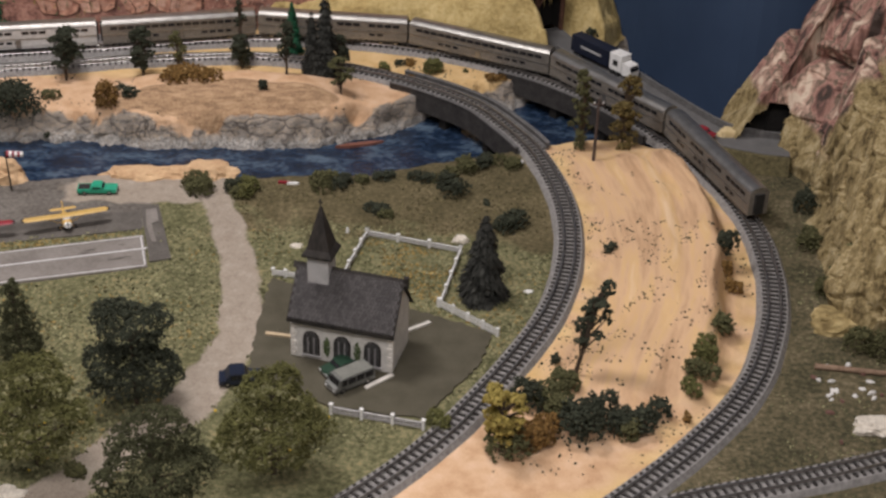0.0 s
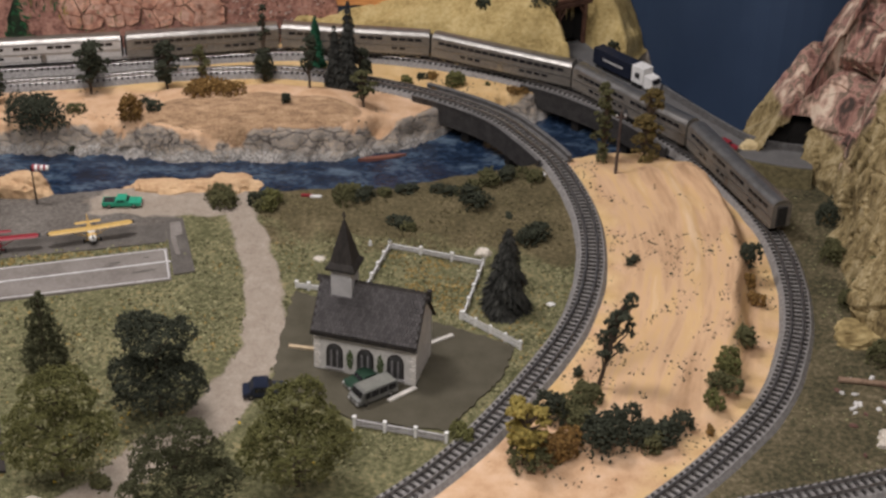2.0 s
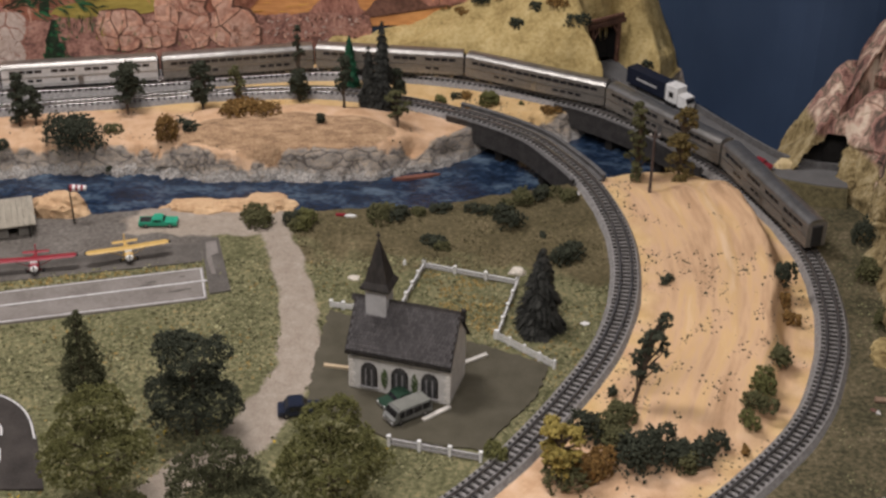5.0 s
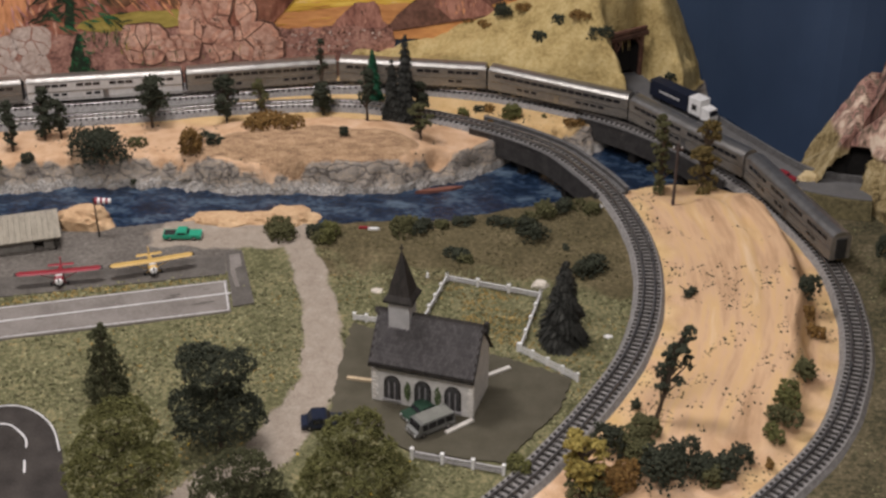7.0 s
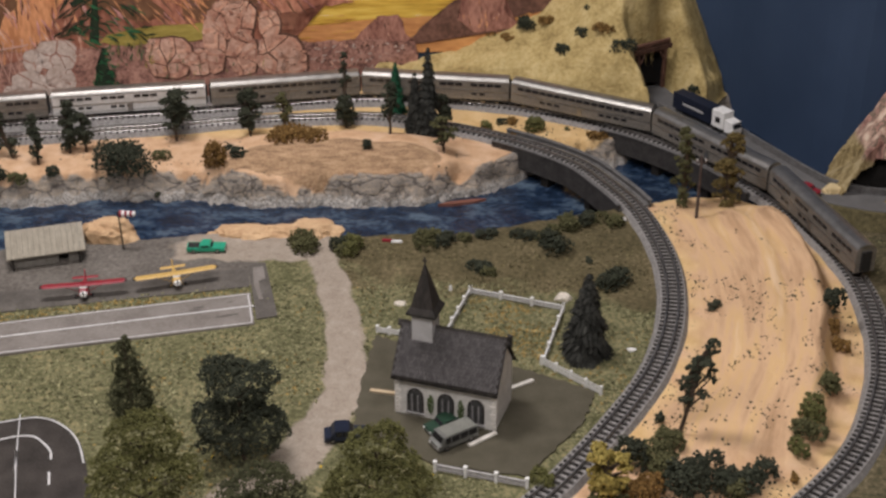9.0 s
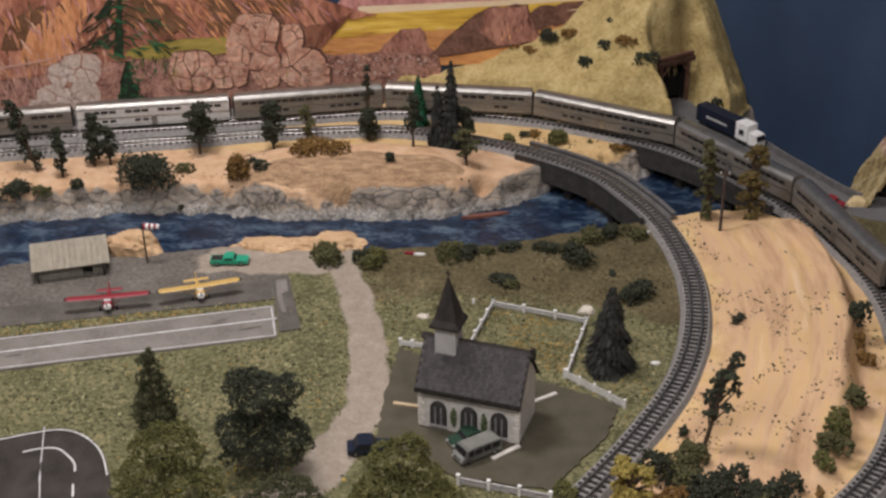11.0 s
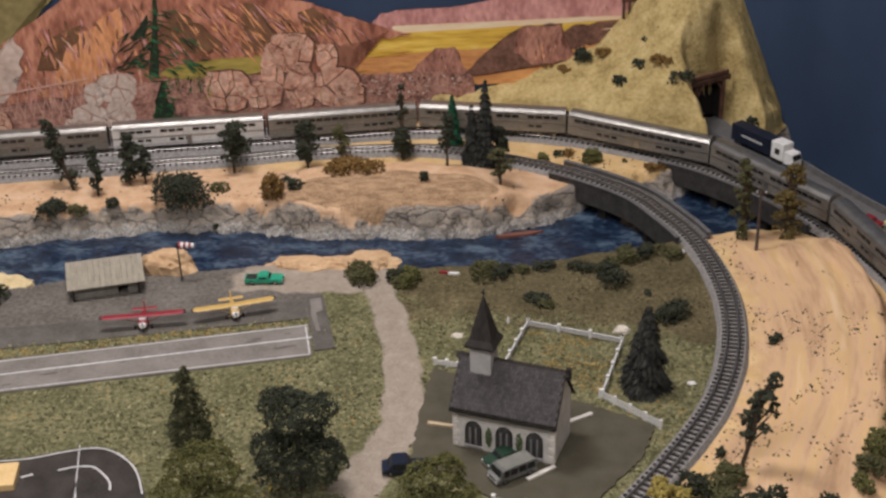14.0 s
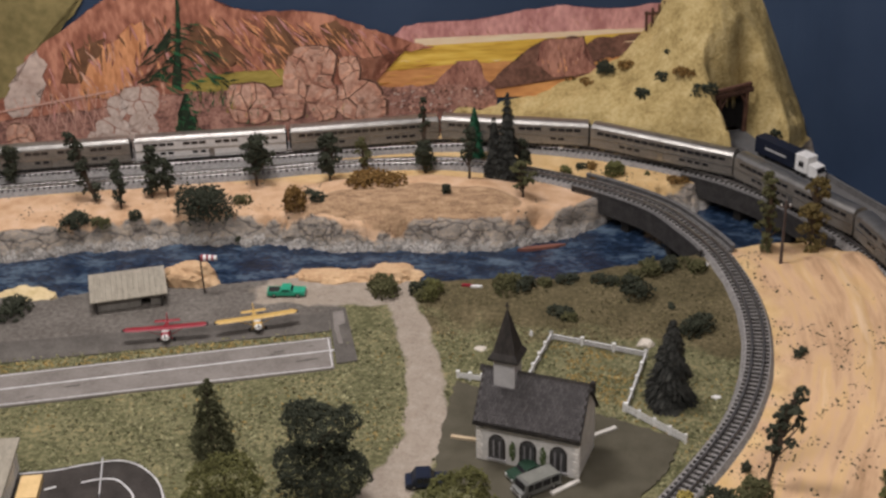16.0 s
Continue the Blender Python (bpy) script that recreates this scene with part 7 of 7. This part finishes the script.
# ---- tunnel mouths and pole ----
def portal(m, w, h, label, mat):
    p = thing("tunnel_portal", m, label, "tunnel portal")
    t = 0.007
    for s in (-1, 1):
        part("post", boxed(s * w / 2 - t / 2, -t / 2, 0, s * w / 2 + t / 2, t / 2, h, bevel=0.0008), mat, p)
        part("side_lining", boxed(s * w / 2 - 0.001, 0.004, 0, s * w / 2 + 0.001, 0.07, h), "shadow_hole", p)
        part("brace", limb(bmesh.new(), (s * w / 2, -0.002, h * 0.70), (s * w * 0.28, -0.002, h - 0.003), 0.0022, 0.0022, 4), mat, p)
    part("lintel", boxed(-w * 0.72, -t / 2 - 0.001, h, w * 0.72, t / 2, h + 0.010, bevel=0.001), mat, p)
    part("cap_beam", boxed(-w * 0.66, -t / 2, h + 0.0125, w * 0.66, t / 2, h + 0.020, bevel=0.001), mat, p)
    # black sheet across the bore: the tunnel's darkness is put in as colour
    part("shade_sheet", boxed(-w / 2, 0.030, 0, w / 2, 0.033, h), "shadow_hole", p, "black sheet for the shade deep in the tunnel")
    part("roof_lining", boxed(-w / 2, 0.004, h, w / 2, 0.07, h + 0.002), "shadow_hole", p)
    return p


portal(pose(0.387, 2.602, 0.030, 0, 0, 32), 0.066, 0.082, "rust-brown timber tunnel portal at the hill", "timber")
pole = thing("utility_pole", pose(0.408, 2.106, height(0.408, 2.106)), "dark wooden utility pole with insulators", "utility pole")
part("shaft", limb(bmesh.new(), (0, 0, -0.005), (0, 0, 0.115), 0.0030, 0.0022, 9), "pole_wood", pole)
part("cross_arm", boxed(-0.009, -0.0012, 0.103, 0.009, 0.0012, 0.106), "pole_wood", pole)
for s_ in (-1, 1):
    part("insulator", cyl(bmesh.new(), 0.0012, 0.0008, 0.004, 8, Matrix.Translation((s_ * 0.007, 0, 0.106))), "debris", pole)

# timber frame on the hill top
frame_ = thing("mine_frame", pose(0.241, 2.722, 0.224, 0, 0, 10), "rust-brown timber mine frame on the hill crest", "mine frame")
for x_ in (-0.018, -0.006, 0.007, 0.018):
    part("upright", boxed(x_ - 0.0022, -0.002, -0.02, x_ + 0.0022, 0.002, 0.030 + 0.5 * x_), "timber", frame_)
part("beam", boxed(-0.022, -0.003, 0.014, 0.022, 0.003, 0.018), "timber", frame_)

# shop front corner at the driveway
shop = thing("shop_building", pose(-0.684, 1.467, 0.0, 0, 0, 8), "white boarded shop building with a yellow counter", "building")
part("wall", boxed(-0.16, -0.06, 0, -0.003, 0.06, 0.045), "plaster", shop)
part("roof", boxed(-0.165, -0.066, 0.045, 0.004, 0.066, 0.049, bevel=0.001), "tin", shop)
part("counter", boxed(0.006, -0.02, 0, 0.034, 0.030, 0.012, bevel=0.001), "yellow_card", shop, "pale yellow counter block")
for i_ in range(7):
    part("shutter", boxed(-0.0035, -0.055 + i_ * 0.016, 0.008, -0.0005, -0.045 + i_ * 0.016, 0.040), "white", shop)


# ---- pieces of the tracks ----
ties(track_inner, inner_path)
ties(track_outer, outer_path)
ties(track_third, third_path)
